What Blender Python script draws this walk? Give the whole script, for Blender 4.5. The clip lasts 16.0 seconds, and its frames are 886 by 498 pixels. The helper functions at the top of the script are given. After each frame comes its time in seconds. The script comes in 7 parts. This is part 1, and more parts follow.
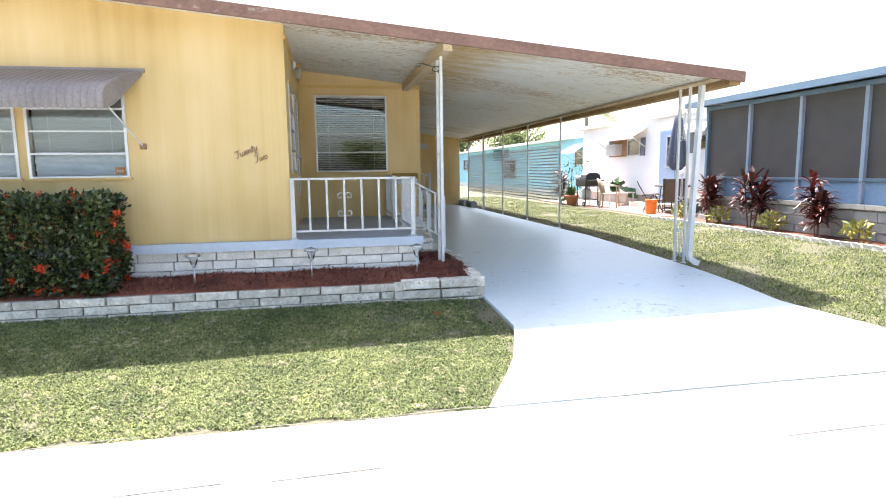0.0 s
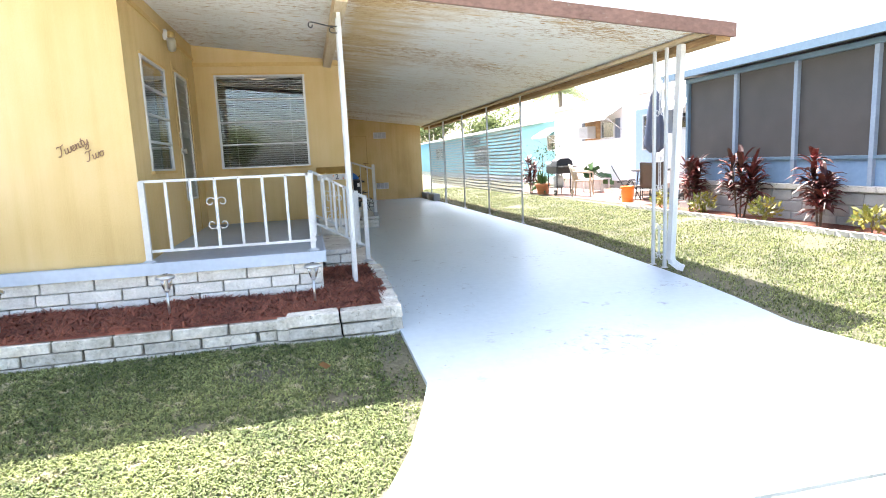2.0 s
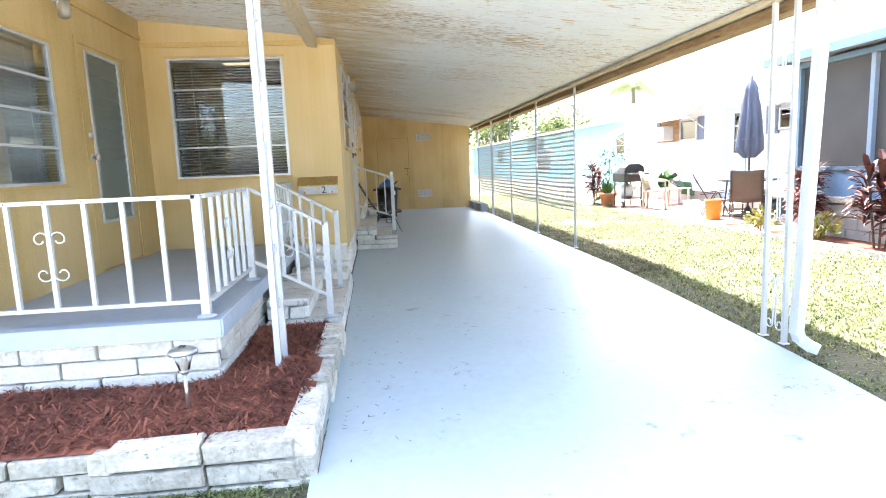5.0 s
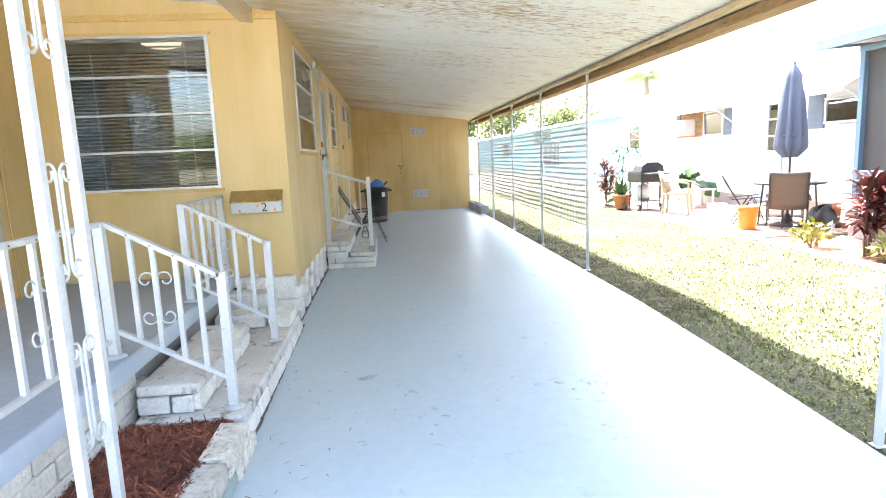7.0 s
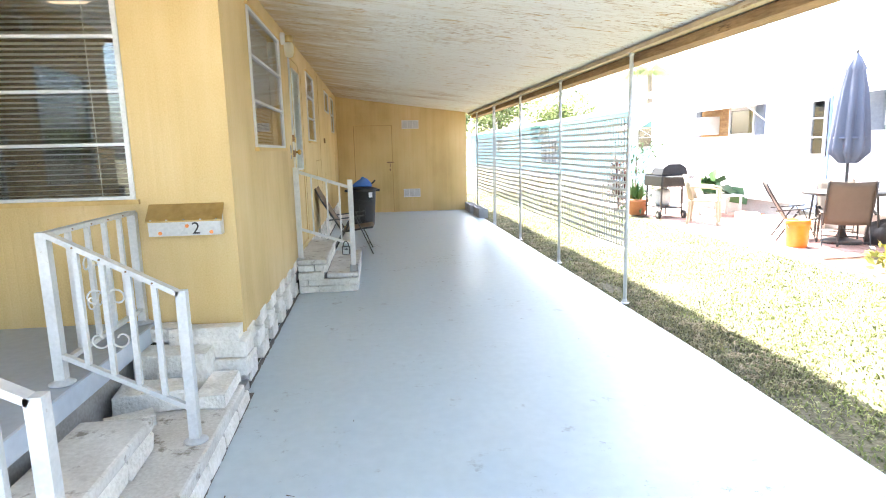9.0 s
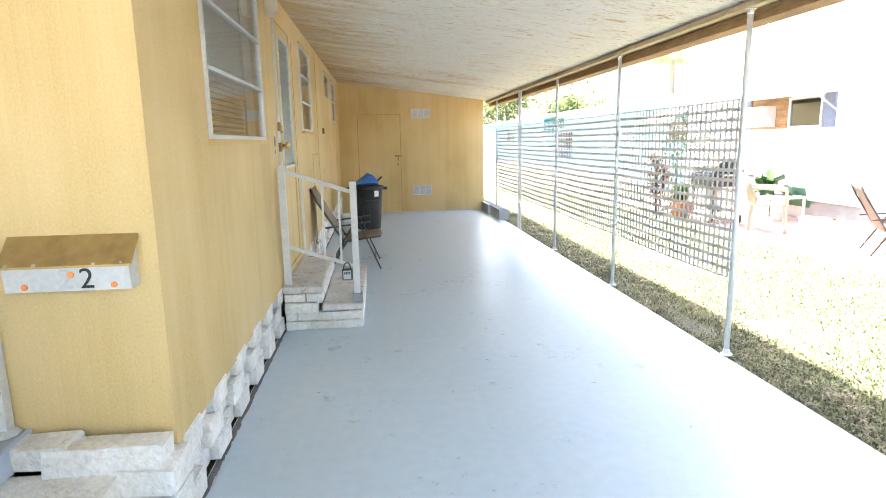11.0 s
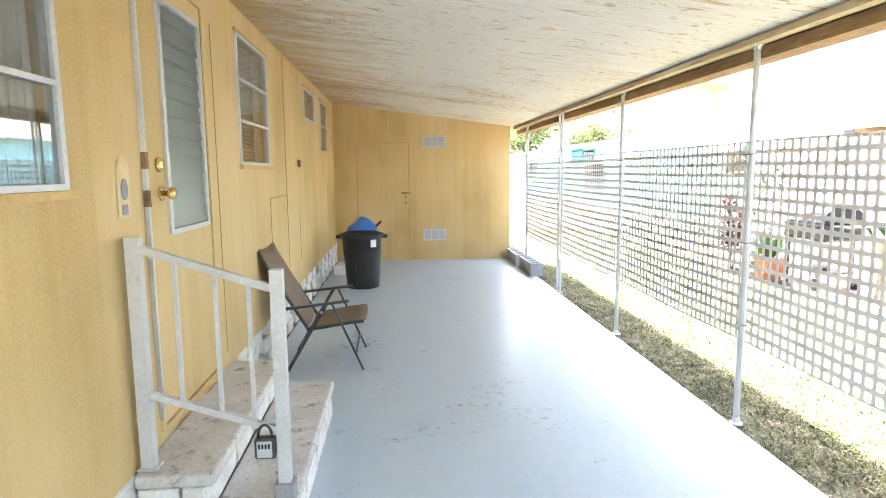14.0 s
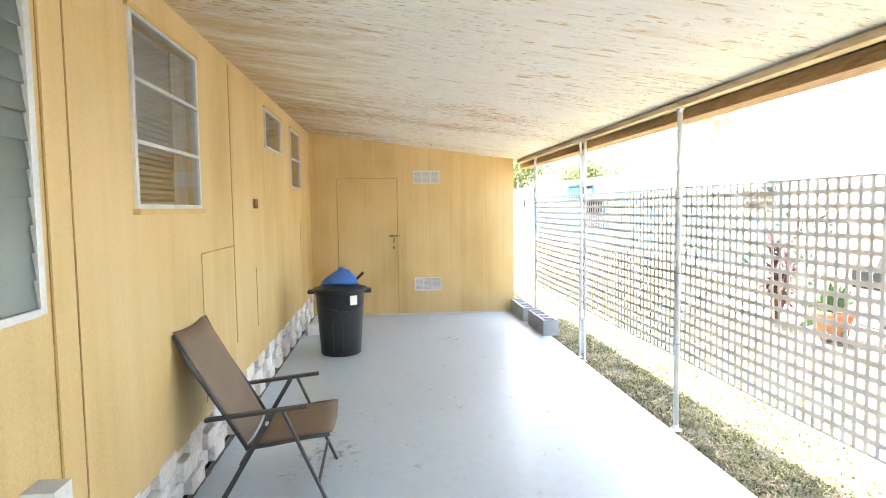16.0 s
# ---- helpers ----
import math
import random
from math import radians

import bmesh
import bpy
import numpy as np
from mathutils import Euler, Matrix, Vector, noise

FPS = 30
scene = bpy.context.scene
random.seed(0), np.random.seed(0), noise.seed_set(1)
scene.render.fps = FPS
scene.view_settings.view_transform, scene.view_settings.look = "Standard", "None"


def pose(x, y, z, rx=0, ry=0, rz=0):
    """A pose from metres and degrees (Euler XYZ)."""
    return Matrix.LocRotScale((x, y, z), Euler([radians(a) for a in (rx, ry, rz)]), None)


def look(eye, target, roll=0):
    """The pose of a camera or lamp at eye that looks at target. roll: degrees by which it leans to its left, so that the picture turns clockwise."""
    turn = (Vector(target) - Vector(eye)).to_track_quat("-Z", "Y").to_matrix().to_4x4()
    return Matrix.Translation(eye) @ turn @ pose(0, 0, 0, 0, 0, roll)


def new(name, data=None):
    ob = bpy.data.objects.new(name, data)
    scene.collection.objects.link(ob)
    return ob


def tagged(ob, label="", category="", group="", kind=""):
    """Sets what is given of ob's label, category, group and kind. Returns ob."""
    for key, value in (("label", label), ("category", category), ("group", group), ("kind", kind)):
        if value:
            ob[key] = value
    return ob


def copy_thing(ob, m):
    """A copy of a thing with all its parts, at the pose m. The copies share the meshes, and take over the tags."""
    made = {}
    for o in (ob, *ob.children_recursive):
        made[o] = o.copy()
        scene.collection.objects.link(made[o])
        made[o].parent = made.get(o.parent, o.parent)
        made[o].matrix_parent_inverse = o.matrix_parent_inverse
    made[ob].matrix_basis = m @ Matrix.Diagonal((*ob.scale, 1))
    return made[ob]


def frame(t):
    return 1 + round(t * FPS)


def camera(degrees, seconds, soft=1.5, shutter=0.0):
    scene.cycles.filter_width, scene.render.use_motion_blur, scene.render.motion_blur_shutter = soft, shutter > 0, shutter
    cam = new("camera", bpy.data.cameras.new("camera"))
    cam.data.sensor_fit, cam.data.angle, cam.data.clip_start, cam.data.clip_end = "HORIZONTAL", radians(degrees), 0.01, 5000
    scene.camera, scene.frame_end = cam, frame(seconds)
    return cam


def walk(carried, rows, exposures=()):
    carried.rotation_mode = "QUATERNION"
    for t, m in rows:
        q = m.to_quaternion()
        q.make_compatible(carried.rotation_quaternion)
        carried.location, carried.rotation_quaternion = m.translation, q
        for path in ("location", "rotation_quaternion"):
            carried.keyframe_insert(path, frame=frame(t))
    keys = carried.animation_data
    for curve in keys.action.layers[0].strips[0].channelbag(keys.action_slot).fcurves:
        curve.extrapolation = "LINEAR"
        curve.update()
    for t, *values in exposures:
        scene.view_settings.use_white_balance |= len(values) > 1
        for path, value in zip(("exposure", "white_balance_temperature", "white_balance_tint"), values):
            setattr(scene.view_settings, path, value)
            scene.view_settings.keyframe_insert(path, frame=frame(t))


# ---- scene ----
import collections
import itertools

cam = camera(73.7, 16.0, soft=1.0)
PATH = [
    (0, (0.285, -0.451, 1.2), (0.662, 1.496, 0.937), -0.7),
    (0.5, (0.536, -0.055, 1.193), (0.883, 1.895, 0.918), -1.6),
    (1, (0.79, 0.298, 1.181), (1.159, 2.243, 0.9), -2.1),
    (1.5, (1.015, 0.634, 1.195), (1.368, 2.581, 0.9), -1.9),
    (2, (1.248, 1.005, 1.197), (1.675, 2.936, 0.898), -2.6),
    (2.5, (1.473, 1.317, 1.196), (1.811, 3.265, 0.89), -1.6),
    (3, (1.655, 1.699, 1.19), (1.97, 3.651, 0.885), -2.4),
    (3.5, (1.855, 1.979, 1.192), (2.123, 3.939, 0.899), -0.2),
    (4, (1.998, 2.311, 1.193), (2.197, 4.279, 0.898), -1.1),
    (4.2, (2.036, 2.442, 1.189), (2.242, 4.411, 0.9), -2.3),
    (6.3, (2.613, 3.919, 1.357), (2.785, 5.892, 1.078), -1.5),
    (6.5, (2.644, 4.06, 1.353), (2.792, 6.033, 1.064), -1.2),
    (7, (2.687, 4.437, 1.385), (2.863, 6.405, 1.075), -2.4),
    (7.5, (2.766, 4.788, 1.401), (2.919, 6.757, 1.083), -0.4),
    (8, (2.722, 5.19, 1.413), (2.91, 7.154, 1.084), -1.4),
    (8.5, (2.714, 5.556, 1.424), (2.967, 7.512, 1.094), -0.9),
    (8.7, (2.715, 5.703, 1.44), (2.946, 7.662, 1.11), -1.1),
    (10.8, (2.685, 7.274, 1.462), (2.871, 9.233, 1.104), -1.7),
    (11, (2.655, 7.433, 1.465), (2.86, 9.39, 1.106), -1.0),
    (11.5, (2.69, 7.85, 1.508), (2.898, 9.811, 1.176), -2.7),
    (12, (2.676, 8.228, 1.532), (3.002, 10.181, 1.25), -3.7),
    (12.5, (2.743, 8.641, 1.526), (3.086, 10.591, 1.243), -0.3),
    (13, (2.794, 9.002, 1.513), (3.113, 10.957, 1.239), -1.7),
    (13.5, (2.852, 9.383, 1.537), (3.165, 11.339, 1.259), -2.5),
    (14, (2.934, 9.762, 1.546), (3.081, 11.74, 1.284), -0.5),
    (14.5, (2.941, 10.111, 1.56), (3.091, 12.09, 1.319), -1.7),
    (15, (2.994, 10.469, 1.581), (3.165, 12.456, 1.433), -0.7),
    (15.5, (2.984, 10.824, 1.576), (3.102, 12.815, 1.431), -0.4),
    (16, (2.979, 11.182, 1.586), (3.162, 13.169, 1.446), -0.8),
]
walk(cam, [(t, look(eye, target, roll)) for t, eye, target, roll in PATH],
     [(0.0, 2.15, 6500, 10), (1.0, 2.45, 6500, 10), (2.5, 2.7, 6420, 10), (3.5, 2.92, 6300, 10), (7.5, 3.53, 6550, 10),
      (11.0, 3.8, 6550, 10.5), (13.5, 4.0, 6600, 10.5), (16.0, 4.27, 6700, 12)])

# ---- light ----
SUN_ELEVATION, SUN_AZIMUTH = radians(60.5), radians(-8.5)
world = bpy.data.worlds.new("sky")
scene.world = world
world.use_nodes = True
wn = world.node_tree.nodes
sky = wn.new("ShaderNodeTexSky")
sky.sky_type, sky.sun_disc = "NISHITA", False
sky.sun_elevation, sky.sun_rotation = SUN_ELEVATION, SUN_AZIMUTH
sky.dust_density, sky.air_density = 4.0, 1.0
world.node_tree.links.new(sky.outputs[0], wn["Background"].inputs[0])
wn["Background"].inputs[1].default_value = 0.13
sun_data = bpy.data.lights.new("sun", "SUN")
sun_data.energy, sun_data.angle, sun_data.color = 4.6, radians(0.5), (1.0, 0.96, 0.9)
sun = new("sun", sun_data)
to_sun = Vector((math.cos(SUN_ELEVATION) * math.sin(SUN_AZIMUTH), math.cos(SUN_ELEVATION) * math.cos(SUN_AZIMUTH), math.sin(SUN_ELEVATION)))
sun.matrix_world = look(to_sun * 40, (0, 0, 0))


# ---- materials ----
def tree_of(name):
    m = bpy.data.materials.new(name)
    m.use_nodes = True
    return m, m.node_tree.nodes, m.node_tree.links, m.node_tree.nodes["Principled BSDF"]


def surface(name, low, high, rough=0.7, grain=30.0, stain=2.0, bump=0.15, metal=0.0, stretch=(1, 1, 1), per_object=0.0, per_island=0.0,
            dirt=None, dirt_at=0.62, dirt_scale=None, rough_var=0.1, coat=0.0, depth=0.004, thin=0.0, scuff=None, spec=0.5):
    """Two colours mixed by stains and grain in world space, with fine relief; per_object and per_island vary the value piece by piece,
    thin lets light through leaves and sheets, scuff adds dark rubbed marks in patches."""
    m, n, l, b = tree_of(name)
    geo = n.new("ShaderNodeNewGeometry")
    mp = n.new("ShaderNodeMapping")
    mp.inputs["Scale"].default_value = stretch
    l.new(geo.outputs["Position"], mp.inputs[0])
    big, fine = n.new("ShaderNodeTexNoise"), n.new("ShaderNodeTexNoise")
    for tex, sc, det in ((big, stain, 5), (fine, grain, 4)):
        tex.inputs["Scale"].default_value, tex.inputs["Detail"].default_value = sc, det
        l.new(mp.outputs[0], tex.inputs["Vector"])
    add = n.new("ShaderNodeMath")
    add.operation = "MULTIPLY_ADD"
    add.inputs[1].default_value = 0.45
    l.new(fine.outputs[0], add.inputs[0])
    half = n.new("ShaderNodeMath")
    half.operation = "MULTIPLY"
    half.inputs[1].default_value = 0.55
    l.new(big.outputs[0], half.inputs[0])
    l.new(half.outputs[0], add.inputs[2])
    ramp = n.new("ShaderNodeValToRGB")
    ramp.color_ramp.elements[0].position, ramp.color_ramp.elements[1].position = 0.34, 0.66
    ramp.color_ramp.elements[0].color, ramp.color_ramp.elements[1].color = (*low, 1), (*high, 1)
    l.new(add.outputs[0], ramp.inputs[0])
    col = ramp.outputs[0]
    if per_object or per_island:
        hsv = n.new("ShaderNodeHueSaturation")
        rng = n.new("ShaderNodeMapRange")
        amount = per_object or per_island
        rng.inputs[3].default_value, rng.inputs[4].default_value = 1 - amount, 1 + amount
        if per_object:
            l.new(n.new("ShaderNodeObjectInfo").outputs["Random"], rng.inputs[0])
        else:
            l.new(geo.outputs["Random Per Island"], rng.inputs[0])
        l.new(rng.outputs[0], hsv.inputs["Value"])
        l.new(col, hsv.inputs["Color"])
        col = hsv.outputs[0]
    if dirt:
        spot = n.new("ShaderNodeTexNoise")
        spot.inputs["Scale"].default_value, spot.inputs["Detail"].default_value, spot.inputs["Roughness"].default_value = dirt_scale or stain * 2.3, 8, 0.7
        l.new(mp.outputs[0], spot.inputs["Vector"])
        mask = n.new("ShaderNodeMapRange")
        mask.inputs[1].default_value, mask.inputs[2].default_value = dirt_at, dirt_at + 0.1
        l.new(spot.outputs[0], mask.inputs[0])
        mix = n.new("ShaderNodeMixRGB")
        mix.inputs[2].default_value = (*dirt, 1)
        l.new(mask.outputs[0], mix.inputs[0])
        l.new(col, mix.inputs[1])
        col = mix.outputs[0]
    if scuff:
        fine_s, zone = n.new("ShaderNodeTexNoise"), n.new("ShaderNodeTexNoise")
        for tex, sc, det, ro in ((fine_s, 15.0, 9, 0.74), (zone, 0.95, 2, 0.5)):
            tex.inputs["Scale"].default_value, tex.inputs["Detail"].default_value, tex.inputs["Roughness"].default_value = sc, det, ro
            l.new(mp.outputs[0], tex.inputs["Vector"])
        both = n.new("ShaderNodeMath")
        both.operation = "MULTIPLY_ADD"
        both.inputs[1].default_value = 0.8
        l.new(zone.outputs[0], both.inputs[0])
        l.new(fine_s.outputs[0], both.inputs[2])
        mark = n.new("ShaderNodeMapRange")
        mark.inputs[1].default_value, mark.inputs[2].default_value, mark.inputs[4].default_value = 1.075, 1.18, 0.8
        l.new(both.outputs[0], mark.inputs[0])
        mix = n.new("ShaderNodeMixRGB")
        mix.inputs[2].default_value = (*scuff, 1)
        l.new(mark.outputs[0], mix.inputs[0])
        l.new(col, mix.inputs[1])
        col = mix.outputs[0]
    l.new(col, b.inputs["Base Color"])
    b.inputs["Specular IOR Level"].default_value = spec
    if thin:
        glow, both_s = n.new("ShaderNodeBsdfTranslucent"), n.new("ShaderNodeMixShader")
        both_s.inputs[0].default_value = thin
        l.new(col, glow.inputs[0])
        l.new(b.outputs[0], both_s.inputs[1])
        l.new(glow.outputs[0], both_s.inputs[2])
        l.new(both_s.outputs[0], n["Material Output"].inputs["Surface"])
    rr = n.new("ShaderNodeMapRange")
    rr.inputs[3].default_value, rr.inputs[4].default_value = max(0.02, rough - rough_var), min(1, rough + rough_var)
    l.new(big.outputs[0], rr.inputs[0])
    l.new(rr.outputs[0], b.inputs["Roughness"])
    b.inputs["Metallic"].default_value = metal
    b.inputs["Coat Weight"].default_value = coat
    if bump:
        bp = n.new("ShaderNodeBump")
        bp.inputs["Strength"].default_value, bp.inputs["Distance"].default_value = bump, depth
        l.new(add.outputs[0], bp.inputs["Height"])
        l.new(bp.outputs[0], b.inputs["Normal"])
    return m


def siding(name):
    """Ribbed, painted metal siding: shallow upright ribs, rain streaks, a little chalking."""
    m, n, l, b = tree_of(name)
    geo, sep = n.new("ShaderNodeNewGeometry"), n.new("ShaderNodeSeparateXYZ")
    l.new(geo.outputs["Position"], sep.inputs[0])

    def maths(op, a, c):
        q = n.new("ShaderNodeMath")
        q.operation = op
        for k, v in enumerate((a, c)):
            if isinstance(v, (int, float)):
                q.inputs[k].default_value = v
            else:
                l.new(v, q.inputs[k])
        return q.outputs[0]
    along = maths("ADD", sep.outputs[0], sep.outputs[1])
    wide = maths("SINE", maths("MULTIPLY", along, 2 * math.pi / 0.105), 0)
    thin = maths("SINE", maths("MULTIPLY", along, 2 * math.pi / 0.021), 0)
    rib = maths("ADD", maths("MULTIPLY", maths("POWER", maths("ABSOLUTE", wide, 0), 0.5), 0.75), maths("MULTIPLY", thin, 0.03))
    streak, blotch, grit = n.new("ShaderNodeTexNoise"), n.new("ShaderNodeTexNoise"), n.new("ShaderNodeTexNoise")
    for tex, scl, sc in ((streak, (7, 7, 0.22), 1.5), (blotch, (1, 1, 0.6), 1.3), (grit, (1, 1, 0.8), 120)):
        mp = n.new("ShaderNodeMapping")
        mp.inputs["Scale"].default_value = scl
        l.new(geo.outputs["Position"], mp.inputs[0])
        l.new(mp.outputs[0], tex.inputs["Vector"])
        tex.inputs["Scale"].default_value, tex.inputs["Detail"].default_value = sc, 6
    tone = maths("ADD", maths("MULTIPLY", streak.outputs[0], 0.2), maths("ADD", maths("MULTIPLY", blotch.outputs[0], 0.52), maths("MULTIPLY", grit.outputs[0], 0.28)))
    ramp = n.new("ShaderNodeValToRGB")
    e = ramp.color_ramp.elements
    e[0].position, e[0].color = 0.37, (0.475, 0.32, 0.11, 1)
    e[1].position, e[1].color = 0.64, (0.665, 0.495, 0.245, 1)
    mid = ramp.color_ramp.elements.new(0.5)
    mid.color = (0.595, 0.425, 0.175, 1)
    l.new(tone, ramp.inputs[0])
    l.new(ramp.outputs[0], b.inputs["Base Color"])
    b.inputs["Roughness"].default_value = 0.55
    bp = n.new("ShaderNodeBump")
    bp.inputs["Strength"].default_value, bp.inputs["Distance"].default_value = 0.3, 0.0035
    l.new(maths("ADD", rib, maths("MULTIPLY", grit.outputs[0], 0.9)), bp.inputs["Height"])
    l.new(bp.outputs[0], b.inputs["Normal"])
    return m


def peeling(name):
    """White ceiling boards laid across the carport, with peeling paint, rusty streaks and a browned strip along the house wall."""
    m, n, l, b = tree_of(name)
    geo = n.new("ShaderNodeNewGeometry")

    def tex(scl, sc, det=7, ro=0.62):
        mp, t = n.new("ShaderNodeMapping"), n.new("ShaderNodeTexNoise")
        mp.inputs["Scale"].default_value = scl
        l.new(geo.outputs["Position"], mp.inputs[0])
        l.new(mp.outputs[0], t.inputs["Vector"])
        t.inputs["Scale"].default_value, t.inputs["Detail"].default_value, t.inputs["Roughness"].default_value = sc, det, ro
        return t.outputs[0]

    def band(v, a, c, lo=0.0, hi=1.0):
        r = n.new("ShaderNodeMapRange")
        r.inputs[1].default_value, r.inputs[2].default_value, r.inputs[3].default_value, r.inputs[4].default_value = a, c, lo, hi
        l.new(v, r.inputs[0])
        return r.outputs[0]

    def blend(f, a, c):
        x = n.new("ShaderNodeMixRGB")
        for k, v in enumerate((f, a, c)):
            if isinstance(v, tuple):
                x.inputs[k].default_value = (*v, 1)
            else:
                l.new(v, x.inputs[k])
        return x.outputs[0]
    sep = n.new("ShaderNodeSeparateXYZ")
    l.new(geo.outputs["Position"], sep.inputs[0])
    tone = blend(band(tex((2.0, 16, 1), 1.6), 0.34, 0.66), (0.71, 0.685, 0.615), (0.785, 0.77, 0.725))
    water = tex((0.8, 3.0, 1), 1.6, 9, 0.7)
    near = band(sep.outputs[0], 1.75, 3.1, 0.36, 0.0)
    edge = n.new("ShaderNodeMath")
    edge.operation = "MINIMUM"
    l.new(near, edge.inputs[0])
    l.new(band(sep.outputs[0], 1.6, 1.85, 0.0, 0.36), edge.inputs[1])
    sumw = n.new("ShaderNodeMath")
    l.new(water, sumw.inputs[0])
    l.new(edge.outputs[0], sumw.inputs[1])
    tone = blend(band(sumw.outputs[0], 0.56, 0.84, 0.0, 0.85), tone, (0.50, 0.34, 0.13))
    fleck = tex((3.6, 17, 1), 3.2, 9, 0.72)
    gate = tex((0.35, 0.8, 1), 0.9)
    both = n.new("ShaderNodeMath")
    both.operation = "MULTIPLY_ADD"
    both.inputs[1].default_value = 0.55
    l.new(gate, both.inputs[0])
    l.new(fleck, both.inputs[2])
    tone = blend(band(both.outputs[0], 0.845, 0.87, 0.0, 0.95), tone, (0.38, 0.23, 0.09))
    flake = tex((2.0, 7.5, 1), 2.0, 8, 0.62)
    tone = blend(band(flake, 0.615, 0.635, 0.0, 0.8), tone, (0.52, 0.33, 0.12))
    tone = blend(band(tex((3.2, 30, 1), 3.2, 5, 0.75), 0.615, 0.64, 0.0, 0.85), tone, (0.30, 0.20, 0.10))
    l.new(tone, b.inputs["Base Color"])
    b.inputs["Roughness"].default_value = 0.75
    bp = n.new("ShaderNodeBump")
    bp.inputs["Strength"].default_value, bp.inputs["Distance"].default_value = 0.5, 0.005
    l.new(tex((1.2, 30, 1), 2.2), bp.inputs["Height"])
    l.new(bp.outputs[0], b.inputs["Normal"])
    return m


def glassy(name, tint=(0.9, 0.95, 0.95), rough=0.0, ior=1.5):
    m, n, l, b = tree_of(name)
    b.inputs["Base Color"].default_value = (*tint, 1)
    b.inputs["Roughness"].default_value = rough
    b.inputs["Transmission Weight"].default_value = 1.0
    b.inputs["IOR"].default_value = ior
    return m


SIDING = siding("ochre_siding")
CEILING = peeling("peeling_white_boards")
TRIM_Y = surface("ochre_trim", (0.50, 0.32, 0.10), (0.64, 0.44, 0.17), 0.6, 40, 3, 0.1)
SEAM = surface("dirty_seam", (0.26, 0.16, 0.05), (0.46, 0.31, 0.11), 0.85, 60, 5, 0.1)
FASCIA = surface("red_brown_fascia", (0.14, 0.075, 0.052), (0.27, 0.15, 0.11), 0.75, 40, 3, 0.3, stretch=(0.6, 1, 1), dirt=(0.44, 0.36, 0.29), dirt_at=0.60)
WOOD = surface("weathered_beam", (0.20, 0.11, 0.045), (0.46, 0.30, 0.14), 0.8, 25, 3, 0.35, stretch=(3, 0.4, 3), dirt=(0.10, 0.055, 0.03), dirt_at=0.6)
PALE_WOOD = surface("painted_beam", (0.44, 0.32, 0.17), (0.62, 0.52, 0.36), 0.75, 25, 3, 0.3, stretch=(3, 0.4, 3), dirt=(0.27, 0.16, 0.07), dirt_at=0.6)
SLAB = surface("blue_grey_floor_paint", (0.425, 0.495, 0.52), (0.495, 0.565, 0.59), 0.36, 16, 0.8, 0.06, dirt=(0.26, 0.27, 0.27), dirt_at=0.615, dirt_scale=4.6, rough_var=0.14, depth=0.002, scuff=(0.13, 0.13, 0.125), spec=0.36)
DECK = surface("blue_grey_deck_paint", (0.30, 0.335, 0.375), (0.39, 0.43, 0.47), 0.5, 20, 1.5, 0.08)
LEDGE = surface("pale_blue_ledge_paint", (0.42, 0.48, 0.55), (0.52, 0.58, 0.65), 0.5, 20, 2, 0.08)
CONCRETE = surface("sunned_concrete", (0.42, 0.41, 0.38), (0.58, 0.57, 0.53), 0.9, 60, 0.9, 0.25, dirt=(0.36, 0.33, 0.28), dirt_at=0.66)
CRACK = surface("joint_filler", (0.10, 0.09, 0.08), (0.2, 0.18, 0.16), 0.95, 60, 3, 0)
STREET = surface("bleached_street", (0.40, 0.39, 0.37), (0.54, 0.53, 0.5), 0.9, 90, 0.5, 0.3, dirt=(0.40, 0.34, 0.25), dirt_at=0.68)
RAIL = surface("chalky_white_metal", (0.48, 0.48, 0.46), (0.62, 0.62, 0.60), 0.45, 60, 6, 0.05, dirt=(0.30, 0.22, 0.14), dirt_at=0.65)
POLE = surface("galvanised_pole", (0.58, 0.58, 0.57), (0.73, 0.73, 0.72), 0.5, 80, 6, 0.1, metal=0.1, dirt=(0.33, 0.26, 0.2), dirt_at=0.68)
ALU = surface("dull_aluminium", (0.48, 0.49, 0.49), (0.64, 0.65, 0.65), 0.42, 60, 5, 0.05, metal=0.35)
GUTTER = surface("white_downspout", (0.62, 0.63, 0.62), (0.78, 0.78, 0.77), 0.5, 60, 4, 0.05)
SLUMP = surface("white_slump_block", (0.62, 0.585, 0.51), (0.86, 0.83, 0.76), 0.9, 48, 7, 1.0, per_object=0.07, dirt=(0.36, 0.32, 0.26), dirt_at=0.63, depth=0.026)
GREY_BLOCK = surface("weathered_planter_block", (0.41, 0.37, 0.29), (0.77, 0.72, 0.62), 0.92, 38, 9, 1.0, per_object=0.2, dirt=(0.24, 0.22, 0.16), dirt_at=0.58, depth=0.03)
GREEN_BLOCK = surface("green_planter_block", (0.27, 0.34, 0.29), (0.42, 0.48, 0.43), 0.92, 45, 6, 0.8, depth=0.012)
MORTAR = surface("grey_mortar", (0.27, 0.26, 0.24), (0.42, 0.41, 0.38), 0.95, 60, 5, 0.4)
STEP_TOP = surface("worn_step_concrete", (0.47, 0.44, 0.39), (0.68, 0.66, 0.61), 0.9, 60, 4, 0.5, dirt=(0.25, 0.22, 0.18), dirt_at=0.555)
CINDER = surface("grey_cinder_block", (0.27, 0.275, 0.27), (0.40, 0.405, 0.395), 0.95, 90, 5, 0.6, per_object=0.08)
SOIL = surface("bare_soil", (0.13, 0.11, 0.075), (0.26, 0.235, 0.17), 0.95, 40, 3, 0.6, depth=0.02)
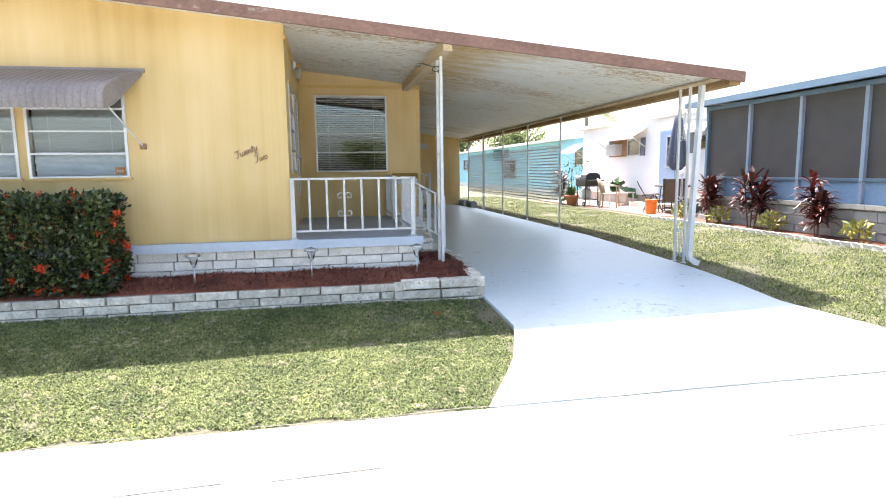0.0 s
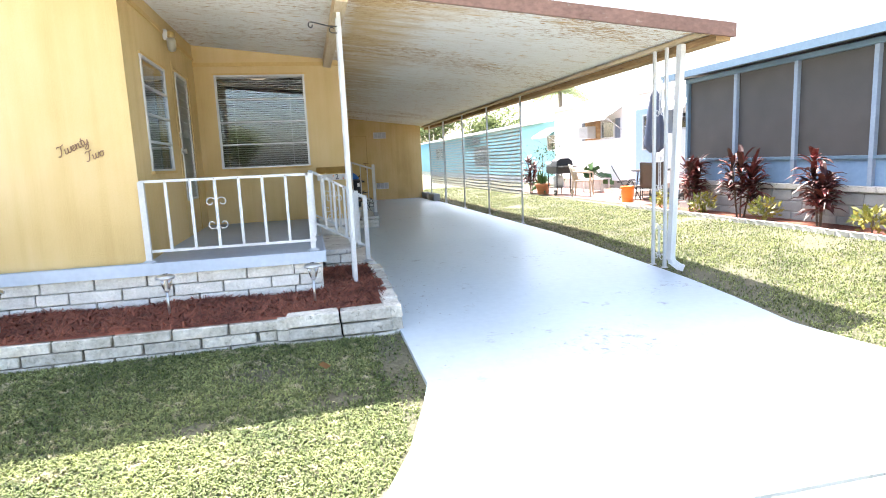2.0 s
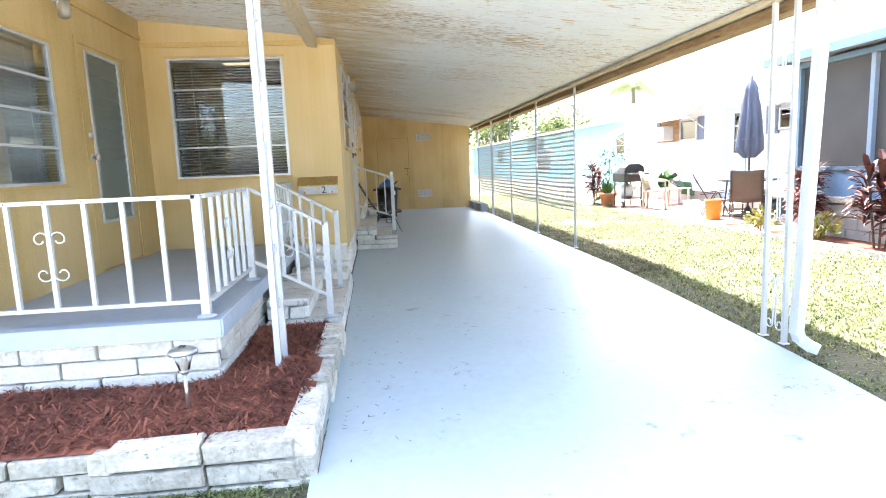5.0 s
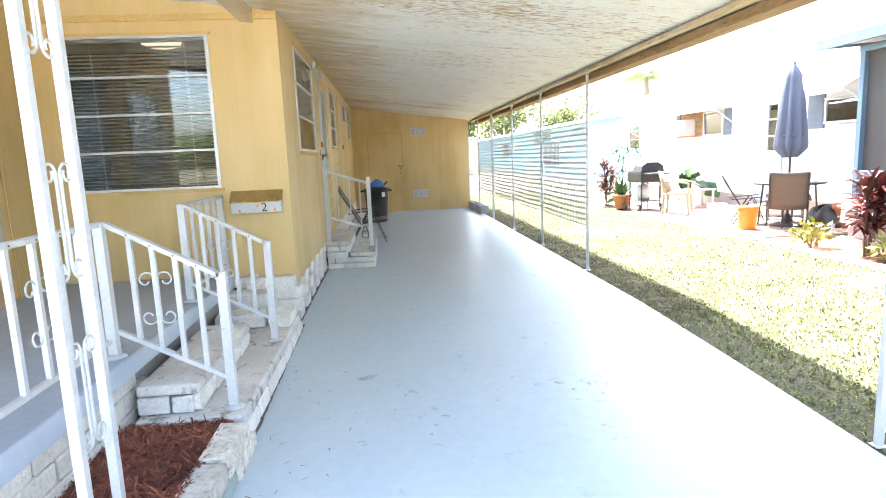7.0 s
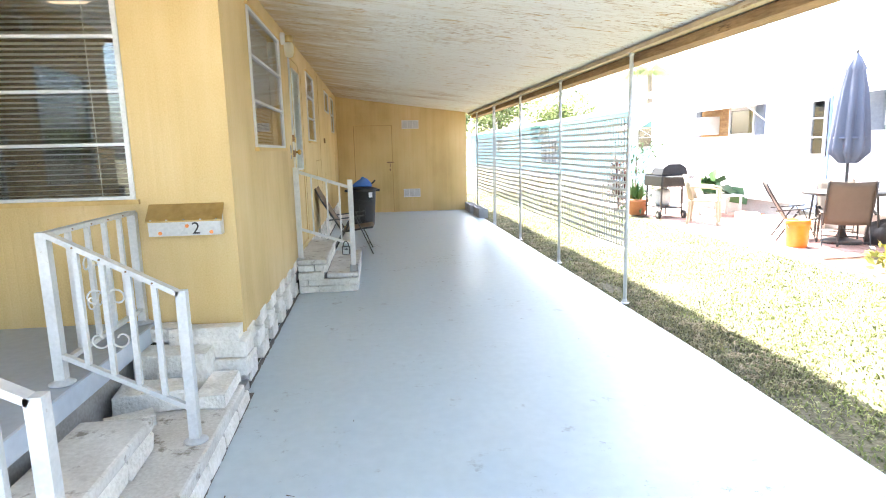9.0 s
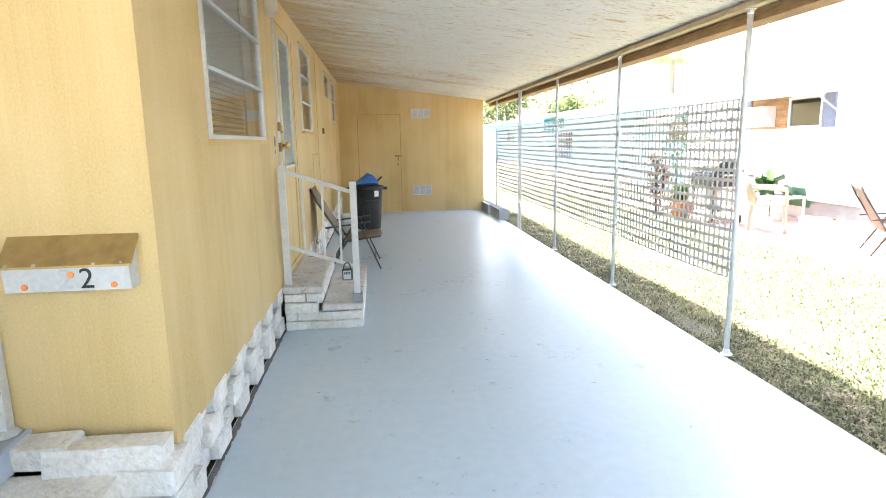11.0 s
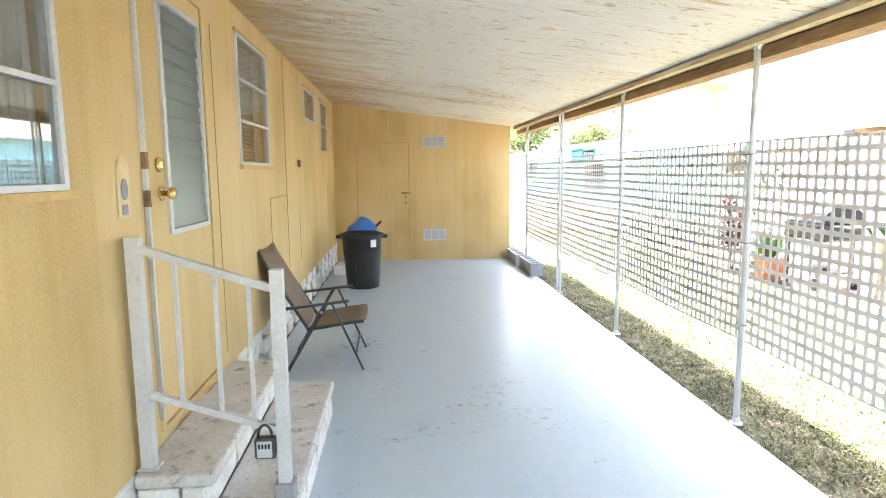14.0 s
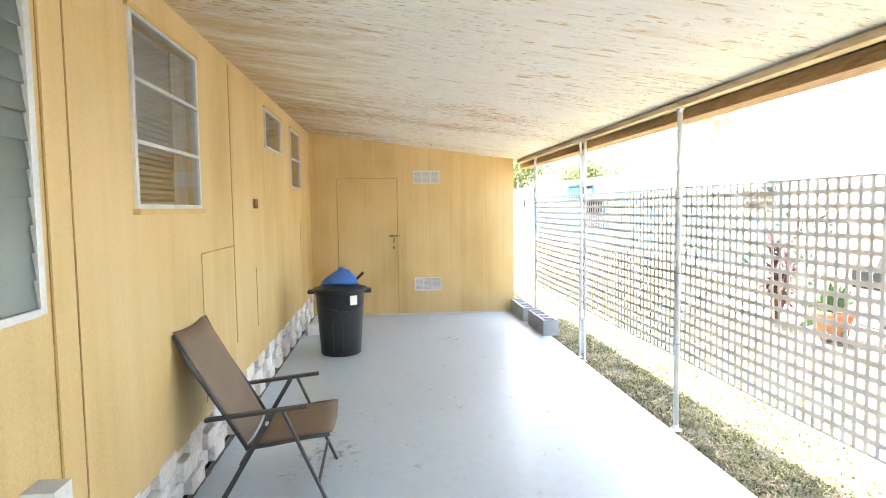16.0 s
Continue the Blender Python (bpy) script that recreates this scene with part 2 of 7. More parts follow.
LAWN = surface("lawn_ground", (0.045, 0.045, 0.024), (0.13, 0.12, 0.07), 0.95, 35, 1.2, 0.8, dirt=(0.13, 0.115, 0.09), dirt_at=0.58, depth=0.04)
GRASS = surface("grass_blades", (0.065, 0.095, 0.024), (0.255, 0.28, 0.10), 0.75, 18, 2.2, 0, per_island=0.6, dirt=(0.42, 0.37, 0.23), dirt_at=0.56, dirt_scale=9, thin=0.25)
DRY_GRASS = surface("half_dry_grass", (0.06, 0.07, 0.025), (0.23, 0.22, 0.11), 0.8, 18, 2.2, 0, per_island=0.6, dirt=(0.34, 0.29, 0.19), dirt_at=0.5, dirt_scale=6, thin=0.2)
MULCH = surface("red_mulch", (0.10, 0.028, 0.017), (0.34, 0.115, 0.065), 0.95, 30, 4, 0.6, per_island=0.6, depth=0.015)
BLIND = surface("grey_white_blind", (0.52, 0.525, 0.52), (0.64, 0.645, 0.64), 0.6, 20, 3, 0)
# near-black: the shade of unlit interiors put into the colour
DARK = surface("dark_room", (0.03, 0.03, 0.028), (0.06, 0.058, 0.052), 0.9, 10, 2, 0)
PALE_CLOTH = surface("pale_blue_cloth", (0.62, 0.66, 0.70), (0.78, 0.81, 0.84), 0.9, 20, 4, 0.1)
CURTAIN = surface("pale_curtain", (0.45, 0.43, 0.38), (0.6, 0.58, 0.52), 0.9, 20, 3, 0.1)
GLASS = glassy("window_glass", ior=1.75)
JALOUSIE = glassy("frosted_louvre_glass", (0.72, 0.83, 0.83), 0.38)
LAMP_GLASS = glassy("jar_glass", (0.9, 0.86, 0.75), 0.3)
CLEAR = glassy("clear_plastic", (0.95, 0.95, 0.93), 0.08)
BRASS = surface("worn_brass", (0.42, 0.30, 0.12), (0.58, 0.43, 0.19), 0.4, 30, 5, 0.05, metal=0.8)
STEEL = surface("brushed_steel", (0.50, 0.50, 0.49), (0.66, 0.66, 0.65), 0.3, 40, 5, 0.03, metal=0.9)
RUST = surface("rusty_iron", (0.16, 0.09, 0.05), (0.34, 0.22, 0.12), 0.8, 40, 5, 0.3, metal=0.3)
BLACK = surface("black_plastic", (0.012, 0.012, 0.013), (0.03, 0.03, 0.031), 0.42, 40, 4, 0.08, dirt=(0.10, 0.10, 0.10), dirt_at=0.68)
BLUE = surface("blue_plastic", (0.04, 0.15, 0.50), (0.07, 0.22, 0.62), 0.4, 30, 3, 0.03)
CHARCOAL = surface("charcoal_tube", (0.035, 0.035, 0.035), (0.065, 0.063, 0.06), 0.45, 40, 5, 0.03, metal=0.2)
SLING = surface("brown_mesh_sling", (0.165, 0.115, 0.07), (0.235, 0.17, 0.11), 0.8, 260, 5, 0.3)
TAUPE = surface("taupe_mesh_sling", (0.085, 0.068, 0.052), (0.125, 0.10, 0.08), 0.8, 260, 5, 0.3)
PLASTIC_W = surface("cream_plastic", (0.30, 0.25, 0.18), (0.40, 0.34, 0.25), 0.45, 20, 3, 0.03)
ORANGE = surface("orange_plastic", (0.70, 0.16, 0.01), (0.80, 0.22, 0.02), 0.4, 20, 3, 0.02)
STICKER = surface("orange_sticker", (0.80, 0.24, 0.05), (0.86, 0.30, 0.08), 0.5, 20, 3, 0)
TERRA = surface("terracotta", (0.42, 0.16, 0.08), (0.55, 0.24, 0.13), 0.8, 30, 4, 0.2)
NAVY = surface("navy_canvas", (0.12, 0.135, 0.185), (0.17, 0.185, 0.24), 0.85, 150, 3, 0.2, thin=0.15)
INK = surface("black_paint", (0.015, 0.015, 0.015), (0.03, 0.03, 0.03), 0.6, 30, 3, 0)
FADED = surface("faded_digit", (0.42, 0.43, 0.42), (0.55, 0.55, 0.54), 0.7, 60, 9, 0)
ALU_DARK = surface("tarnished_metal", (0.20, 0.21, 0.22), (0.30, 0.31, 0.32), 0.5, 40, 5, 0.1, metal=0.5)
PAPER = surface("white_label", (0.75, 0.75, 0.73), (0.82, 0.82, 0.8), 0.6, 30, 3, 0)
BROWN_SIGN = surface("brown_lettering", (0.20, 0.11, 0.06), (0.30, 0.18, 0.10), 0.6, 40, 5, 0)
AWNING = surface("mauve_grey_awning", (0.19, 0.16, 0.145), (0.29, 0.245, 0.225), 0.42, 40, 3, 0.05, metal=0.1)
LATTICE = surface("cream_lattice", (0.80, 0.775, 0.74), (0.86, 0.84, 0.81), 0.6, 40, 4, 0.03, thin=0.17)
LEAF = surface("hedge_leaf", (0.014, 0.024, 0.008), (0.075, 0.095, 0.024), 0.42, 20, 3, 0, per_island=0.65)
PETAL = surface("orange_red_petal", (0.60, 0.035, 0.012), (0.78, 0.11, 0.03), 0.6, 20, 3, 0, per_island=0.3)
CORDY = surface("burgundy_leaf", (0.03, 0.014, 0.012), (0.17, 0.03, 0.026), 0.5, 6, 2.5, 0, per_island=0.6)
CROTON = surface("yellow_green_leaf", (0.10, 0.15, 0.03), (0.40, 0.33, 0.06), 0.5, 8, 3, 0, per_island=0.4)
BIGLEAF = surface("broad_green_leaf", (0.03, 0.08, 0.022), (0.08, 0.16, 0.05), 0.4, 8, 3, 0, per_island=0.3)
TREE_LEAF = surface("tree_leaf", (0.10, 0.135, 0.05), (0.22, 0.25, 0.11), 0.6, 8, 1, 0, per_island=0.4, thin=0.55)
BARK = surface("bark", (0.14, 0.11, 0.08), (0.27, 0.22, 0.17), 0.95, 20, 3, 0.6)
TWIG = surface("twig", (0.08, 0.06, 0.04), (0.15, 0.11, 0.08), 0.9, 20, 3, 0.2)
BLUE_WALL = surface("blue_panel_paint", (0.16, 0.26, 0.40), (0.21, 0.32, 0.47), 0.6, 20, 2, 0.05)
BLUE_TRIM = surface("slate_blue_trim", (0.085, 0.145, 0.205), (0.12, 0.19, 0.26), 0.55, 20, 2, 0.05)
SHUTTER = surface("slate_shutter_paint", (0.13, 0.16, 0.21), (0.19, 0.22, 0.27), 0.6, 20, 2, 0.05)
POLISHED = surface("polished_brass", (0.66, 0.47, 0.18), (0.78, 0.58, 0.26), 0.16, 30, 5, 0.0, metal=1.0, rough_var=0.06)
SCREEN = surface("dark_insect_screen", (0.052, 0.046, 0.042), (0.085, 0.076, 0.07), 0.7, 400, 2, 0.1)
WHITE_WALL = surface("white_siding", (0.70, 0.72, 0.74), (0.80, 0.82, 0.83), 0.7, 30, 1.5, 0.1)
CYAN_WALL = surface("cyan_siding", (0.30, 0.63, 0.74), (0.37, 0.69, 0.79), 0.7, 30, 1.5, 0.1)
TEAL = surface("teal_shutter", (0.03, 0.18, 0.22), (0.05, 0.25, 0.29), 0.6, 30, 3, 0.05)
ROOF_W = surface("white_roof", (0.68, 0.68, 0.66), (0.8, 0.8, 0.78), 0.7, 20, 1, 0.1)
BLUE_GREY = surface("pale_blue_grey_paint", (0.22, 0.28, 0.36), (0.29, 0.35, 0.43), 0.55, 30, 3, 0.05)
PAVER = surface("pink_paver", (0.38, 0.24, 0.20), (0.55, 0.38, 0.33), 0.9, 40, 2, 0.3, per_object=0.12)
PALE_STONE = surface("pale_edging_stone", (0.50, 0.48, 0.45), (0.66, 0.65, 0.62), 0.9, 40, 5, 0.4, per_object=0.1)


LIT, lit_n, lit_l, lit_b = tree_of("lit_opal_glass")
lit_b.inputs["Base Color"].default_value = (0.8, 0.72, 0.58, 1)
lit_b.inputs["Emission Color"].default_value, lit_b.inputs["Emission Strength"].default_value = (1.0, 0.74, 0.46, 1), 0.14

# ---- building blocks ----
base_of = {}


def thing(name, label, category, base=(0, 0, 0), group="", kind=""):
    ob = new(name)
    ob.empty_display_size = 0.1
    ob.location = base
    base_of[ob.name] = Vector(base)
    return tagged(ob, label, category, group, kind)


def mesh_of(name, bm, material, smooth=False):
    me = bpy.data.meshes.new(name)
    bmesh.ops.recalc_face_normals(bm, faces=bm.faces)
    bm.to_mesh(me)
    bm.free()
    me.materials.append(material)
    if smooth:
        me.polygons.foreach_set("use_smooth", [True] * len(me.polygons))
    return me


def part(name, bm, material, parent, label="", smooth=False):
    """One mesh, written in world coordinates, under a thing or a part of it."""
    base = base_of.get(parent.name, Vector())
    bmesh.ops.translate(bm, verts=bm.verts, vec=-base)
    ob = new(name, mesh_of(name, bm, material, smooth))
    ob.parent = parent
    base_of[ob.name] = base
    return tagged(ob, label)


def solid(name, bm, material, label, category, kind="structure", smooth=False):
    ob = new(name, mesh_of(name, bm, material, smooth))
    return tagged(ob, label, category, kind=kind)


def box(bm, x0, y0, z0, x1, y1, z1):
    v = [bm.verts.new((x, y, z)) for z in (z0, z1) for y in (y0, y1) for x in (x0, x1)]
    for f in ((0, 2, 3, 1), (4, 5, 7, 6), (0, 1, 5, 4), (2, 6, 7, 3), (0, 4, 6, 2), (1, 3, 7, 5)):
        bm.faces.new([v[i] for i in f])
    return bm


def softbox(x0, y0, z0, x1, y1, z1, r=0.006, seg=1):
    bm = box(bmesh.new(), x0, y0, z0, x1, y1, z1)
    bmesh.ops.bevel(bm, geom=bm.edges[:], offset=r, segments=seg, affect="EDGES", profile=0.5)
    return bm


def frame_axes(d):
    d = d.normalized()
    up = Vector((0, 0, 1)) if abs(d.z) < 0.9 else Vector((0, 1, 0))
    a = d.cross(up).normalized()
    return a, a.cross(d).normalized()


def tube(bm, pts, r, sides=8, caps=True):
    """A round rod along points; r is one radius or one for each point."""
    pts = [Vector(p) for p in pts]
    rs = r if isinstance(r, (list, tuple)) else [r] * len(pts)
    rings = []
    a = None
    for i, p in enumerate(pts):
        d = pts[min(i + 1, len(pts) - 1)] - pts[max(i - 1, 0)]
        if a is None:
            a, c = frame_axes(d)
        else:
            c = d.normalized().cross(a).normalized() * -1
            a = c.cross(d.normalized()).normalized() * -1
            c = a.cross(d.normalized()).normalized()
        rings.append([bm.verts.new(p + rs[i] * (math.cos(k * 2 * math.pi / sides) * a + math.sin(k * 2 * math.pi / sides) * c)) for k in range(sides)])
    for q, w in zip(rings, rings[1:]):
        for k in range(sides):
            bm.faces.new((q[k], q[(k + 1) % sides], w[(k + 1) % sides], w[k]))
    if caps:
        bm.faces.new(rings[0][::-1])
        bm.faces.new(rings[-1])
    return bm


def bar(bm, p, q, w, h):
    """A straight bar of rectangular section, w wide and h high, from p to q."""
    p, q = Vector(p), Vector(q)
    a, c = frame_axes(q - p)
    v = [bm.verts.new(o + a * s * w / 2 + c * t * h / 2) for o in (p, q) for s, t in ((-1, -1), (1, -1), (1, 1), (-1, 1))]
    for f in ((0, 3, 2, 1), (4, 5, 6, 7), (0, 1, 5, 4), (1, 2, 6, 5), (2, 3, 7, 6), (3, 0, 4, 7)):
        bm.faces.new([v[i] for i in f])
    return bm


def lathe(bm, profile, at=(0, 0, 0), sides=24):
    """Turned about an upright axis: (radius, height) from bottom to top."""
    at = Vector(at)
    rings = [[bm.verts.new(at + Vector((r * math.cos(k * 2 * math.pi / sides), r * math.sin(k * 2 * math.pi / sides), z))) for k in range(sides)] for r, z in profile]
    for q, w in zip(rings, rings[1:]):
        for k in range(sides):
            bm.faces.new((q[k], q[(k + 1) % sides], w[(k + 1) % sides], w[k]))
    bm.faces.new(rings[0][::-1])
    bm.faces.new(rings[-1])
    return bm


def prism(bm, outline, z0, z1):
    lo, hi = [bm.verts.new((x, y, z0)) for x, y in outline], [bm.verts.new((x, y, z1)) for x, y in outline]
    bm.faces.new(lo[::-1])
    bm.faces.new(hi)
    for i in range(len(lo)):
        j = (i + 1) % len(lo)
        bm.faces.new((lo[i], lo[j], hi[j], hi[i]))
    return bm


def spiral(centre, u, v, r0, r1, a0, turns, n=14):
    c, u, v = Vector(centre), Vector(u), Vector(v)
    return [c + (r0 + (r1 - r0) * i / n) * (math.cos(a0 + turns * 2 * math.pi * i / n) * u + math.sin(a0 + turns * 2 * math.pi * i / n) * v) for i in range(n + 1)]


def lerp(table, v):
    for (a, p), (b, q) in zip(table, table[1:]):
        if v <= b:
            return p + (q - p) * max(0.0, (v - a) / (b - a))
    return table[-1][1]


def floor_z(y):
    """Top of the drive and the carport floor: level inside, falling to the street."""
    return lerp(((-1e3, -0.31), (2.4, -0.31), (3.0, -0.28), (5.5, -0.12), (6.5, -0.08), (9.5, 0.0), (1e3, 0.0)), y)


def ground_z(x, y):
    side = floor_z(y) - 0.035
    if x > 5:
        f = min(1.0, (x - 5) / 2.6)
        side += f * (0.07 - floor_z(max(y, 2.0)) * 0.9 * min(1, max(0, (y - 1) / 4)))
    return side


def under_roof(x, y):
    """Height of the ceiling's underside."""
    return 2.285 + (4.92 - x) * lerp(((5.9, 0.095), (9.6, 0.108), (14, 0.121), (20, 0.13)), y)


pieces = {}


def piece_mesh(kind, l, w, h, material, rough=0.006):
    """A block of l x w x h about its middle, with worn edges; meshes are shared between alike blocks."""
    key = (kind, round(l, 3), round(w, 3), round(h, 3), material.name)
    if key not in pieces:
        bm = box(bmesh.new(), -l / 2, -w / 2, -h / 2, l / 2, w / 2, h / 2)
        bmesh.ops.bevel(bm, geom=bm.edges[:], offset=min(0.007, h * 0.08), segments=1, affect="EDGES")
        rnd = random.Random(str(key))
        for v in bm.verts:
            v.co += Vector((rnd.uniform(-1, 1), rnd.uniform(-1, 1), rnd.uniform(-1, 1))) * rough
        pieces[key] = mesh_of(kind, bm, material)
    return pieces[key]


def piece(name, me, parent, at, rz=0.0):
    ob = new(name, me)
    ob.parent = parent
    ob.location = Vector(at) - base_of.get(parent.name, Vector())
    ob.rotation_euler = (0, 0, rz)
    return ob


def wall(name, axis, plane, thick, u0, u1, z0, top, holes, material, label):
    """An upright wall along x or y with rectangular holes right through it; top gives the height over each point."""
    us = sorted({u0, u1, *[h[0] for h in holes], *[h[1] for h in holes], *[u0 + (u1 - u0) * k / 6 for k in range(7)]})
    zs = sorted({z0, *[h[2] for h in holes], *[h[3] for h in holes]})
    bm = bmesh.new()

    def at(u, z, d):
        return (u, plane + d, z) if axis == "x" else (plane + d, u, z)
    for a, b in zip(us, us[1:]):
        cells = list(zip(zs, zs[1:])) + [(zs[-1], None)]
        for lo, hi in cells:
            mid = (a + b) / 2
            if hi is not None and any(h[0] <= mid <= h[1] and h[2] <= (lo + hi) / 2 <= h[3] for h in holes):
                continue
            ha, hb = (hi, hi) if hi is not None else (top(*at(a, 0, 0)[:2]), top(*at(b, 0, 0)[:2]))
            v = [bm.verts.new(at(*q)) for q in ((a, lo, 0), (b, lo, 0), (b, hb, 0), (a, ha, 0), (a, lo, thick), (b, lo, thick), (b, hb, thick), (a, ha, thick))]
            for f in ((0, 1, 2, 3), (5, 4, 7, 6), (0, 4, 5, 1), (1, 5, 6, 2), (2, 6, 7, 3), (3, 7, 4, 0)):
                bm.faces.new([v[i] for i in f])
    bmesh.ops.remove_doubles(bm, verts=bm.verts, dist=1e-5)
    inner = [f for f in bm.faces if any(g is not f and set(g.verts) == set(f.verts) for e in f.edges for g in e.link_faces)]
    bmesh.ops.delete(bm, geom=list(set(inner)), context="FACES")
    return solid(name, bm, material, label, "wall")


# ---- ground ----
xs = [-400, -120, -40, -15, -8, -5, -3, -1, 1, 2, 3, 4, 4.9, 5.0, 5.6, 6.4, 7.2, 7.6, 8, 9, 11, 15, 25, 60, 150, 400]
ys = [-400, -120, -40, -15, -6, 0, 1.5, 2.4, 3, 3.6, 4.4, 5.5, 6.5, 8, 9.5, 12, 16, 20, 26, 40, 80, 150, 400]
bm = bmesh.new()
rows_v = [[bm.verts.new((x, y, ground_z(x, y))) for x in xs] for y in ys]
for r, q in zip(rows_v, rows_v[1:]):
    for i in range(len(xs) - 1):
        bm.faces.new((r[i], r[i + 1], q[i + 1], q[i]))
solid("ground", bm, LAWN, "patchy green and dry lawn over sandy soil", "ground")


def drive_left(y):
    return lerp(((-5, 1.0), (3.0, 1.24), (3.7, 1.62), (4.45, 1.88), (5.5, 1.87), (7.6, 1.88), (9.5, 1.84), (30, 1.84)), y)


def drive_right(y):
    return lerp(((-5, 6.2), (3.0, 5.35), (4.7, 4.82), (6, 4.90), (8, 4.93), (30, 4.95)), y)


def strip(name, y_list, left, right, thick, material, label, category, lift=0.0):
    bm = bmesh.new()
    n = 10
    tops, lows = [], []
    for y in y_list:
        a, b = left(y), right(y)
        tops.append([bm.verts.new((a + (b - a) * k / n, y, floor_z(y) + lift)) for k in range(n + 1)])
        lows.append([bm.verts.new((a + (b - a) * k / n, y, floor_z(y) + lift - thick)) for k in range(n + 1)])
    for i in range(len(y_list) - 1):
        for k in range(n):
            bm.faces.new((tops[i][k], tops[i][k + 1], tops[i + 1][k + 1], tops[i + 1][k]))
        bm.faces.new((tops[i][0], tops[i + 1][0], lows[i + 1][0], lows[i][0]))
        bm.faces.new((tops[i][n], lows[i][n], lows[i + 1][n], tops[i + 1][n]))
    for i in (0, -1):
        for k in range(n):
            bm.faces.new((tops[i][k], lows[i][k], lows[i][k + 1], tops[i][k + 1]))
    return solid(name, bm, material, label, category)


strip("pavement_carport", [3.0 + 0.25 * k for k in range(29)] + [10.5 + 1.0 * k for k in range(10)] + [19.98], drive_left, drive_right, 0.12, SLAB,
      "smooth concrete carport floor painted pale blue-grey, scuffed", "floor")
strip("road", [-14, -8, -4, -1, 0, 1, 2, 2.4, 2.97], lambda y: -60.0, lambda y: 60.0, 0.1, STREET, "sun-bleached pale street surface with fine cracks", "road")
bm = bmesh.new()
rnd = random.Random(5)
for y0, a, b in ((2.985, -14, 14), (2.3, 2.2, 9), (2.42, -8, 1.1), (1.2, -6, 12)):
    x, y = a, y0
    while x < b:
        step = rnd.uniform(0.2, 0.6)
        yn = y0 + rnd.uniform(-0.025, 0.025)
        if rnd.random() < 0.75:
            w = rnd.uniform(0.002, 0.006)
            q = [bm.verts.new((px, py, floor_z(py) + 0.004)) for px, py in ((x, y - w), (x + step, yn - w), (x + step, yn + w), (x, y + w))]
            bm.faces.new(q)
        x, y = x + step, yn
solid("trim_street_joint", bm, CRACK, "dark cracked joints across the street and drive", "joint")


# ---- roof and ceiling ----
def sheet(bm, x0, x1, y0, y1, lo, hi, nx=14, ny=16):
    g = {}
    for s, off in ((0, lo), (1, hi)):
        for i in range(nx + 1):
            for j in range(ny + 1):
                x, y = x0 + (x1 - x0) * i / nx, y0 + (y1 - y0) * j / ny
                g[s, i, j] = bm.verts.new((x, y, under_roof(x, y) + off))
    for i in range(nx):
        for j in range(ny):
            for s in (0, 1):
                bm.faces.new([g[s, a, b] for a, b in ((i, j), (i + 1, j), (i + 1, j + 1), (i, j + 1))])
    for i in range(nx):
        for j in (0, ny):
            bm.faces.new((g[0, i, j], g[0, i + 1, j], g[1, i + 1, j], g[1, i, j]))
    for j in range(ny):
        for i in (0, nx):
            bm.faces.new((g[0, i, j], g[0, i, j + 1], g[1, i, j + 1], g[1, i, j]))
    return bm


solid("ceiling", sheet(bmesh.new(), -9.2, 5.18, 6.03, 20.4, 0.0, 0.02), CEILING, "white painted carport ceiling with peeling, browned streaks", "ceiling")
solid("roof", sheet(bmesh.new(), -9.25, 5.2, 6.0, 20.5, 0.024, 0.06), ROOF_W, "low-pitched pale roof sheet over house and carport", "roof")


def slanted(bm, x0, x1, y0, y1, lo, hi):
    """A beam that follows the roof's slope."""
    v = [bm.verts.new((x, y, under_roof(x, 6.0 if abs(y1 - y0) < 0.3 else y) + o)) for o in (lo, hi) for y in (y0, y1) for x in (x0, x1)]
    for f in ((0, 2, 3, 1), (4, 5, 7, 6), (0, 1, 5, 4), (2, 6, 7, 3), (0, 4, 6, 2), (1, 3, 7, 5)):
        bm.faces.new([v[i] for i in f])
    return bm


solid("trim_front_fascia", slanted(bmesh.new(), -9.25, 5.22, 5.96, 5.998, -0.055, 0.07), FASCIA, "faded red-brown wooden fascia board along the roof edge", "fascia")
solid("trim_side_fascia", slanted(bmesh.new(), 5.203, 5.235, 6.0, 20.5, -0.045, 0.065), FASCIA, "faded red-brown fascia board along the carport eave", "fascia")
solid("trim_eave_beam", box(bmesh.new(), 5.05, 6.02, 2.175, 5.2, 20.3, 2.245), WOOD, "weathered brown timber under the carport eave", "beam")
solid("trim_post_beam", box(bmesh.new(), 4.925, 6.05, 2.235, 4.99, 20.0, 2.272), PALE_WOOD, "stained timber plate on top of the carport posts", "beam")
solid("trim_porch_beam", slanted(bmesh.new(), 1.57, 1.67, 6.04, 9.6, -0.115, -0.002), PALE_WOOD, "stained timber beam over the porch", "beam")
solid("trim_front_beam", slanted(bmesh.new(), -2.6, -2.5, 6.03, 6.34, -0.08, -0.002), PALE_WOOD, "stub of a rafter under the front eave", "beam")

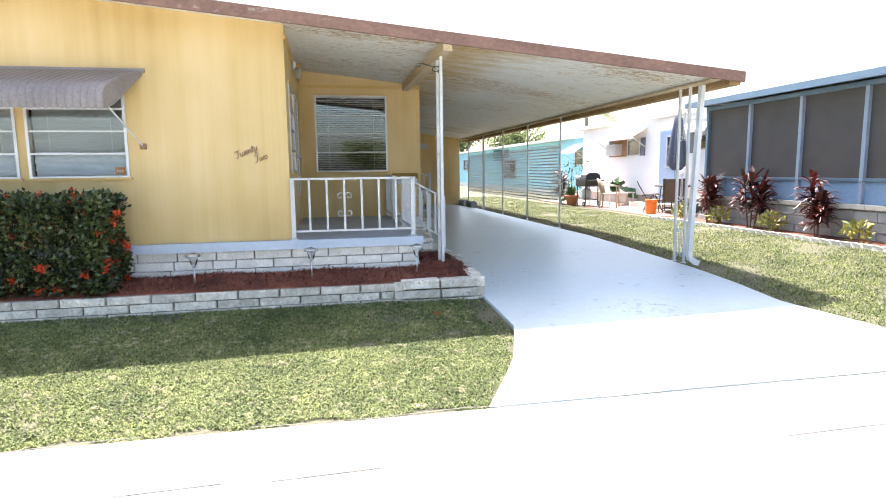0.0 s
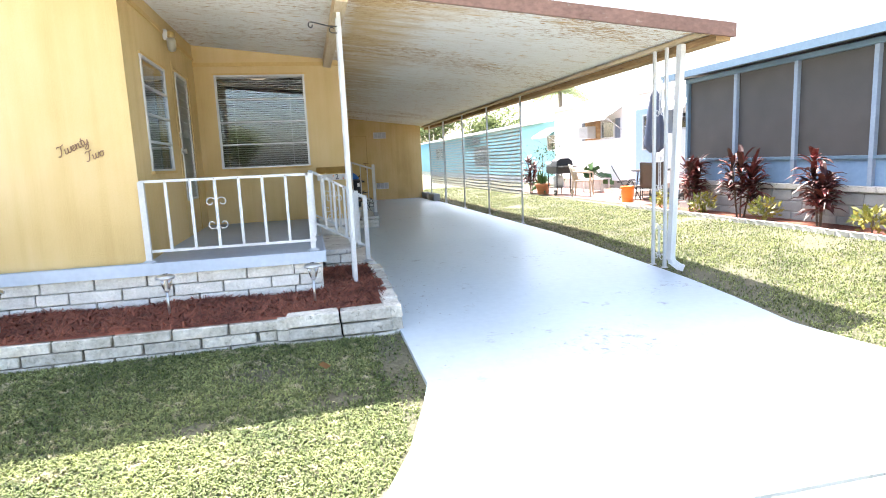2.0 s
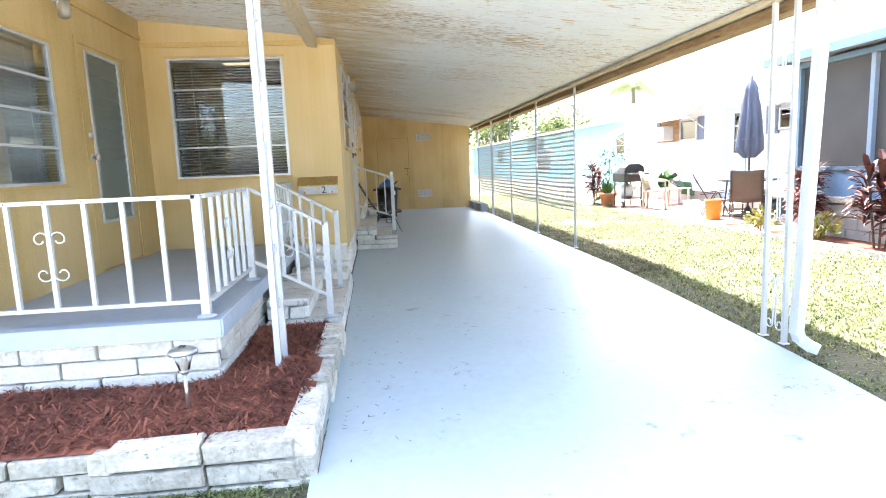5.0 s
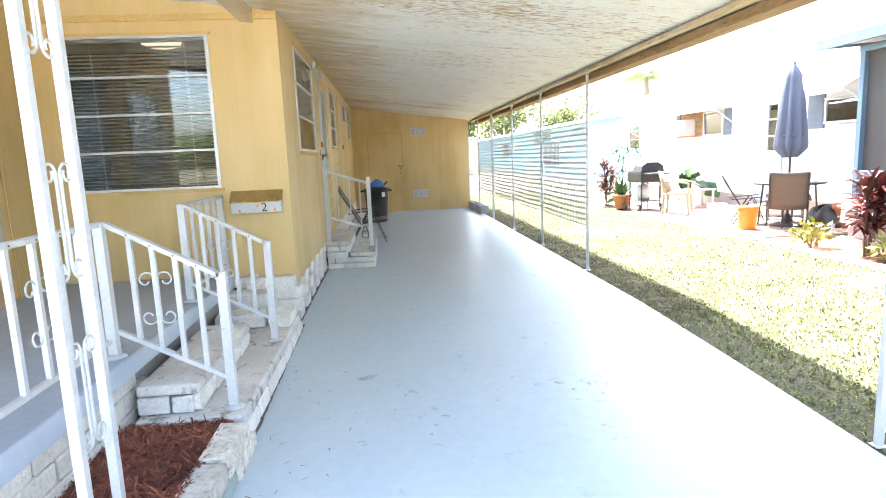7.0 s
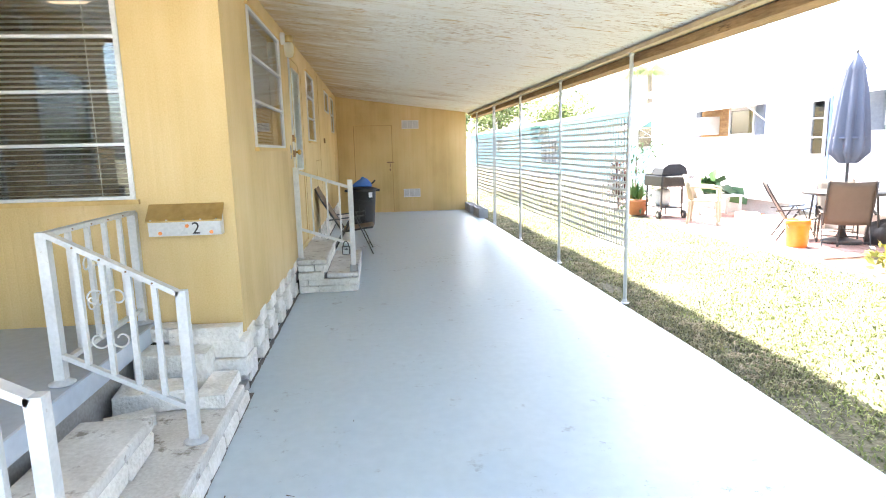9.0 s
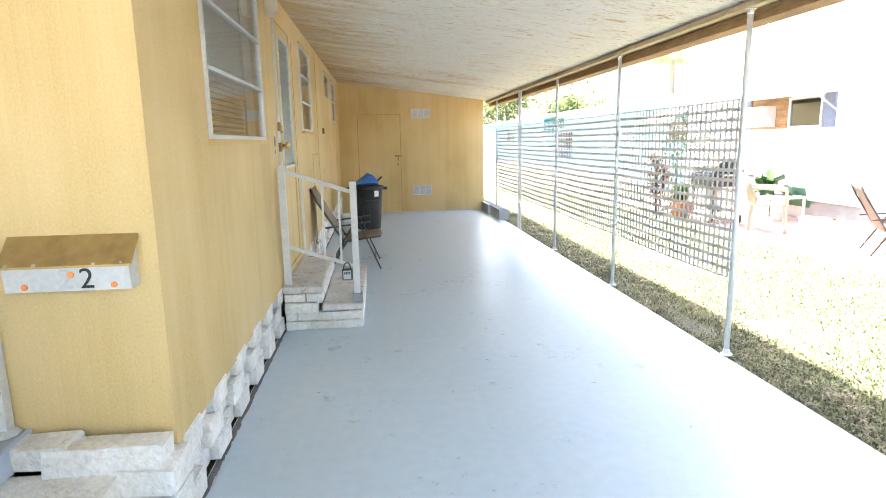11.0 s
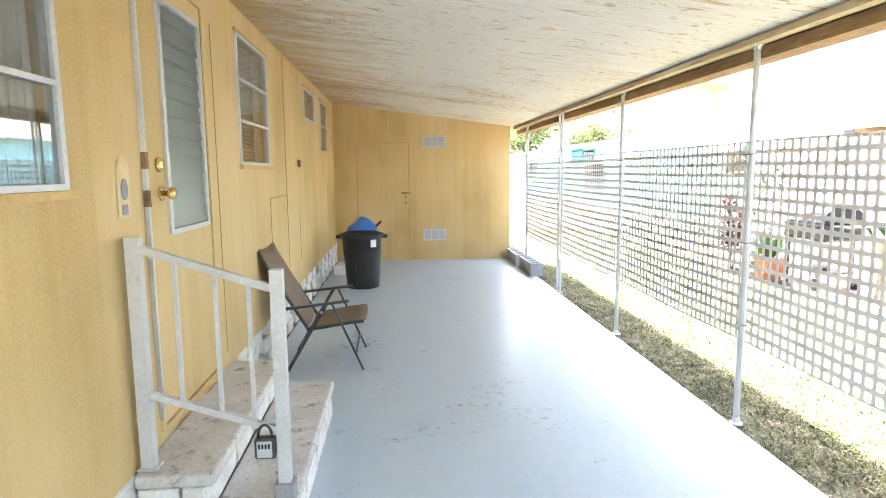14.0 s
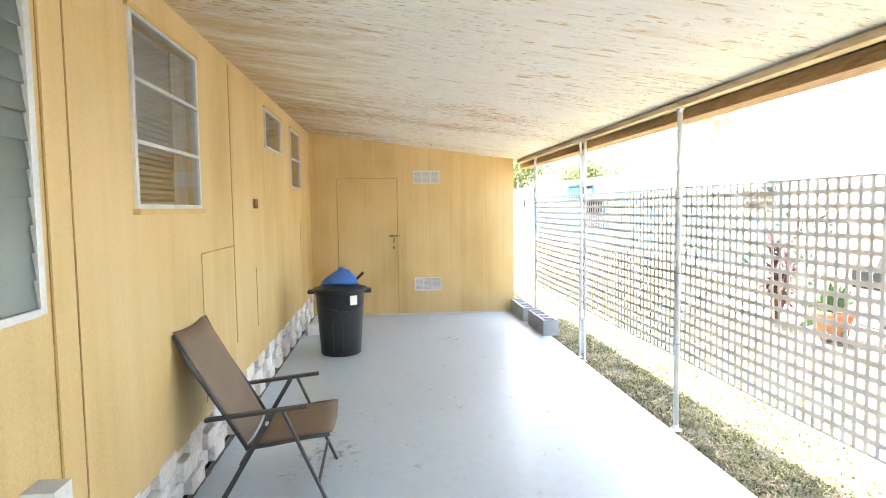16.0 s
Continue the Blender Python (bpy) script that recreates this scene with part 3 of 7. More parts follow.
# ---- house walls ----
W_FRONT_A, W_FRONT_B = (-2.69, -1.755, 1.17, 2.12), (-3.73, -2.79, 1.17, 2.12)
W_PORCH_SIDE, D_PORCH = (6.86, 7.77, 1.21, 2.24), (8.22, 9.12, 0.455, 2.36)
W_PORCH_BACK = (0.135, 1.295, 1.2, 2.44)
W_SIDE_A, D_SIDE, W_SIDE_B = (10.39, 11.765, 1.495, 2.475), (12.4, 13.27, 0.40, 2.46), (13.94, 14.84, 1.6, 2.48)
W_SIDE_C, W_SIDE_D = (16.8, 17.64, 2.16, 2.52), (18.23, 18.95, 1.84, 2.53)
T = 0.1
wall("wall_front", "x", 6.35, T, -9.0, -0.12, 0.45, under_roof, [W_FRONT_A, W_FRONT_B], SIDING, "ochre yellow ribbed siding on the house front")
wall("wall_porch_side", "y", -0.12, -T, 6.452, 9.6, 0.45, under_roof, [W_PORCH_SIDE, D_PORCH], SIDING, "ochre yellow ribbed siding beside the porch")
wall("wall_porch_back", "x", 9.6, T, -0.22, 1.76, 0.39, under_roof, [W_PORCH_BACK], SIDING, "ochre yellow ribbed siding behind the porch")
wall("wall_side", "y", 1.86, -T, 9.6, 19.94, 0.33, under_roof, [W_SIDE_A, D_SIDE, W_SIDE_B, W_SIDE_C, W_SIDE_D], SIDING, "long ochre yellow siding wall along the carport")
wall("wall_shed", "x", 19.94, T, 1.76, 4.86, 0.012, under_roof, [(2.25, 3.11, 0.03, 2.02)], SIDING, "ochre yellow plank wall of the shed across the carport")
wall("wall_shed_side", "y", 4.86, -T, 20.04, 24.0, 0.0, lambda x, y: 2.35, [], SIDING, "ochre yellow outer wall of the shed")
wall("wall_back", "x", 24.0, T, -9.0, 4.86, -0.05, lambda x, y: 2.5, [], SIDING, "plain ochre wall at the back of the house")
wall("wall_far_side", "y", -9.0, T, 6.452, 24.0, -0.1, lambda x, y: under_roof(x, min(y, 20)) + 0.01 if y < 20.5 else 3.98, [], SIDING, "plain ochre wall at the far side of the house")
# house floor, coloured near-black to pass for unlit rooms
solid("floor_house", box(box(bmesh.new(), -8.9, 6.5, 0.3, -0.25, 9.7, 0.36), -8.9, 9.705, 0.3, 1.7, 24.0, 0.36), DARK, "floor coloured near-black for the unlit inside of the house", "floor")
wall("wall_gable", "x", 20.41, 0.08, -9.0, 4.86, 2.2, under_roof, [], SIDING, "plain ochre wall above the shed roof")
solid("roof_shed", box(bmesh.new(), -9.2, 20.5, 2.5, 5.1, 24.2, 2.56), ROOF_W, "pale flat roof over the shed", "roof")
# boards and trim that break the plain walls
bm = bmesh.new()
box(bm, -0.12, 9.578, 2.55, 1.86, 9.599, 2.60)
box(bm, -0.119, 6.34, 2.62, -0.1, 9.575, 2.66)
solid("trim_porch_wall", bm, TRIM_Y, "ochre painted batten at the top of the porch walls", "trim")
bm = bmesh.new()
for y0, y1, z0, z1 in ((15.58, 15.595, 0.62, 2.62), (14.83, 14.838, 0.42, 1.33), (13.4, 13.408, 0.45, 2.4), (16.28, 16.288, 0.6, 1.1), (18.86, 18.866, 0.95, 1.45)):
    box(bm, 1.8605, y0, z0, 1.8635, y1, z1)
box(bm, 1.8605, 14.84, 1.325, 1.8635, 15.57, 1.334)
solid("trim_side_seams", bm, SEAM, "rusty seams between the siding panels", "seam")
bm = bmesh.new()
for x0, x1, z0, z1 in ((2.228, 2.24, 0.03, 2.035), (3.12, 3.13, 0.03, 2.035), (2.24, 3.12, 2.028, 2.04)):
    box(bm, x0, 19.931, z0, x1, 19.9395, z1)
solid("trim_shed_door_gap", box(box(box(bmesh.new(), 2.2405, 19.9365, 0.03, 2.25, 19.9405, 2.0275), 3.1105, 19.9365, 0.03, 3.1195, 19.9405, 2.0275), 2.2505, 19.9365, 2.0205, 3.11, 19.9405, 2.0275), SEAM, "dark gap round the shed door", "seam")
for k in range(17):
    x = 3.2 + 0.1 * k
    if x < 4.8:
        box(bm, x, 19.9385, 0.06, x + 0.004, 19.9397, under_roof(x, 19.94) - 0.03)
solid("baseboard", box(bmesh.new(), 1.87, 19.922, 0.0005, 4.86, 19.9365, 0.016), RAIL, "pale line of sealant along the foot of the shed wall", "baseboard")
solid("trim_shed_joints", bm, TRIM_Y, "ochre joints and door stop on the shed wall", "trim")


# ---- windows and doors ----
def at_wall(axis, plane, u, z, d):
    """A point on a wall: u along it, d out of it towards the porch or carport."""
    return Vector((u, plane - d, z)) if axis == "x" else Vector((plane + d, u, z))


def wbox(bm, axis, plane, u0, u1, z0, z1, d0, d1):
    p, q = at_wall(axis, plane, u0, z0, d0), at_wall(axis, plane, u1, z1, d1)
    return box(bm, min(p.x, q.x), min(p.y, q.y), z0, max(p.x, q.x), max(p.y, q.y), z1)


def window(name, axis, plane, hole, panes, label, blind=True, sill=True, curtain=False, tilt=0.5, room=0.6):
    u0, u1, z0, z1 = hole
    w = thing(name, label, "window", at_wall(axis, plane, (u0 + u1) / 2, z0, 0), kind="structure")
    f = 0.02
    bm = bmesh.new()
    for a, b, c, d in ((u0 - 0.008, u0 + f, z0, z1), (u1 - f, u1 + 0.008, z0, z1), (u0 + f, u1 - f, z0, z0 + f), (u0 + f, u1 - f, z1 - f, z1)):
        wbox(bm, axis, plane, a, b, c, d, -0.03, 0.014)
    part("window_frame", bm, ALU, w)
    if sill:
        part("window_sill", wbox(bmesh.new(), axis, plane, u0 - 0.03, u1 + 0.03, z0 - 0.028, z0 - 0.001, 0.001, 0.03), TRIM_Y, w)
    part("window_head", wbox(bmesh.new(), axis, plane, u0 - 0.03, u1 + 0.03, z1 + 0.001, z1 + 0.022, 0.001, 0.02), TRIM_Y, w)
    h = (z1 - z0 - 2 * f) / panes
    for k in range(panes):
        lo = z0 + f + k * h
        if k:
            part("crossbar", wbox(bmesh.new(), axis, plane, u0 + f, u1 - f, lo - 0.009, lo + 0.009, -0.016, 0.017), ALU, w)
        g = part("pane", wbox(bmesh.new(), axis, plane, u0 + f, u1 - f, lo + 0.013 * (k > 0), lo + h - 0.013 * (k < panes - 1), -0.004, 0.0), GLASS, w)
        g.visible_shadow = False
    if blind:
        b = thing("venetian_blind", "closed grey-white venetian blind behind the window glass", "blind", at_wall(axis, plane, (u0 + u1) / 2, z0, -0.1))
        bm = bmesh.new()
        z = z0 + 0.03
        rnd = random.Random(name)
        while z < z1 - 0.05:
            n = at_wall(axis, plane, 0, 0, 1) - at_wall(axis, plane, 0, 0, 0)
            p, q = at_wall(axis, plane, u0 + 0.02, z, -0.10), at_wall(axis, plane, u1 - 0.02, z + rnd.uniform(-0.002, 0.002), -0.10)
            tilt_v = n * 0.019 * math.cos(tilt) + Vector((0, 0, 0.019 * math.sin(tilt)))
            v = [bm.verts.new(c) for c in (p - tilt_v, q - tilt_v, q + n * 0.0 + Vector((0, 0, 0.003)), p + Vector((0, 0, 0.003)), q + tilt_v, p + tilt_v)]
            bm.faces.new(v[:4])
            bm.faces.new((v[3], v[2], v[4], v[5]))
            z += 0.03
        part("slats", bm, BLIND, b)
        part("headrail", wbox(bmesh.new(), axis, plane, u0 + 0.01, u1 - 0.01, z1 - 0.03, z1 - 0.008, -0.13, -0.085), BLIND, b)
        for u in (u0 + 0.18 * (u1 - u0), u0 + 0.82 * (u1 - u0)):
            bm = tube(bmesh.new(), (at_wall(axis, plane, u, z0 + 0.02, -0.078), at_wall(axis, plane, u, z1 - 0.05, -0.078)), 0.0025, 5)
            part("ladder_cord", bm, PAPER, b)
    if curtain:
        c = thing("curtain", "pale curtain drawn to the side behind the glass", "curtain", at_wall(axis, plane, u1, z0, -0.07))
        for a, b2 in ((u1 - 0.22, u1 - 0.01), (u0 + 0.01, u0 + 0.09)):
            bm = bmesh.new()
            n = 18
            pts = [(a + (b2 - a) * i / n, -0.062 - 0.012 * math.sin(i * 1.9)) for i in range(n + 1)]
            lo = [bm.verts.new(at_wall(axis, plane, u, z0 + 0.01, d)) for u, d in pts]
            hi = [bm.verts.new(at_wall(axis, plane, u, z1 - 0.02, d)) for u, d in pts]
            for i in range(n):
                bm.faces.new((lo[i], lo[i + 1], hi[i + 1], hi[i]))
            part("drape", bm, CURTAIN, c, smooth=True)
    # added near-black sheet behind the glass, in place of the room's shade
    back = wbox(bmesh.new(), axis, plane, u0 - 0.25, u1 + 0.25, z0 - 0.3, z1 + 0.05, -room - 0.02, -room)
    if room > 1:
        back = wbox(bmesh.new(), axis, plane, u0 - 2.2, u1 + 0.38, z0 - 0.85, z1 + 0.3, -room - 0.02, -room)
    solid("wall_inside_" + name, back, DARK, "near-black sheet standing in for the unlit room behind the window", "wall")
    return w


window("window_1", "x", 9.6, W_PORCH_BACK, 4, "aluminium awning window in four panes over the porch", tilt=0.2, room=2.4)
room_lamp = thing("ceiling_light", "lit round ceiling light in the room behind the porch window", "lamp", (0.63, 10.5, 2.56))
part("glass_dish", lathe(bmesh.new(), ((0.03, 2.50), (0.12, 2.515), (0.175, 2.545), (0.19, 2.58), (0.185, 2.615)), (0.63, 10.5, 0), 28), LIT, room_lamp, "glowing opal glass dish", True)
part("collar", lathe(bmesh.new(), ((0.19, 2.617), (0.195, 2.64), (0.17, 2.655), (0.165, 2.76)), (0.63, 10.5, 0), 28), BRASS, room_lamp, "brass collar", True)
window("window_2", "y", -0.12, W_PORCH_SIDE, 4, "aluminium awning window beside the porch door", tilt=0.9)
window("window_3", "y", 1.86, W_SIDE_A, 3, "aluminium awning window in three panes with drawn curtain", tilt=0.35, curtain=True)
window("window_4", "y", 1.86, W_SIDE_B, 3, "aluminium awning window in three panes by the carport", tilt=0.35, curtain=True)
window("window_5", "y", 1.86, W_SIDE_C, 1, "small high single-pane window", tilt=1.0, sill=False)
window("window_6", "y", 1.86, W_SIDE_D, 2, "small two-pane window near the shed", tilt=1.0, sill=False)
window("window_7", "x", 6.35, W_FRONT_A, 4, "white-framed window under the awning", tilt=0.9)
window("window_8", "x", 6.35, W_FRONT_B, 4, "white-framed window under the awning", tilt=0.9)
for hole in (W_FRONT_A, W_FRONT_B):
    u0, u1, z0, z1 = hole
    cloth = thing("gathered_cloth", "pale blue-white cloth gathered behind the lowest pane", "curtain", (u0, 6.41, z0))
    bm = bmesh.new()
    rows = []
    for i in range(15):
        z = z0 + 0.03 + 0.0165 * i
        rows.append([bm.verts.new((u0 + 0.03 + (u1 - u0 - 0.06) * k / 40, 6.412 + 0.010 * math.sin(i * 1.25 + 0.5 * math.sin(k * 0.23)) + 0.004 * math.sin(k * 1.3 + i * 0.5),
                                   z + 0.012 * math.sin(k * 0.17) * i / 14)) for k in range(41)])
    for a, b in zip(rows, rows[1:]):
        for k in range(40):
            bm.faces.new((a[k], a[k + 1], b[k + 1], b[k]))
    part("folds", bm, PALE_CLOTH, cloth, smooth=True)
part("sticker", softbox(-1.895, 6.372, 1.205, -1.80, 6.375, 1.275, 0.001), STICKER, bpy.data.objects["window_7"], "small orange square sticker with white marks")
bm = bmesh.new()
for k in range(3):
    box(bm, -1.881 + 0.024 * k, 6.370, 1.222, -1.867 + 0.024 * k, 6.3717, 1.252)
part("sticker_mark", bm, PAPER, bpy.data.objects["window_7"])


def knob(parent, axis, plane, u, z, material, r=0.03, plate=0.034):
    n = at_wall(axis, plane, 0, 0, 1) - at_wall(axis, plane, 0, 0, 0)
    c = at_wall(axis, plane, u, z, 0)
    bm = bmesh.new()
    tube(bm, [c + n * d for d in (0.002, 0.006, 0.01, 0.011)], [plate, plate, plate * 0.9, plate * 0.5], 16)
    tube(bm, [c + n * d for d in (0.008, 0.03, 0.036, 0.05, 0.062, 0.066)], [r * 0.4, r * 0.42, r * 0.8, r, r * 0.85, r * 0.3], 16)
    part("door_knob", bm, material, parent, "round brass door knob" if material is POLISHED else "round steel door knob", True)


def deadbolt(parent, axis, plane, u, z, material):
    n = at_wall(axis, plane, 0, 0, 1) - at_wall(axis, plane, 0, 0, 0)
    c = at_wall(axis, plane, u, z, 0)
    bm = tube(bmesh.new(), [c + n * d for d in (0.002, 0.012, 0.02, 0.022)], [0.034, 0.033, 0.025, 0.015], 16)
    part("deadbolt", bm, material, parent, "", True)


def louvre_door(name, axis, plane, hole, lite, label, metal):
    u0, u1, z0, z1 = hole
    a0, a1, c0, c1 = lite
    d = thing(name, label, "door", at_wall(axis, plane, (u0 + u1) / 2, z0, 0), kind="structure")
    bm = bmesh.new()
    for q in ((u0 + 0.02, a0, z0 + 0.01, z1 - 0.02), (a1, u1 - 0.02, z0 + 0.01, z1 - 0.02), (a0, a1, z0 + 0.01, c0), (a0, a1, c1, z1 - 0.02)):
        wbox(bm, axis, plane, *q, -0.045, -0.006)
    part("leaf", bm, SIDING, d)
    bm = bmesh.new()
    for q in ((u0 - 0.035, u0 + 0.018, z0, z1 + 0.03), (u1 - 0.018, u1 + 0.035, z0, z1 + 0.03), (u0 + 0.018, u1 - 0.018, z1 - 0.018, z1 + 0.03)):
        wbox(bm, axis, plane, *q, -0.06, 0.004)
    part("jamb", bm, SIDING, d)
    bm = bmesh.new()
    for q in ((u0 + 0.018, u0 + 0.0205, z0 + 0.01, z1 - 0.02), (u1 - 0.0205, u1 - 0.018, z0 + 0.01, z1 - 0.02), (u0 + 0.0205, u1 - 0.0205, z1 - 0.0205, z1 - 0.018)):
        wbox(bm, axis, plane, *q, -0.05, -0.003)
    part("joint", bm, SEAM, d, "dark gap round the door")
    bm = bmesh.new()
    for q in ((a0 - 0.015, a0 + 0.02, c0, c1), (a1 - 0.02, a1 + 0.015, c0, c1), (a0 + 0.02, a1 - 0.02, c0 - 0.005, c0 + 0.02), (a0 + 0.02, a1 - 0.02, c1 - 0.02, c1 + 0.005)):
        wbox(bm, axis, plane, *q, -0.05, 0.006)
    part("lite_frame", bm, ALU, d)
    n = at_wall(axis, plane, 0, 0, 1) - at_wall(axis, plane, 0, 0, 0)
    z = c0 + 0.025
    while z < c1 - 0.06:
        p, q = at_wall(axis, plane, a0 + 0.02, z, -0.002), at_wall(axis, plane, a1 - 0.02, z, -0.002)
        r = -n * 0.013 + Vector((0, 0, 0.094))
        bm = bmesh.new()
        v = [bm.verts.new(c) for c in (p, q, q + r, p + r, p - n * 0.005, q - n * 0.005, q + r - n * 0.005, p + r - n * 0.005)]
        for f in ((0, 1, 2, 3), (4, 7, 6, 5), (0, 4, 5, 1), (1, 5, 6, 2), (2, 6, 7, 3), (3, 7, 4, 0)):
            bm.faces.new([v[i] for i in f])
        g = part("louvre", bm, JALOUSIE, d)
        g.visible_shadow = False
        z += 0.088
    part("backing", wbox(bmesh.new(), axis, plane, a0 - 0.01, a1 + 0.01, c0, c1, -0.075, -0.07), CURTAIN, d)
    return d


porch_door = louvre_door("door_1", "y", -0.12, D_PORCH, (8.36, 8.98, 0.86, 2.3), "ochre porch door with a tall frosted louvre light", STEEL)
knob(porch_door, "y", -0.126, 8.29, 1.42, STEEL)
deadbolt(porch_door, "y", -0.126, 8.29, 1.60, STEEL)
side_door = louvre_door("door_2", "y", 1.86, D_SIDE, (12.64, 13.19, 1.26, 2.345), "ochre side door with frosted louvres and brass knob", BRASS)
knob(side_door, "y", 1.854, 12.555, 1.455, POLISHED)
deadbolt(side_door, "y", 1.854, 12.54, 1.585, POLISHED)
bm = bmesh.new()
wbox(bm, "y", 1.86, 12.352, 12.370, 0.46, 2.5, 0.001, 0.02)
part("weather_strip", bm, ALU, side_door, "bare aluminium strip beside the door")
bm = bmesh.new()
for z in (1.44, 1.60):
    wbox(bm, "y", 1.86, 12.348, 12.374, z - 0.035, z + 0.035, 0.002, 0.0235)
part("strike_plate", bm, RUST, side_door, "dark bronze strike plates")
shed_door = thing("door_3", "flush ochre plywood shed door with a rusty hasp", "door", (2.68, 19.94, 0), kind="structure")
part("leaf", box(bmesh.new(), 2.2505, 19.9412, 0.034, 3.1095, 19.986, 2.0195), SIDING, shed_door)
bm = bmesh.new()
box(bm, 2.985, 19.936, 1.165, 3.145, 19.944, 1.19)
box(bm, 3.02, 19.930, 1.157, 3.042, 19.9355, 1.198)
box(bm, 3.05, 19.926, 1.075, 3.07, 19.9355, 1.15)
box(bm, 3.04, 19.918, 0.985, 3.072, 19.9355, 1.03)
part("hasp", bm, RUST, shed_door, "rusty hasp and padlock")


def vent(z0, z1, x0=3.355, x1=3.745):
    v = thing("wall_vent", "white louvred vent in three sections on the shed wall", "vent", (3.55, 19.94, z0), "shed wall vents")
    bm = bmesh.new()
    for q in ((x0, x1, z0, z0 + 0.014), (x0, x1, z1 - 0.014, z1)):
        box(bm, q[0], 19.918, q[2], q[1], 19.9395, q[3])
    for k in range(4):
        x = x0 + (x1 - x0 - 0.014) * k / 3
        box(bm, x, 19.9182, z0 + 0.0142, x + 0.014, 19.9395, z1 - 0.0142)
    part("vent_frame", bm, GUTTER, v)
    part("backing", box(bmesh.new(), x0 + 0.01, 19.936, z0 + 0.01, x1 - 0.01, 19.9385, z1 - 0.01), FADED, v)
    for k in range(3):
        a = x0 + (x1 - x0 - 0.014) * k / 3 + 0.0145
        b = x0 + (x1 - x0 - 0.014) * (k + 1) / 3 - 0.0005
        for j in range(9):
            z = z0 + 0.02 + (z1 - z0 - 0.04) * j / 8.6
            part("slat", bar(bmesh.new(), (a, 19.928, z), (b, 19.928, z), 0.012, 0.005), GUTTER, v)


vent(1.94, 2.13)
vent(0.355, 0.55)

# ---- porch ----
solid("floor_porch", box(bmesh.new(), -0.12, 6.262, 0.362, 1.34, 9.6, 0.45), DECK, "porch floor painted blue-grey", "floor")
bm = bmesh.new()
box(bm, -9.0, 6.245, 0.355, 1.345, 6.2615, 0.4535)
box(bm, 1.3405, 6.262, 0.355, 1.3555, 9.6, 0.4535)
box(bm, -9.0, 6.2617, 0.362, -0.125, 6.349, 0.449)
solid("trim_porch_ledge", bm, LEDGE, "pale blue painted edge of the porch slab", "trim")
solid("wall_skirt_core", box(bmesh.new(), -9.0, 6.335, -0.15, 1.27, 6.36, 0.36), MORTAR, "grey mortar behind the white skirting blocks", "wall")
solid("wall_skirt_core_side", box(bmesh.new(), 1.25, 6.365, -0.15, 1.27, 9.6, 0.36), MORTAR, "grey mortar behind the white skirting blocks", "wall")


def scroll_pair(bm, x, y, z, axis, size=0.045, r=0.0045):
    """Four small curls set about a baluster, two at either end of a short stay."""
    u = Vector((1, 0, 0)) if axis == "x" else Vector((0, 1, 0))
    up = Vector((0, 0, 1))
    c = Vector((x, y, z))
    for s in (-1, 1):
        for t in (-1, 1):
            centre = c + u * s * size * 1.05 + up * t * size * 2.1
            pts = spiral(centre, -u * s, up * t, size, size * 0.35, 0.0, 0.95, 12)
            tube(bm, [c + up * t * size * 1.0 + u * s * 0.008, *pts], r, 6)
    tube(bm, (c - up * size, c + up * size), 0.012, 6)
    return bm


def flat_rail(label, pts_top, pts_low, posts, balusters, scroll=None, group=""):
    """A railing of flat white metal: posts, two rails, upright balusters, and curls on the middle one."""
    rail = thing("railing", label, "railing", posts[0][0], group)
    for foot, head in posts:
        bm = bar(bmesh.new(), foot, head, 0.045, 0.045)
        p = part("post", bm, RAIL, rail)
        f = Vector(foot)
        part("foot_plate", lathe(bmesh.new(), ((0.055, 0), (0.056, 0.005), (0.042, 0.012), (0.026, 0.022)), f, 14), FADED, p, "grey round foot plate", True)
    part("top_rail", bar(bmesh.new(), pts_top[0], pts_top[1], 0.045, 0.022), RAIL, rail)
    part("bottom_rail", bar(bmesh.new(), pts_low[0], pts_low[1], 0.026, 0.022), RAIL, rail)
    for k in range(balusters):
        f = (k + 1) / (balusters + 1)
        lo, hi = Vector(pts_low[0]).lerp(Vector(pts_low[1]), f), Vector(pts_top[0]).lerp(Vector(pts_top[1]), f)
        lo.z, hi.z = lo.z + 0.011, hi.z - 0.011
        b = part("baluster", bar(bmesh.new(), lo, hi, 0.023, 0.023), RAIL, rail)
        side_w = (Vector(pts_top[1]) - Vector(pts_top[0])).cross(Vector((0, 0, 1))).normalized() * 0.0235
        for sg in (-1, 1):
            c = hi + side_w * sg + Vector((0, 0, 0.011))
            part("screw", softbox(c.x - 0.004, c.y - 0.004, c.z - 0.004, c.x + 0.004, c.y + 0.004, c.z + 0.004, 0.002), RUST, b)
        if scroll and k in scroll:
            m = (lo + hi) / 2
            along = "x" if abs(pts_top[1][0] - pts_top[0][0]) > abs(pts_top[1][1] - pts_top[0][1]) else "y"
            part("scroll", scroll_pair(bmesh.new(), m.x, m.y, m.z, along), RAIL, b)
    return rail


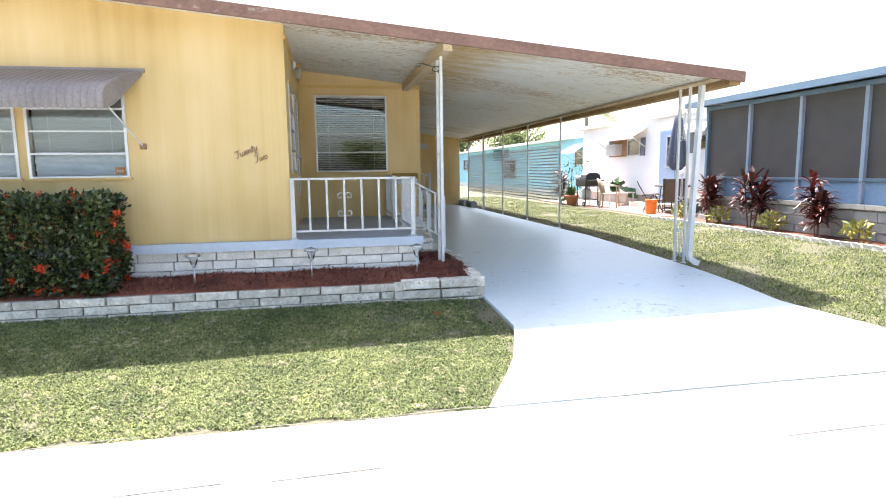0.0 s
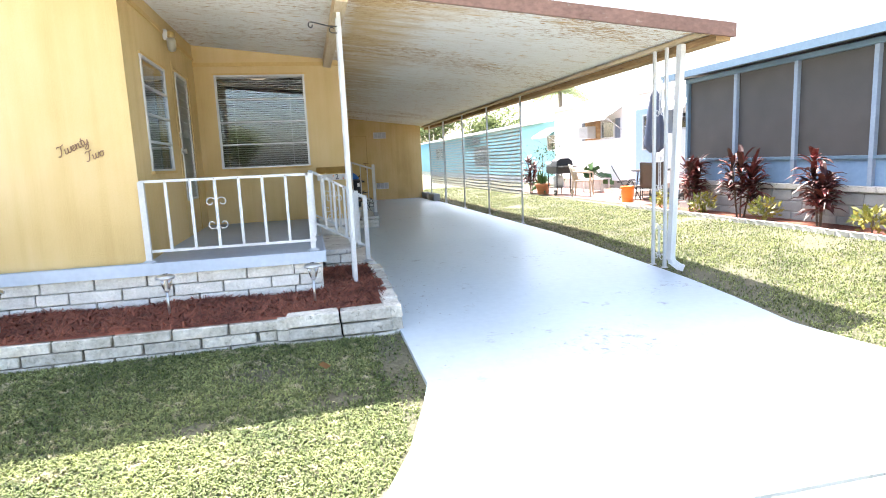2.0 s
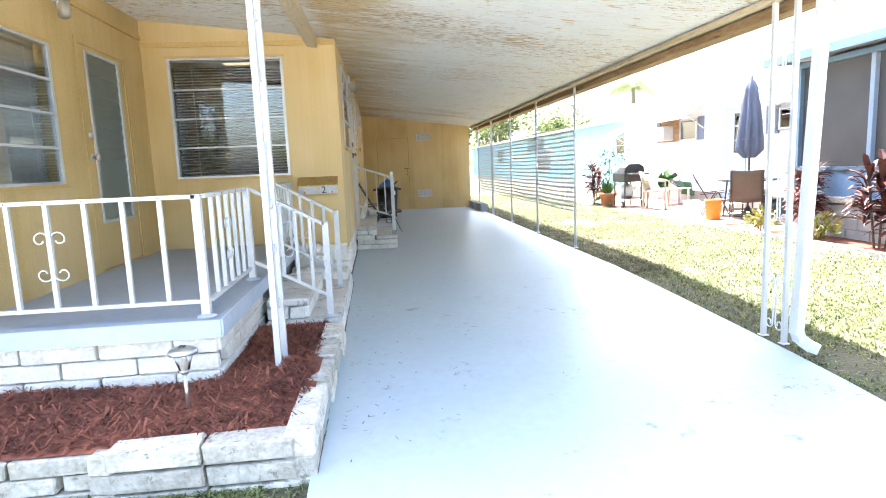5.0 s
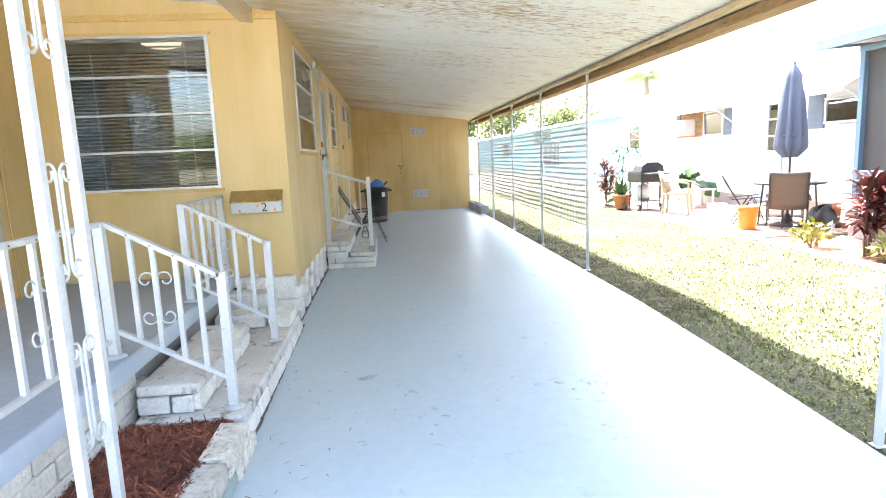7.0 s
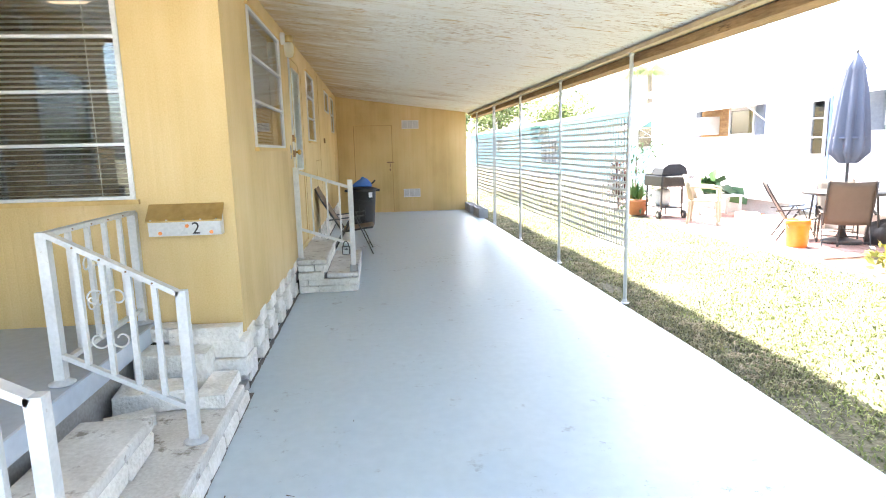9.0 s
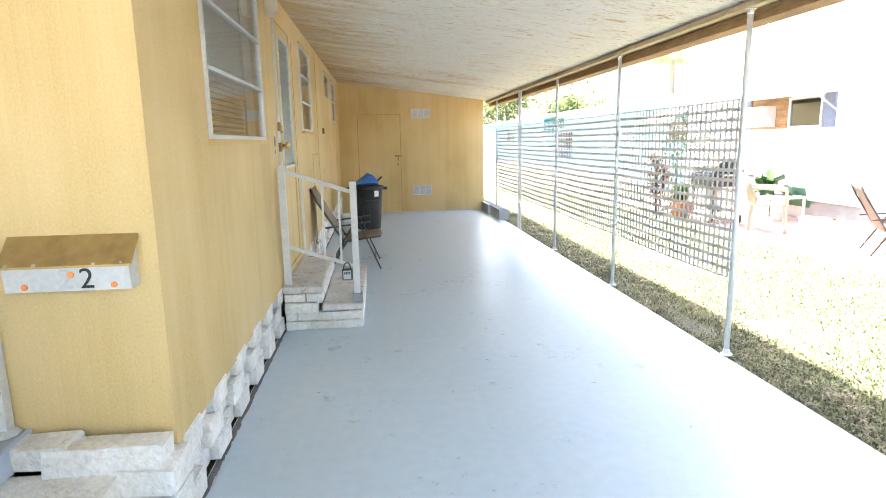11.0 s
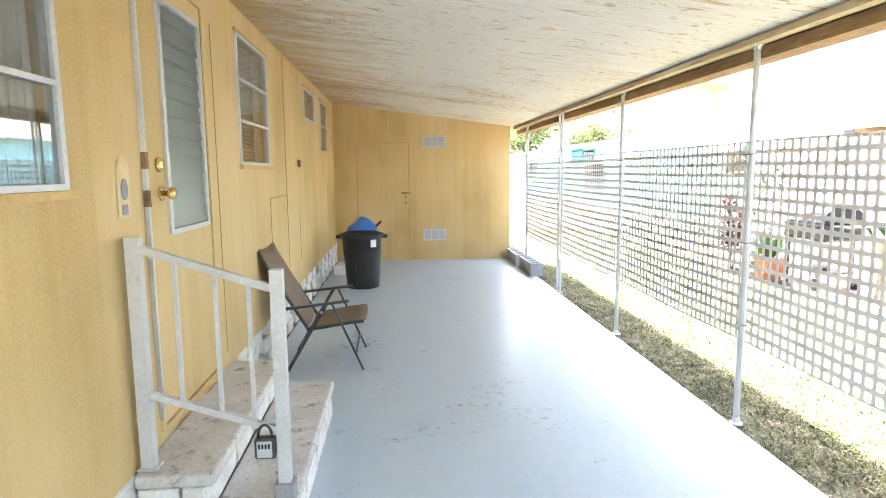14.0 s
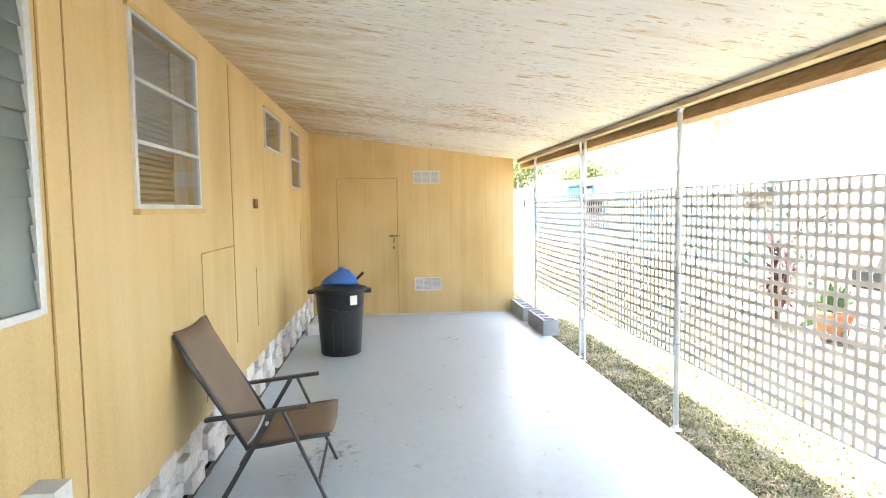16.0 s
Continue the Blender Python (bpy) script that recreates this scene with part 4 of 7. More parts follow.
D, R = 0.452, 1.125
G = "white porch railings"
flat_rail("white metal porch railing with scrolled baluster", ((-0.11, 6.35, R), (1.25, 6.35, R)), ((-0.11, 6.35, D + 0.09), (1.25, 6.35, D + 0.09)),
          [((-0.095, 6.325, D), (-0.095, 6.325, R)), ((1.25, 6.35, D), (1.25, 6.35, R + 0.012))], 6, (2,), G)
flat_rail("short white metal railing between porch corner and steps", ((1.27, 6.375, R), (1.27, 7.42, R)), ((1.27, 6.375, D + 0.09), (1.27, 7.42, D + 0.09)),
          [((1.28, 7.44, D), (1.28, 7.44, R + 0.012))], 5, (2,), G)
flat_rail("short white metal railing between steps and house wall", ((1.28, 8.64, R), (1.28, 9.57, R)), ((1.28, 8.64, D + 0.09), (1.28, 9.57, D + 0.09)),
          [((1.28, 8.62, D), (1.28, 8.62, R + 0.012)), ((1.28, 9.57, D), (1.28, 9.57, R))], 4, (1,), G)
for yy in (7.46, 8.615):
    flat_rail("sloping white metal stair railing with scrolled baluster", ((1.30, yy, R), (1.82, yy, 0.84)), ((1.30, yy, D + 0.13), (1.82, yy, 0.30)),
              [((1.83, yy, 0.134), (1.83, yy, 0.855))], 4, (1,), G)

# porch steps
steps = thing("porch_steps", "worn white block steps with slab treads beside the porch", "steps", (1.65, 8.0, 0))
part("lower_tread", softbox(1.36, 7.36, 0.062, 1.905, 9.3, 0.132, 0.014, 2), STEP_TOP, steps)
part("upper_tread", softbox(1.36, 7.42, 0.235, 1.675, 8.56, 0.292, 0.014, 2), STEP_TOP, steps)
part("core", box(bmesh.new(), 1.36, 7.4, -0.1, 1.875, 9.55, 0.06), MORTAR, steps)
part("upper_core", box(bmesh.new(), 1.36, 7.46, 0.134, 1.64, 8.53, 0.233), MORTAR, steps)
rnd = random.Random(11)
for k in range(7):
    y = 7.36 + 0.29 * k
    piece("brick", piece_mesh("brick", 0.28, 0.05, 0.085, SLUMP), steps, (1.885, y + 0.14, 0.018), math.pi / 2)
for k, (x, l) in enumerate(((1.46, 0.19), (1.66, 0.19), (1.815, 0.11))):
    piece("brick", piece_mesh("brick", l, 0.05, 0.09, SLUMP), steps, (x, 7.385, 0.015))
for k in range(4):
    piece("brick", piece_mesh("brick", 0.27, 0.05, 0.09, SLUMP), steps, (1.645, 7.58 + 0.278 * k, 0.184), math.pi / 2)
for x, l in ((1.44, 0.15), (1.585, 0.11)):
    piece("brick", piece_mesh("brick", l, 0.05, 0.09, SLUMP), steps, (x, 7.445, 0.184))
# loose blocks stacked against the house corner
for x, y, z, l, w, h, r in ((1.5, 9.05, 0.19, 0.36, 0.2, 0.11, 0.05), (1.52, 9.36, 0.24, 0.40, 0.2, 0.2, 0.0), (1.66, 9.5, 0.38, 0.4, 0.13, 0.1, 0.0), (1.47, 8.8, 0.165, 0.22, 0.12, 0.06, 0.5),
                            (1.80, 9.15, 0.17, 0.36, 0.16, 0.075, 1.57), (1.80, 9.52, 0.30, 0.2, 0.2, 0.1, 0.0), (1.79, 9.5, 0.19, 0.24, 0.2, 0.11, 0.0), (1.44, 9.52, 0.4, 0.2, 0.12, 0.09, 0.0)):
    b = new("loose_block", piece_mesh("loose_block", l, w, h, SLUMP, 0.008))
    b.location, b.rotation_euler = (x, y, z), (0, 0, r)
    tagged(b, "white rough building block stacked loosely by the porch steps", "block", "loose blocks by the steps")

# ---- posts ----
def pole(x, y, label="slim grey galvanised carport post on the floor edge", group="carport posts"):
    z0 = floor_z(y) - 0.005
    p = thing("carport_post", label, "post", (x, y, z0), group)
    part("shaft", tube(bmesh.new(), ((x, y, z0), (x, y, 2.236)), 0.018, 10), POLE, p, smooth=True)
    part("flange", lathe(bmesh.new(), ((0.04, 0), (0.04, 0.006), (0.024, 0.012), (0.02, 0.04)), (x, y, z0), 12), POLE, p)
    part("cap", lathe(bmesh.new(), ((0.02, 0), (0.022, 0.02), (0.03, 0.024), (0.03, 0.03)), (x, y, 2.206), 12), POLE, p)
    return p


for y in (11.06, 13.075, 15.09, 19.07):
    pole(4.972, y)


def twin(x, ya, yb, z0, z1, w, name, label, material, zs):
    p = thing(name, label, "post", (x, (ya + yb) / 2, z0))
    for y in (ya, yb):
        s = part("shaft", bar(bmesh.new(), (x, y, z0), (x, y, z1), w, w), material, p)
        part("foot_plate", softbox(x - w, y - w, z0, x + w, y + w, z0 + 0.008, 0.003), material, s)
    for z in zs:
        bm = bmesh.new()
        m = (ya + yb) / 2
        gap = (yb - ya) / 2 - w / 2
        for s in (-1, 1):
            tube(bm, ((x, m + s * 0.014, z - 0.16), (x, m + s * 0.014, z + 0.16)), 0.006, 6)
            for t in (-1, 1):
                tube(bm, [(x, m + s * 0.014, z + t * 0.12), *spiral((x, m + s * gap * 0.55, z + t * 0.16), (0, -s, 0), (0, 0, t), gap * 0.42, gap * 0.18, 0, 1.1, 12)], 0.005, 6)
        part("scroll", bm, material, p)
    return p


twin(1.61, 6.40, 6.62, 0.1, under_roof(1.61, 6.5) - 0.117, 0.034, "porch_column", "white twin-bar metal porch column with scrolls", RAIL, (0.62, 1.22, 1.95))
twin(4.965, 6.67, 6.89, floor_z(6.8) - 0.004, 2.236, 0.03, "carport_column", "grey-white twin-bar metal column with scrolls", POLE, (0.2, 0.95, 1.75))
twin(4.955, 16.99, 17.13, -0.004, 2.236, 0.022, "carport_column", "grey-white twin-bar metal column with scrolls", POLE, (0.25, 1.95))
# downspout at the corner
ds = thing("downspout", "white metal downspout with a kicked-out foot at the carport corner", "downspout", (4.985, 6.5, floor_z(6.4)))
zf = floor_z(6.4)
part("pipe", bar(bmesh.new(), (4.925, 6.5, zf + 0.13), (5.015, 6.5, 2.234), 0.055, 0.075), GUTTER, ds)
bm = bmesh.new()
bar(bm, (4.926, 6.5, zf + 0.16), (4.945, 6.49, zf + 0.085), 0.054, 0.074)
bar(bm, (4.935, 6.495, zf + 0.11), (5.005, 6.46, zf + 0.045), 0.054, 0.074)
bar(bm, (4.985, 6.465, zf + 0.058), (5.04, 6.445, zf + 0.036), 0.054, 0.07)
part("elbow", bm, GUTTER, ds)


hook = thing("plant_hook", "small scrolled black iron plant hook on the porch column", "hook", (1.6, 6.5, 2.4))
part("arm", tube(bmesh.new(), [(1.60, 6.5, 2.395), (1.52, 6.5, 2.40), (1.42, 6.5, 2.425), *spiral((1.375, 6.5, 2.405), (0, 0, 1), (-1, 0, 0), 0.028, 0.012, 0.0, 0.8, 10)], 0.006, 6), CHARCOAL, hook, smooth=True)
part("brace", tube(bmesh.new(), [(1.60, 6.5, 2.34), *spiral((1.555, 6.5, 2.37), (0, 0, -1), (-1, 0, 0), 0.028, 0.014, 0.0, 0.7, 10)], 0.005, 6), CHARCOAL, hook, smooth=True)
part("wall_plate", softbox(1.598, 6.486, 2.325, 1.606, 6.514, 2.41, 0.002), CHARCOAL, hook)
part("stay", bar(bmesh.new(), (1.602, 6.4, 2.37), (1.602, 6.62, 2.37), 0.008, 0.02), RAIL, hook)


# ---- lattice ----
def lattice(y0, y1, z0=0.515, z1=1.705, x=4.985, pitch=0.0645, label="cream plastic lattice panel tied to the carport posts"):
    """A moulded sheet with rounded square holes."""
    nu, nv = round((y1 - y0) / pitch), round((z1 - z0) / pitch)
    pu, pv = (y1 - y0) / nu, (z1 - z0) / nv
    th = 0.003
    verts, faces = [], []
    hole = []
    hr, cr = 0.0219, 0.006
    for a, b in ((1, 1), (-1, 1), (-1, -1), (1, -1)):
        for da, db in (((0, cr), (cr, 0)) if a * b > 0 else ((cr, 0), (0, cr))):
            hole.append((a * (hr - da), b * (hr - db)))
    rim = [(1, 1), (-1, 1), (-1, -1), (1, -1)]
    for i in range(nu):
        for j in range(nv):
            cy, cz = y0 + (i + 0.5) * pu, z0 + (j + 0.5) * pv
            o = len(verts)
            for dx in (0, th):
                for a, b in [(a * pu / 2, b * pv / 2) for a, b in rim] + hole:
                    low = 1 - (cz + b - z0) / (z1 - z0)
                    u = (cy + a - y0) / (y1 - y0)
                    verts.append((x + dx + 0.012 * low * math.sin(math.pi * u), cy + a, cz + b - (0.004 + 0.012 * low) * math.sin(math.pi * u)))
            for s, flip in ((0, False), (12, True)):
                for k in range(4):
                    h0, h1 = o + s + 4 + 2 * k, o + s + 5 + 2 * k
                    n0 = o + s + 4 + (2 * k + 2) % 8
                    r0, r1 = o + s + k, o + s + (k + 1) % 4
                    for f in ((r0, h0, h1), (r0, h1, n0, r1)):
                        faces.append(f[::-1] if flip else f)
            for k in range(8):
                a, b = o + 4 + k, o + 4 + (k + 1) % 8
                faces.append((a, b, b + 12, a + 12))
    panel = thing("lattice_panel", label, "lattice", (0, 0, 0), "lattice panels")
    me = bpy.data.meshes.new("sheet")
    me.from_pydata(verts, [], faces)
    me.materials.append(LATTICE)
    bm = bmesh.new()
    bm.from_mesh(me)
    bmesh.ops.remove_doubles(bm, verts=bm.verts, dist=0.0008)
    bm.to_mesh(me)
    bm.free()
    ob = new("sheet", me)
    ob.parent = panel
    for y in (y0 + 0.012, y1 - 0.012):
        for z in (z0 + 0.1, (z0 + z1) / 2, z1 - 0.08):
            part("cable_tie", bar(bmesh.new(), (x - 0.05, y, z), (x + 0.006, y, z + 0.004), 0.006, 0.004), CHARCOAL, panel)
    return panel


for a, b in ((11.075, 13.06), (13.085, 15.075), (15.1, 17.05), (17.06, 19.06)):
    lattice(a, b)


# ---- things on the house ----
def lettering(body, size, at, tilt, material, name, parent=None, shear=0.0, depth=0.004):
    """Raised letters on a wall that faces the street, as a mesh."""
    cu = bpy.data.curves.new(name, "FONT")
    cu.body, cu.size, cu.extrude, cu.shear = body, size, depth, shear
    tmp = bpy.data.objects.new(name, cu)
    me = bpy.data.meshes.new_from_object(tmp)
    me.transform(pose(*at, 90, 0, 0) @ pose(0, 0, 0, 0, 0, tilt))
    bpy.data.objects.remove(tmp)
    me.materials.clear()
    me.materials.append(material)
    bm = bmesh.new()
    bm.from_mesh(me)
    bpy.data.meshes.remove(me)
    if parent is not None:
        return part(name, bm, material, parent)
    return new(name, mesh_of(name, bm, material))


sign = thing("house_number_sign", "brown metal script reading Twenty Two on the wall", "sign", (-0.5, 6.345, 1.35))
STROKES = {
    "T": (0.85, ((-0.1, 1.75), (0.1, 1.95), (0.5, 1.85), (0.95, 2.0)), ((0.55, 1.88), (0.45, 1.0), (0.3, 0.25), (0.05, 0.0), (-0.15, 0.2))),
    "w": (1.1, ((0, 0.8), (0.1, 1), (0.1, 0.2), (0.3, 0), (0.5, 0.3), (0.55, 1), (0.55, 0.25), (0.75, 0), (0.95, 0.3), (1.0, 1.0), (1.1, 0.85))),
    "e": (0.55, ((0, 0.35), (0.35, 0.55), (0.4, 0.9), (0.2, 1), (0.02, 0.6), (0.1, 0.1), (0.35, 0), (0.55, 0.3))),
    "n": (0.8, ((0, 0.9), (0.1, 1), (0.12, 0), (0.2, 0.6), (0.45, 1), (0.55, 0.8), (0.55, 0.2), (0.7, 0), (0.8, 0.25))),
    "t": (0.5, ((0.1, 0.4), (0.25, 1.7), (0.2, 0.2), (0.35, 0), (0.5, 0.3)), ((0, 1.15), (0.5, 1.2))),
    "y": (0.7, ((0, 0.9), (0.08, 1), (0.1, 0.3), (0.3, 0.1), (0.5, 0.4), (0.58, 1), (0.5, -0.3), (0.25, -0.8), (0, -0.6), (0.3, -0.1), (0.7, 0.35))),
    "o": (0.7, ((0.3, 1), (0.05, 0.7), (0.1, 0.15), (0.35, 0), (0.6, 0.35), (0.5, 0.85), (0.3, 1), (0.7, 0.9))),
}


def eased(pts, n=4):
    """A smooth line through all the points."""
    q = [pts[0], *pts, pts[-1]]
    out = []
    for a, b, c, d in zip(q, q[1:], q[2:], q[3:]):
        for k in range(n):
            t = k / n
            out.append(tuple(0.5 * (2 * b[m] + (c[m] - a[m]) * t + (2 * a[m] - 5 * b[m] + 4 * c[m] - d[m]) * t * t + (3 * b[m] - a[m] - 3 * c[m] + d[m]) * t ** 3) for m in (0, 1)))
    return [*out, pts[-1]]


def script_word(body, x, z, tilt, u, v):
    """Bent-rod handwriting on the street wall."""
    pen, bm = 0.0, bmesh.new()
    ca, sa = math.cos(radians(tilt)), math.sin(radians(tilt))
    for ch_ in body:
        wide, *lines = STROKES[ch_]
        for line in lines:
            rod = []
            for a, b in eased(line):
                g, h = (pen + a) * u + 0.22 * b * v, b * v
                rod.append((x + g * ca - h * sa, 6.338, z + g * sa + h * ca))
            tube(bm, rod, 0.0042, 5)
        pen += wide
    part("word", bm, BROWN_SIGN, sign)


script_word("Twenty", -0.665, 1.352, 24, 0.054, 0.038)
script_word("Two", -0.468, 1.308, 21, 0.052, 0.038)

box_m = thing("mailbox", "white metal wall mailbox with a brass lid and digits", "mailbox", (1.57, 9.57, 0.985))


def wedge(x0, x1, side):
    """A solid with one outline in y and z, from x0 to x1."""
    bm = bmesh.new()
    a, b = [bm.verts.new((x0, y, z)) for y, z in side], [bm.verts.new((x1, y, z)) for y, z in side]
    bm.faces.new(a[::-1])
    bm.faces.new(b)
    for k in range(len(side)):
        n = (k + 1) % len(side)
        bm.faces.new((a[k], a[n], b[n], b[k]))
    return bm


part("body", wedge(1.38, 1.79, ((9.598, 0.982), (9.525, 0.982), (9.52, 1.07), (9.598, 1.145))), RAIL, box_m)
part("lid", wedge(1.37, 1.802, ((9.597, 1.15), (9.508, 1.065), (9.508, 1.073), (9.597, 1.166))), BRASS, box_m, "worn brass-coloured sloping lid")
for x in (1.40, 1.49, 1.586, 1.68, 1.77):
    part("rivet", softbox(x - 0.006, 9.507, 1.0745, x + 0.006, 9.519, 1.0815, 0.002), STEEL, box_m)
lettering("2", 0.1, (1.555, 9.5185, 0.992), 0, FADED, "worn_digit", box_m, depth=0.0008)
lettering("2", 0.1, (1.625, 9.5175, 0.992), 0, INK, "digit", box_m, depth=0.0008)
for x, y, z in ((1.445, 9.5215, 1.0), (1.735, 9.5215, 1.0), (1.60, 9.5165, 1.04)):
    part("sticker", tube(bmesh.new(), ((x, y + 0.002, z), (x, y - 0.002, z)), 0.011, 12), STICKER, box_m, "round orange sticker")


def wall_lamp(x, y, z, sign_x, label):
    la = thing("wall_lamp", label, "lamp", (x, y, z), "jar wall lamps")
    part("base", tube(bmesh.new(), ((x - 0.03 * sign_x, y, z + 0.10), (x + 0.0 * sign_x, y, z + 0.10), (x + 0.02 * sign_x, y, z + 0.1)), [0.055, 0.055, 0.03], 14), GUTTER, la, smooth=True)
    part("neck", lathe(bmesh.new(), ((0.03, 0.06), (0.045, 0.075), (0.045, 0.12), (0.02, 0.135)), (x + 0.04 * sign_x, y, z), 14), BRASS, la, "tarnished brass neck", True)
    g = part("jar", lathe(bmesh.new(), ((0.012, -0.075), (0.036, -0.062), (0.046, -0.02), (0.046, 0.035), (0.036, 0.062)), (x + 0.04 * sign_x, y, z), 16), LAMP_GLASS, la, "cloudy glass jar", True)
    part("bulb", lathe(bmesh.new(), ((0.006, -0.045), (0.022, -0.03), (0.024, 0.0), (0.014, 0.05)), (x + 0.04 * sign_x, y, z), 10), PAPER, la, smooth=True)
    return la


wall_lamp(-0.08, 7.93, 2.52, 1, "jar-shaped wall lamp beside the porch window")
wall_lamp(1.90, 11.92, 2.42, 1, "jar-shaped wall lamp above the side door")

# patch of an old plate beside the side door
plate = thing("wall_plate", "oval grey metal plate on a pale paint patch", "plate", (1.862, 12.2, 1.45))
bm = bmesh.new()
pts = [(1.8625, 12.172 + u, 1.37 + w) for u, w in ((-0.055, 0.0), (0.055, 0.006), (0.057, 0.2), (0.03, 0.235), (0.0, 0.25), (-0.03, 0.232), (-0.056, 0.2))]
bm.faces.new([bm.verts.new(p) for p in pts])
part("paint_patch", bm, surface("pale_ochre_patch", (0.60, 0.46, 0.24), (0.72, 0.58, 0.34), 0.8, 40, 5, 0.1), plate)
bm = bmesh.new()
outline = [(12.172 + 0.026 * math.cos(a), 1.485 + 0.042 * math.sin(a)) for a in [2 * math.pi * k / 22 for k in range(22)]]
lo, hi = [bm.verts.new((1.862, y, z)) for y, z in outline], [bm.verts.new((1.868, y, z)) for y, z in outline]
bm.faces.new(hi)
for k in range(22):
    bm.faces.new((lo[k], lo[(k + 1) % 22], hi[(k + 1) % 22], hi[k]))
part("oval", bm, ALU_DARK, plate)
part("lower_tab", softbox(1.8628, 12.148, 1.385, 1.866, 12.196, 1.425, 0.002), ALU_DARK, plate)

bolt = thing("slide_bolt", "small rusty slide bolt on the siding", "bolt", (1.862, 16.28, 1.64))
part("bar", bar(bmesh.new(), (1.874, 16.24, 1.64), (1.874, 16.36, 1.64), 0.012, 0.012), RUST, bolt)
for yy in (16.26, 16.32):
    part("staple", softbox(1.861, yy, 1.60, 1.884, yy + 0.02, 1.68, 0.003), RUST, bolt)

# awning over the front windows
aw = thing("window_awning", "mauve-grey corrugated metal awning over the front windows", "awning", (-2.7, 6.1, 1.8))
bm = bmesh.new()
n = 304
prof = ((6.345, 2.255), (6.1, 2.16), (5.93, 2.08), (5.87, 2.03), (5.845, 1.96), (5.85, 1.84))
grid = []
for i in range(n + 1):
    w = 0.017 * math.sqrt(abs(math.sin(i * math.pi / 8)))
    sc = -0.014 * abs(math.sin(i * math.pi / 8))
    grid.append([bm.verts.new((-4.3 + (2.75 - 0.47 * (6.345 - y)) * i / n, y - (w if z < 2.0 else 0), z + (w if z >= 2.0 else 0) + (sc if k == 5 else 0))) for k, (y, z) in enumerate(prof)])
for a, b in zip(grid, grid[1:]):
    for k in range(len(prof) - 1):
        bm.faces.new((a[k], b[k], b[k + 1], a[k + 1]))
part("canopy", bm, AWNING, aw, smooth=True)
bm = bmesh.new()
cols = [bm.verts.new((-1.553 - 0.47 * (6.345 - y), y, z)) for y, z in (*prof, (5.9, 1.845), (5.98, 1.89), (6.335, 2.215))]
bm.faces.new(cols)
part("end_panel", bm, AWNING, aw)
part("wall_rail", box(bmesh.new(), -4.32, 6.325, 2.245, -1.53, 6.349, 2.285), AWNING, aw)
part("arm", tube(bmesh.new(), ((-1.78, 5.9, 1.87), (-1.6, 6.335, 1.50)), 0.009, 8), RAIL, aw, "white diagonal brace")
part("arm_bracket", softbox(-1.63, 6.325, 1.46, -1.565, 6.349, 1.52, 0.004), RUST, aw)

# ---- side door steps ----
st = thing("side_steps", "two white block steps with worn slab treads below the side door", "steps", (2.15, 12.8, 0))
part("upper_tread", softbox(1.865, 12.04, 0.30, 2.18, 13.5, 0.356, 0.014, 2), STEP_TOP, st)
part("lower_tread", softbox(2.165, 12.04, 0.150, 2.495, 13.5, 0.205, 0.014, 2), STEP_TOP, st)
part("core", box(bmesh.new(), 1.87, 12.1, 0.0, 2.44, 13.46, 0.133), MORTAR, st)
part("upper_core", box(bmesh.new(), 1.87, 12.1, 0.134, 2.13, 13.46, 0.298), MORTAR, st)
for x, l, z, h in ((1.975, 0.20, 0.035, 0.066), (2.275, 0.39, 0.035, 0.066), (1.92, 0.09, 0.108, 0.066), (2.18, 0.41, 0.108, 0.066), (2.42, 0.09, 0.108, 0.066),
                   (2.005, 0.26, 0.178, 0.086), (1.955, 0.16, 0.262, 0.066), (2.09, 0.09, 0.262, 0.066)):
    piece("brick", piece_mesh("brick", l, 0.06, h, SLUMP, 0.004), st, (x, 12.085, z))
for k in range(4):
    piece("brick", piece_mesh("brick", 0.33, 0.06, 0.066, SLUMP, 0.004), st, (2.455, 12.24 + 0.345 * k, 0.035), math.pi / 2)
    piece("brick", piece_mesh("brick", 0.30, 0.06, 0.066, SLUMP, 0.004), st, (2.455, 12.21 + 0.345 * k, 0.108), math.pi / 2)
    piece("brick", piece_mesh("brick", 0.33, 0.06, 0.078, SLUMP, 0.004), st, (2.14, 12.24 + 0.345 * k, 0.25), math.pi / 2)
r2 = thing("railing", "white metal railing on the side steps, paint worn", "railing", (1.9, 12.12, 0.356))
for x, z0, z1 in ((1.905, 0.356, 1.30), (2.445, 0.205, 1.165)):
    p = part("post", bar(bmesh.new(), (x, 12.12, z0), (x, 12.12, z1), 0.05, 0.05), RAIL, r2)
    part("foot_bracket", softbox(x - 0.04, 12.08, z0, x + 0.04, 12.16, z0 + (0.07 if x > 2 else 0.01), 0.004), CINDER if x > 2 else RAIL, p, "grey bolted foot bracket")
part("top_rail", bar(bmesh.new(), (1.93, 12.12, 1.255), (2.42, 12.12, 1.09), 0.03, 0.03), RAIL, r2)
part("bottom_rail", bar(bmesh.new(), (1.93, 12.12, 0.665), (2.42, 12.12, 0.50), 0.026, 0.026), RAIL, r2)
for f in (0.25, 0.56, 0.82):
    x, dz = 1.93 + 0.49 * f, -0.165 * f
    part("baluster", bar(bmesh.new(), (x, 12.12, 0.675 + dz), (x, 12.12, 1.245 + dz), 0.016, 0.016), RAIL, r2)
lk = thing("key_lockbox", "black and grey key lockbox hanging on the railing", "lockbox", (2.375, 12.1, 0.42))
part("body", softbox(2.33, 12.085, 0.385, 2.415, 12.13, 0.475, 0.01, 2), CHARCOAL, lk)
part("face", softbox(2.342, 12.079, 0.395, 2.403, 12.086, 0.465, 0.003), FADED, lk, "grey keypad face")
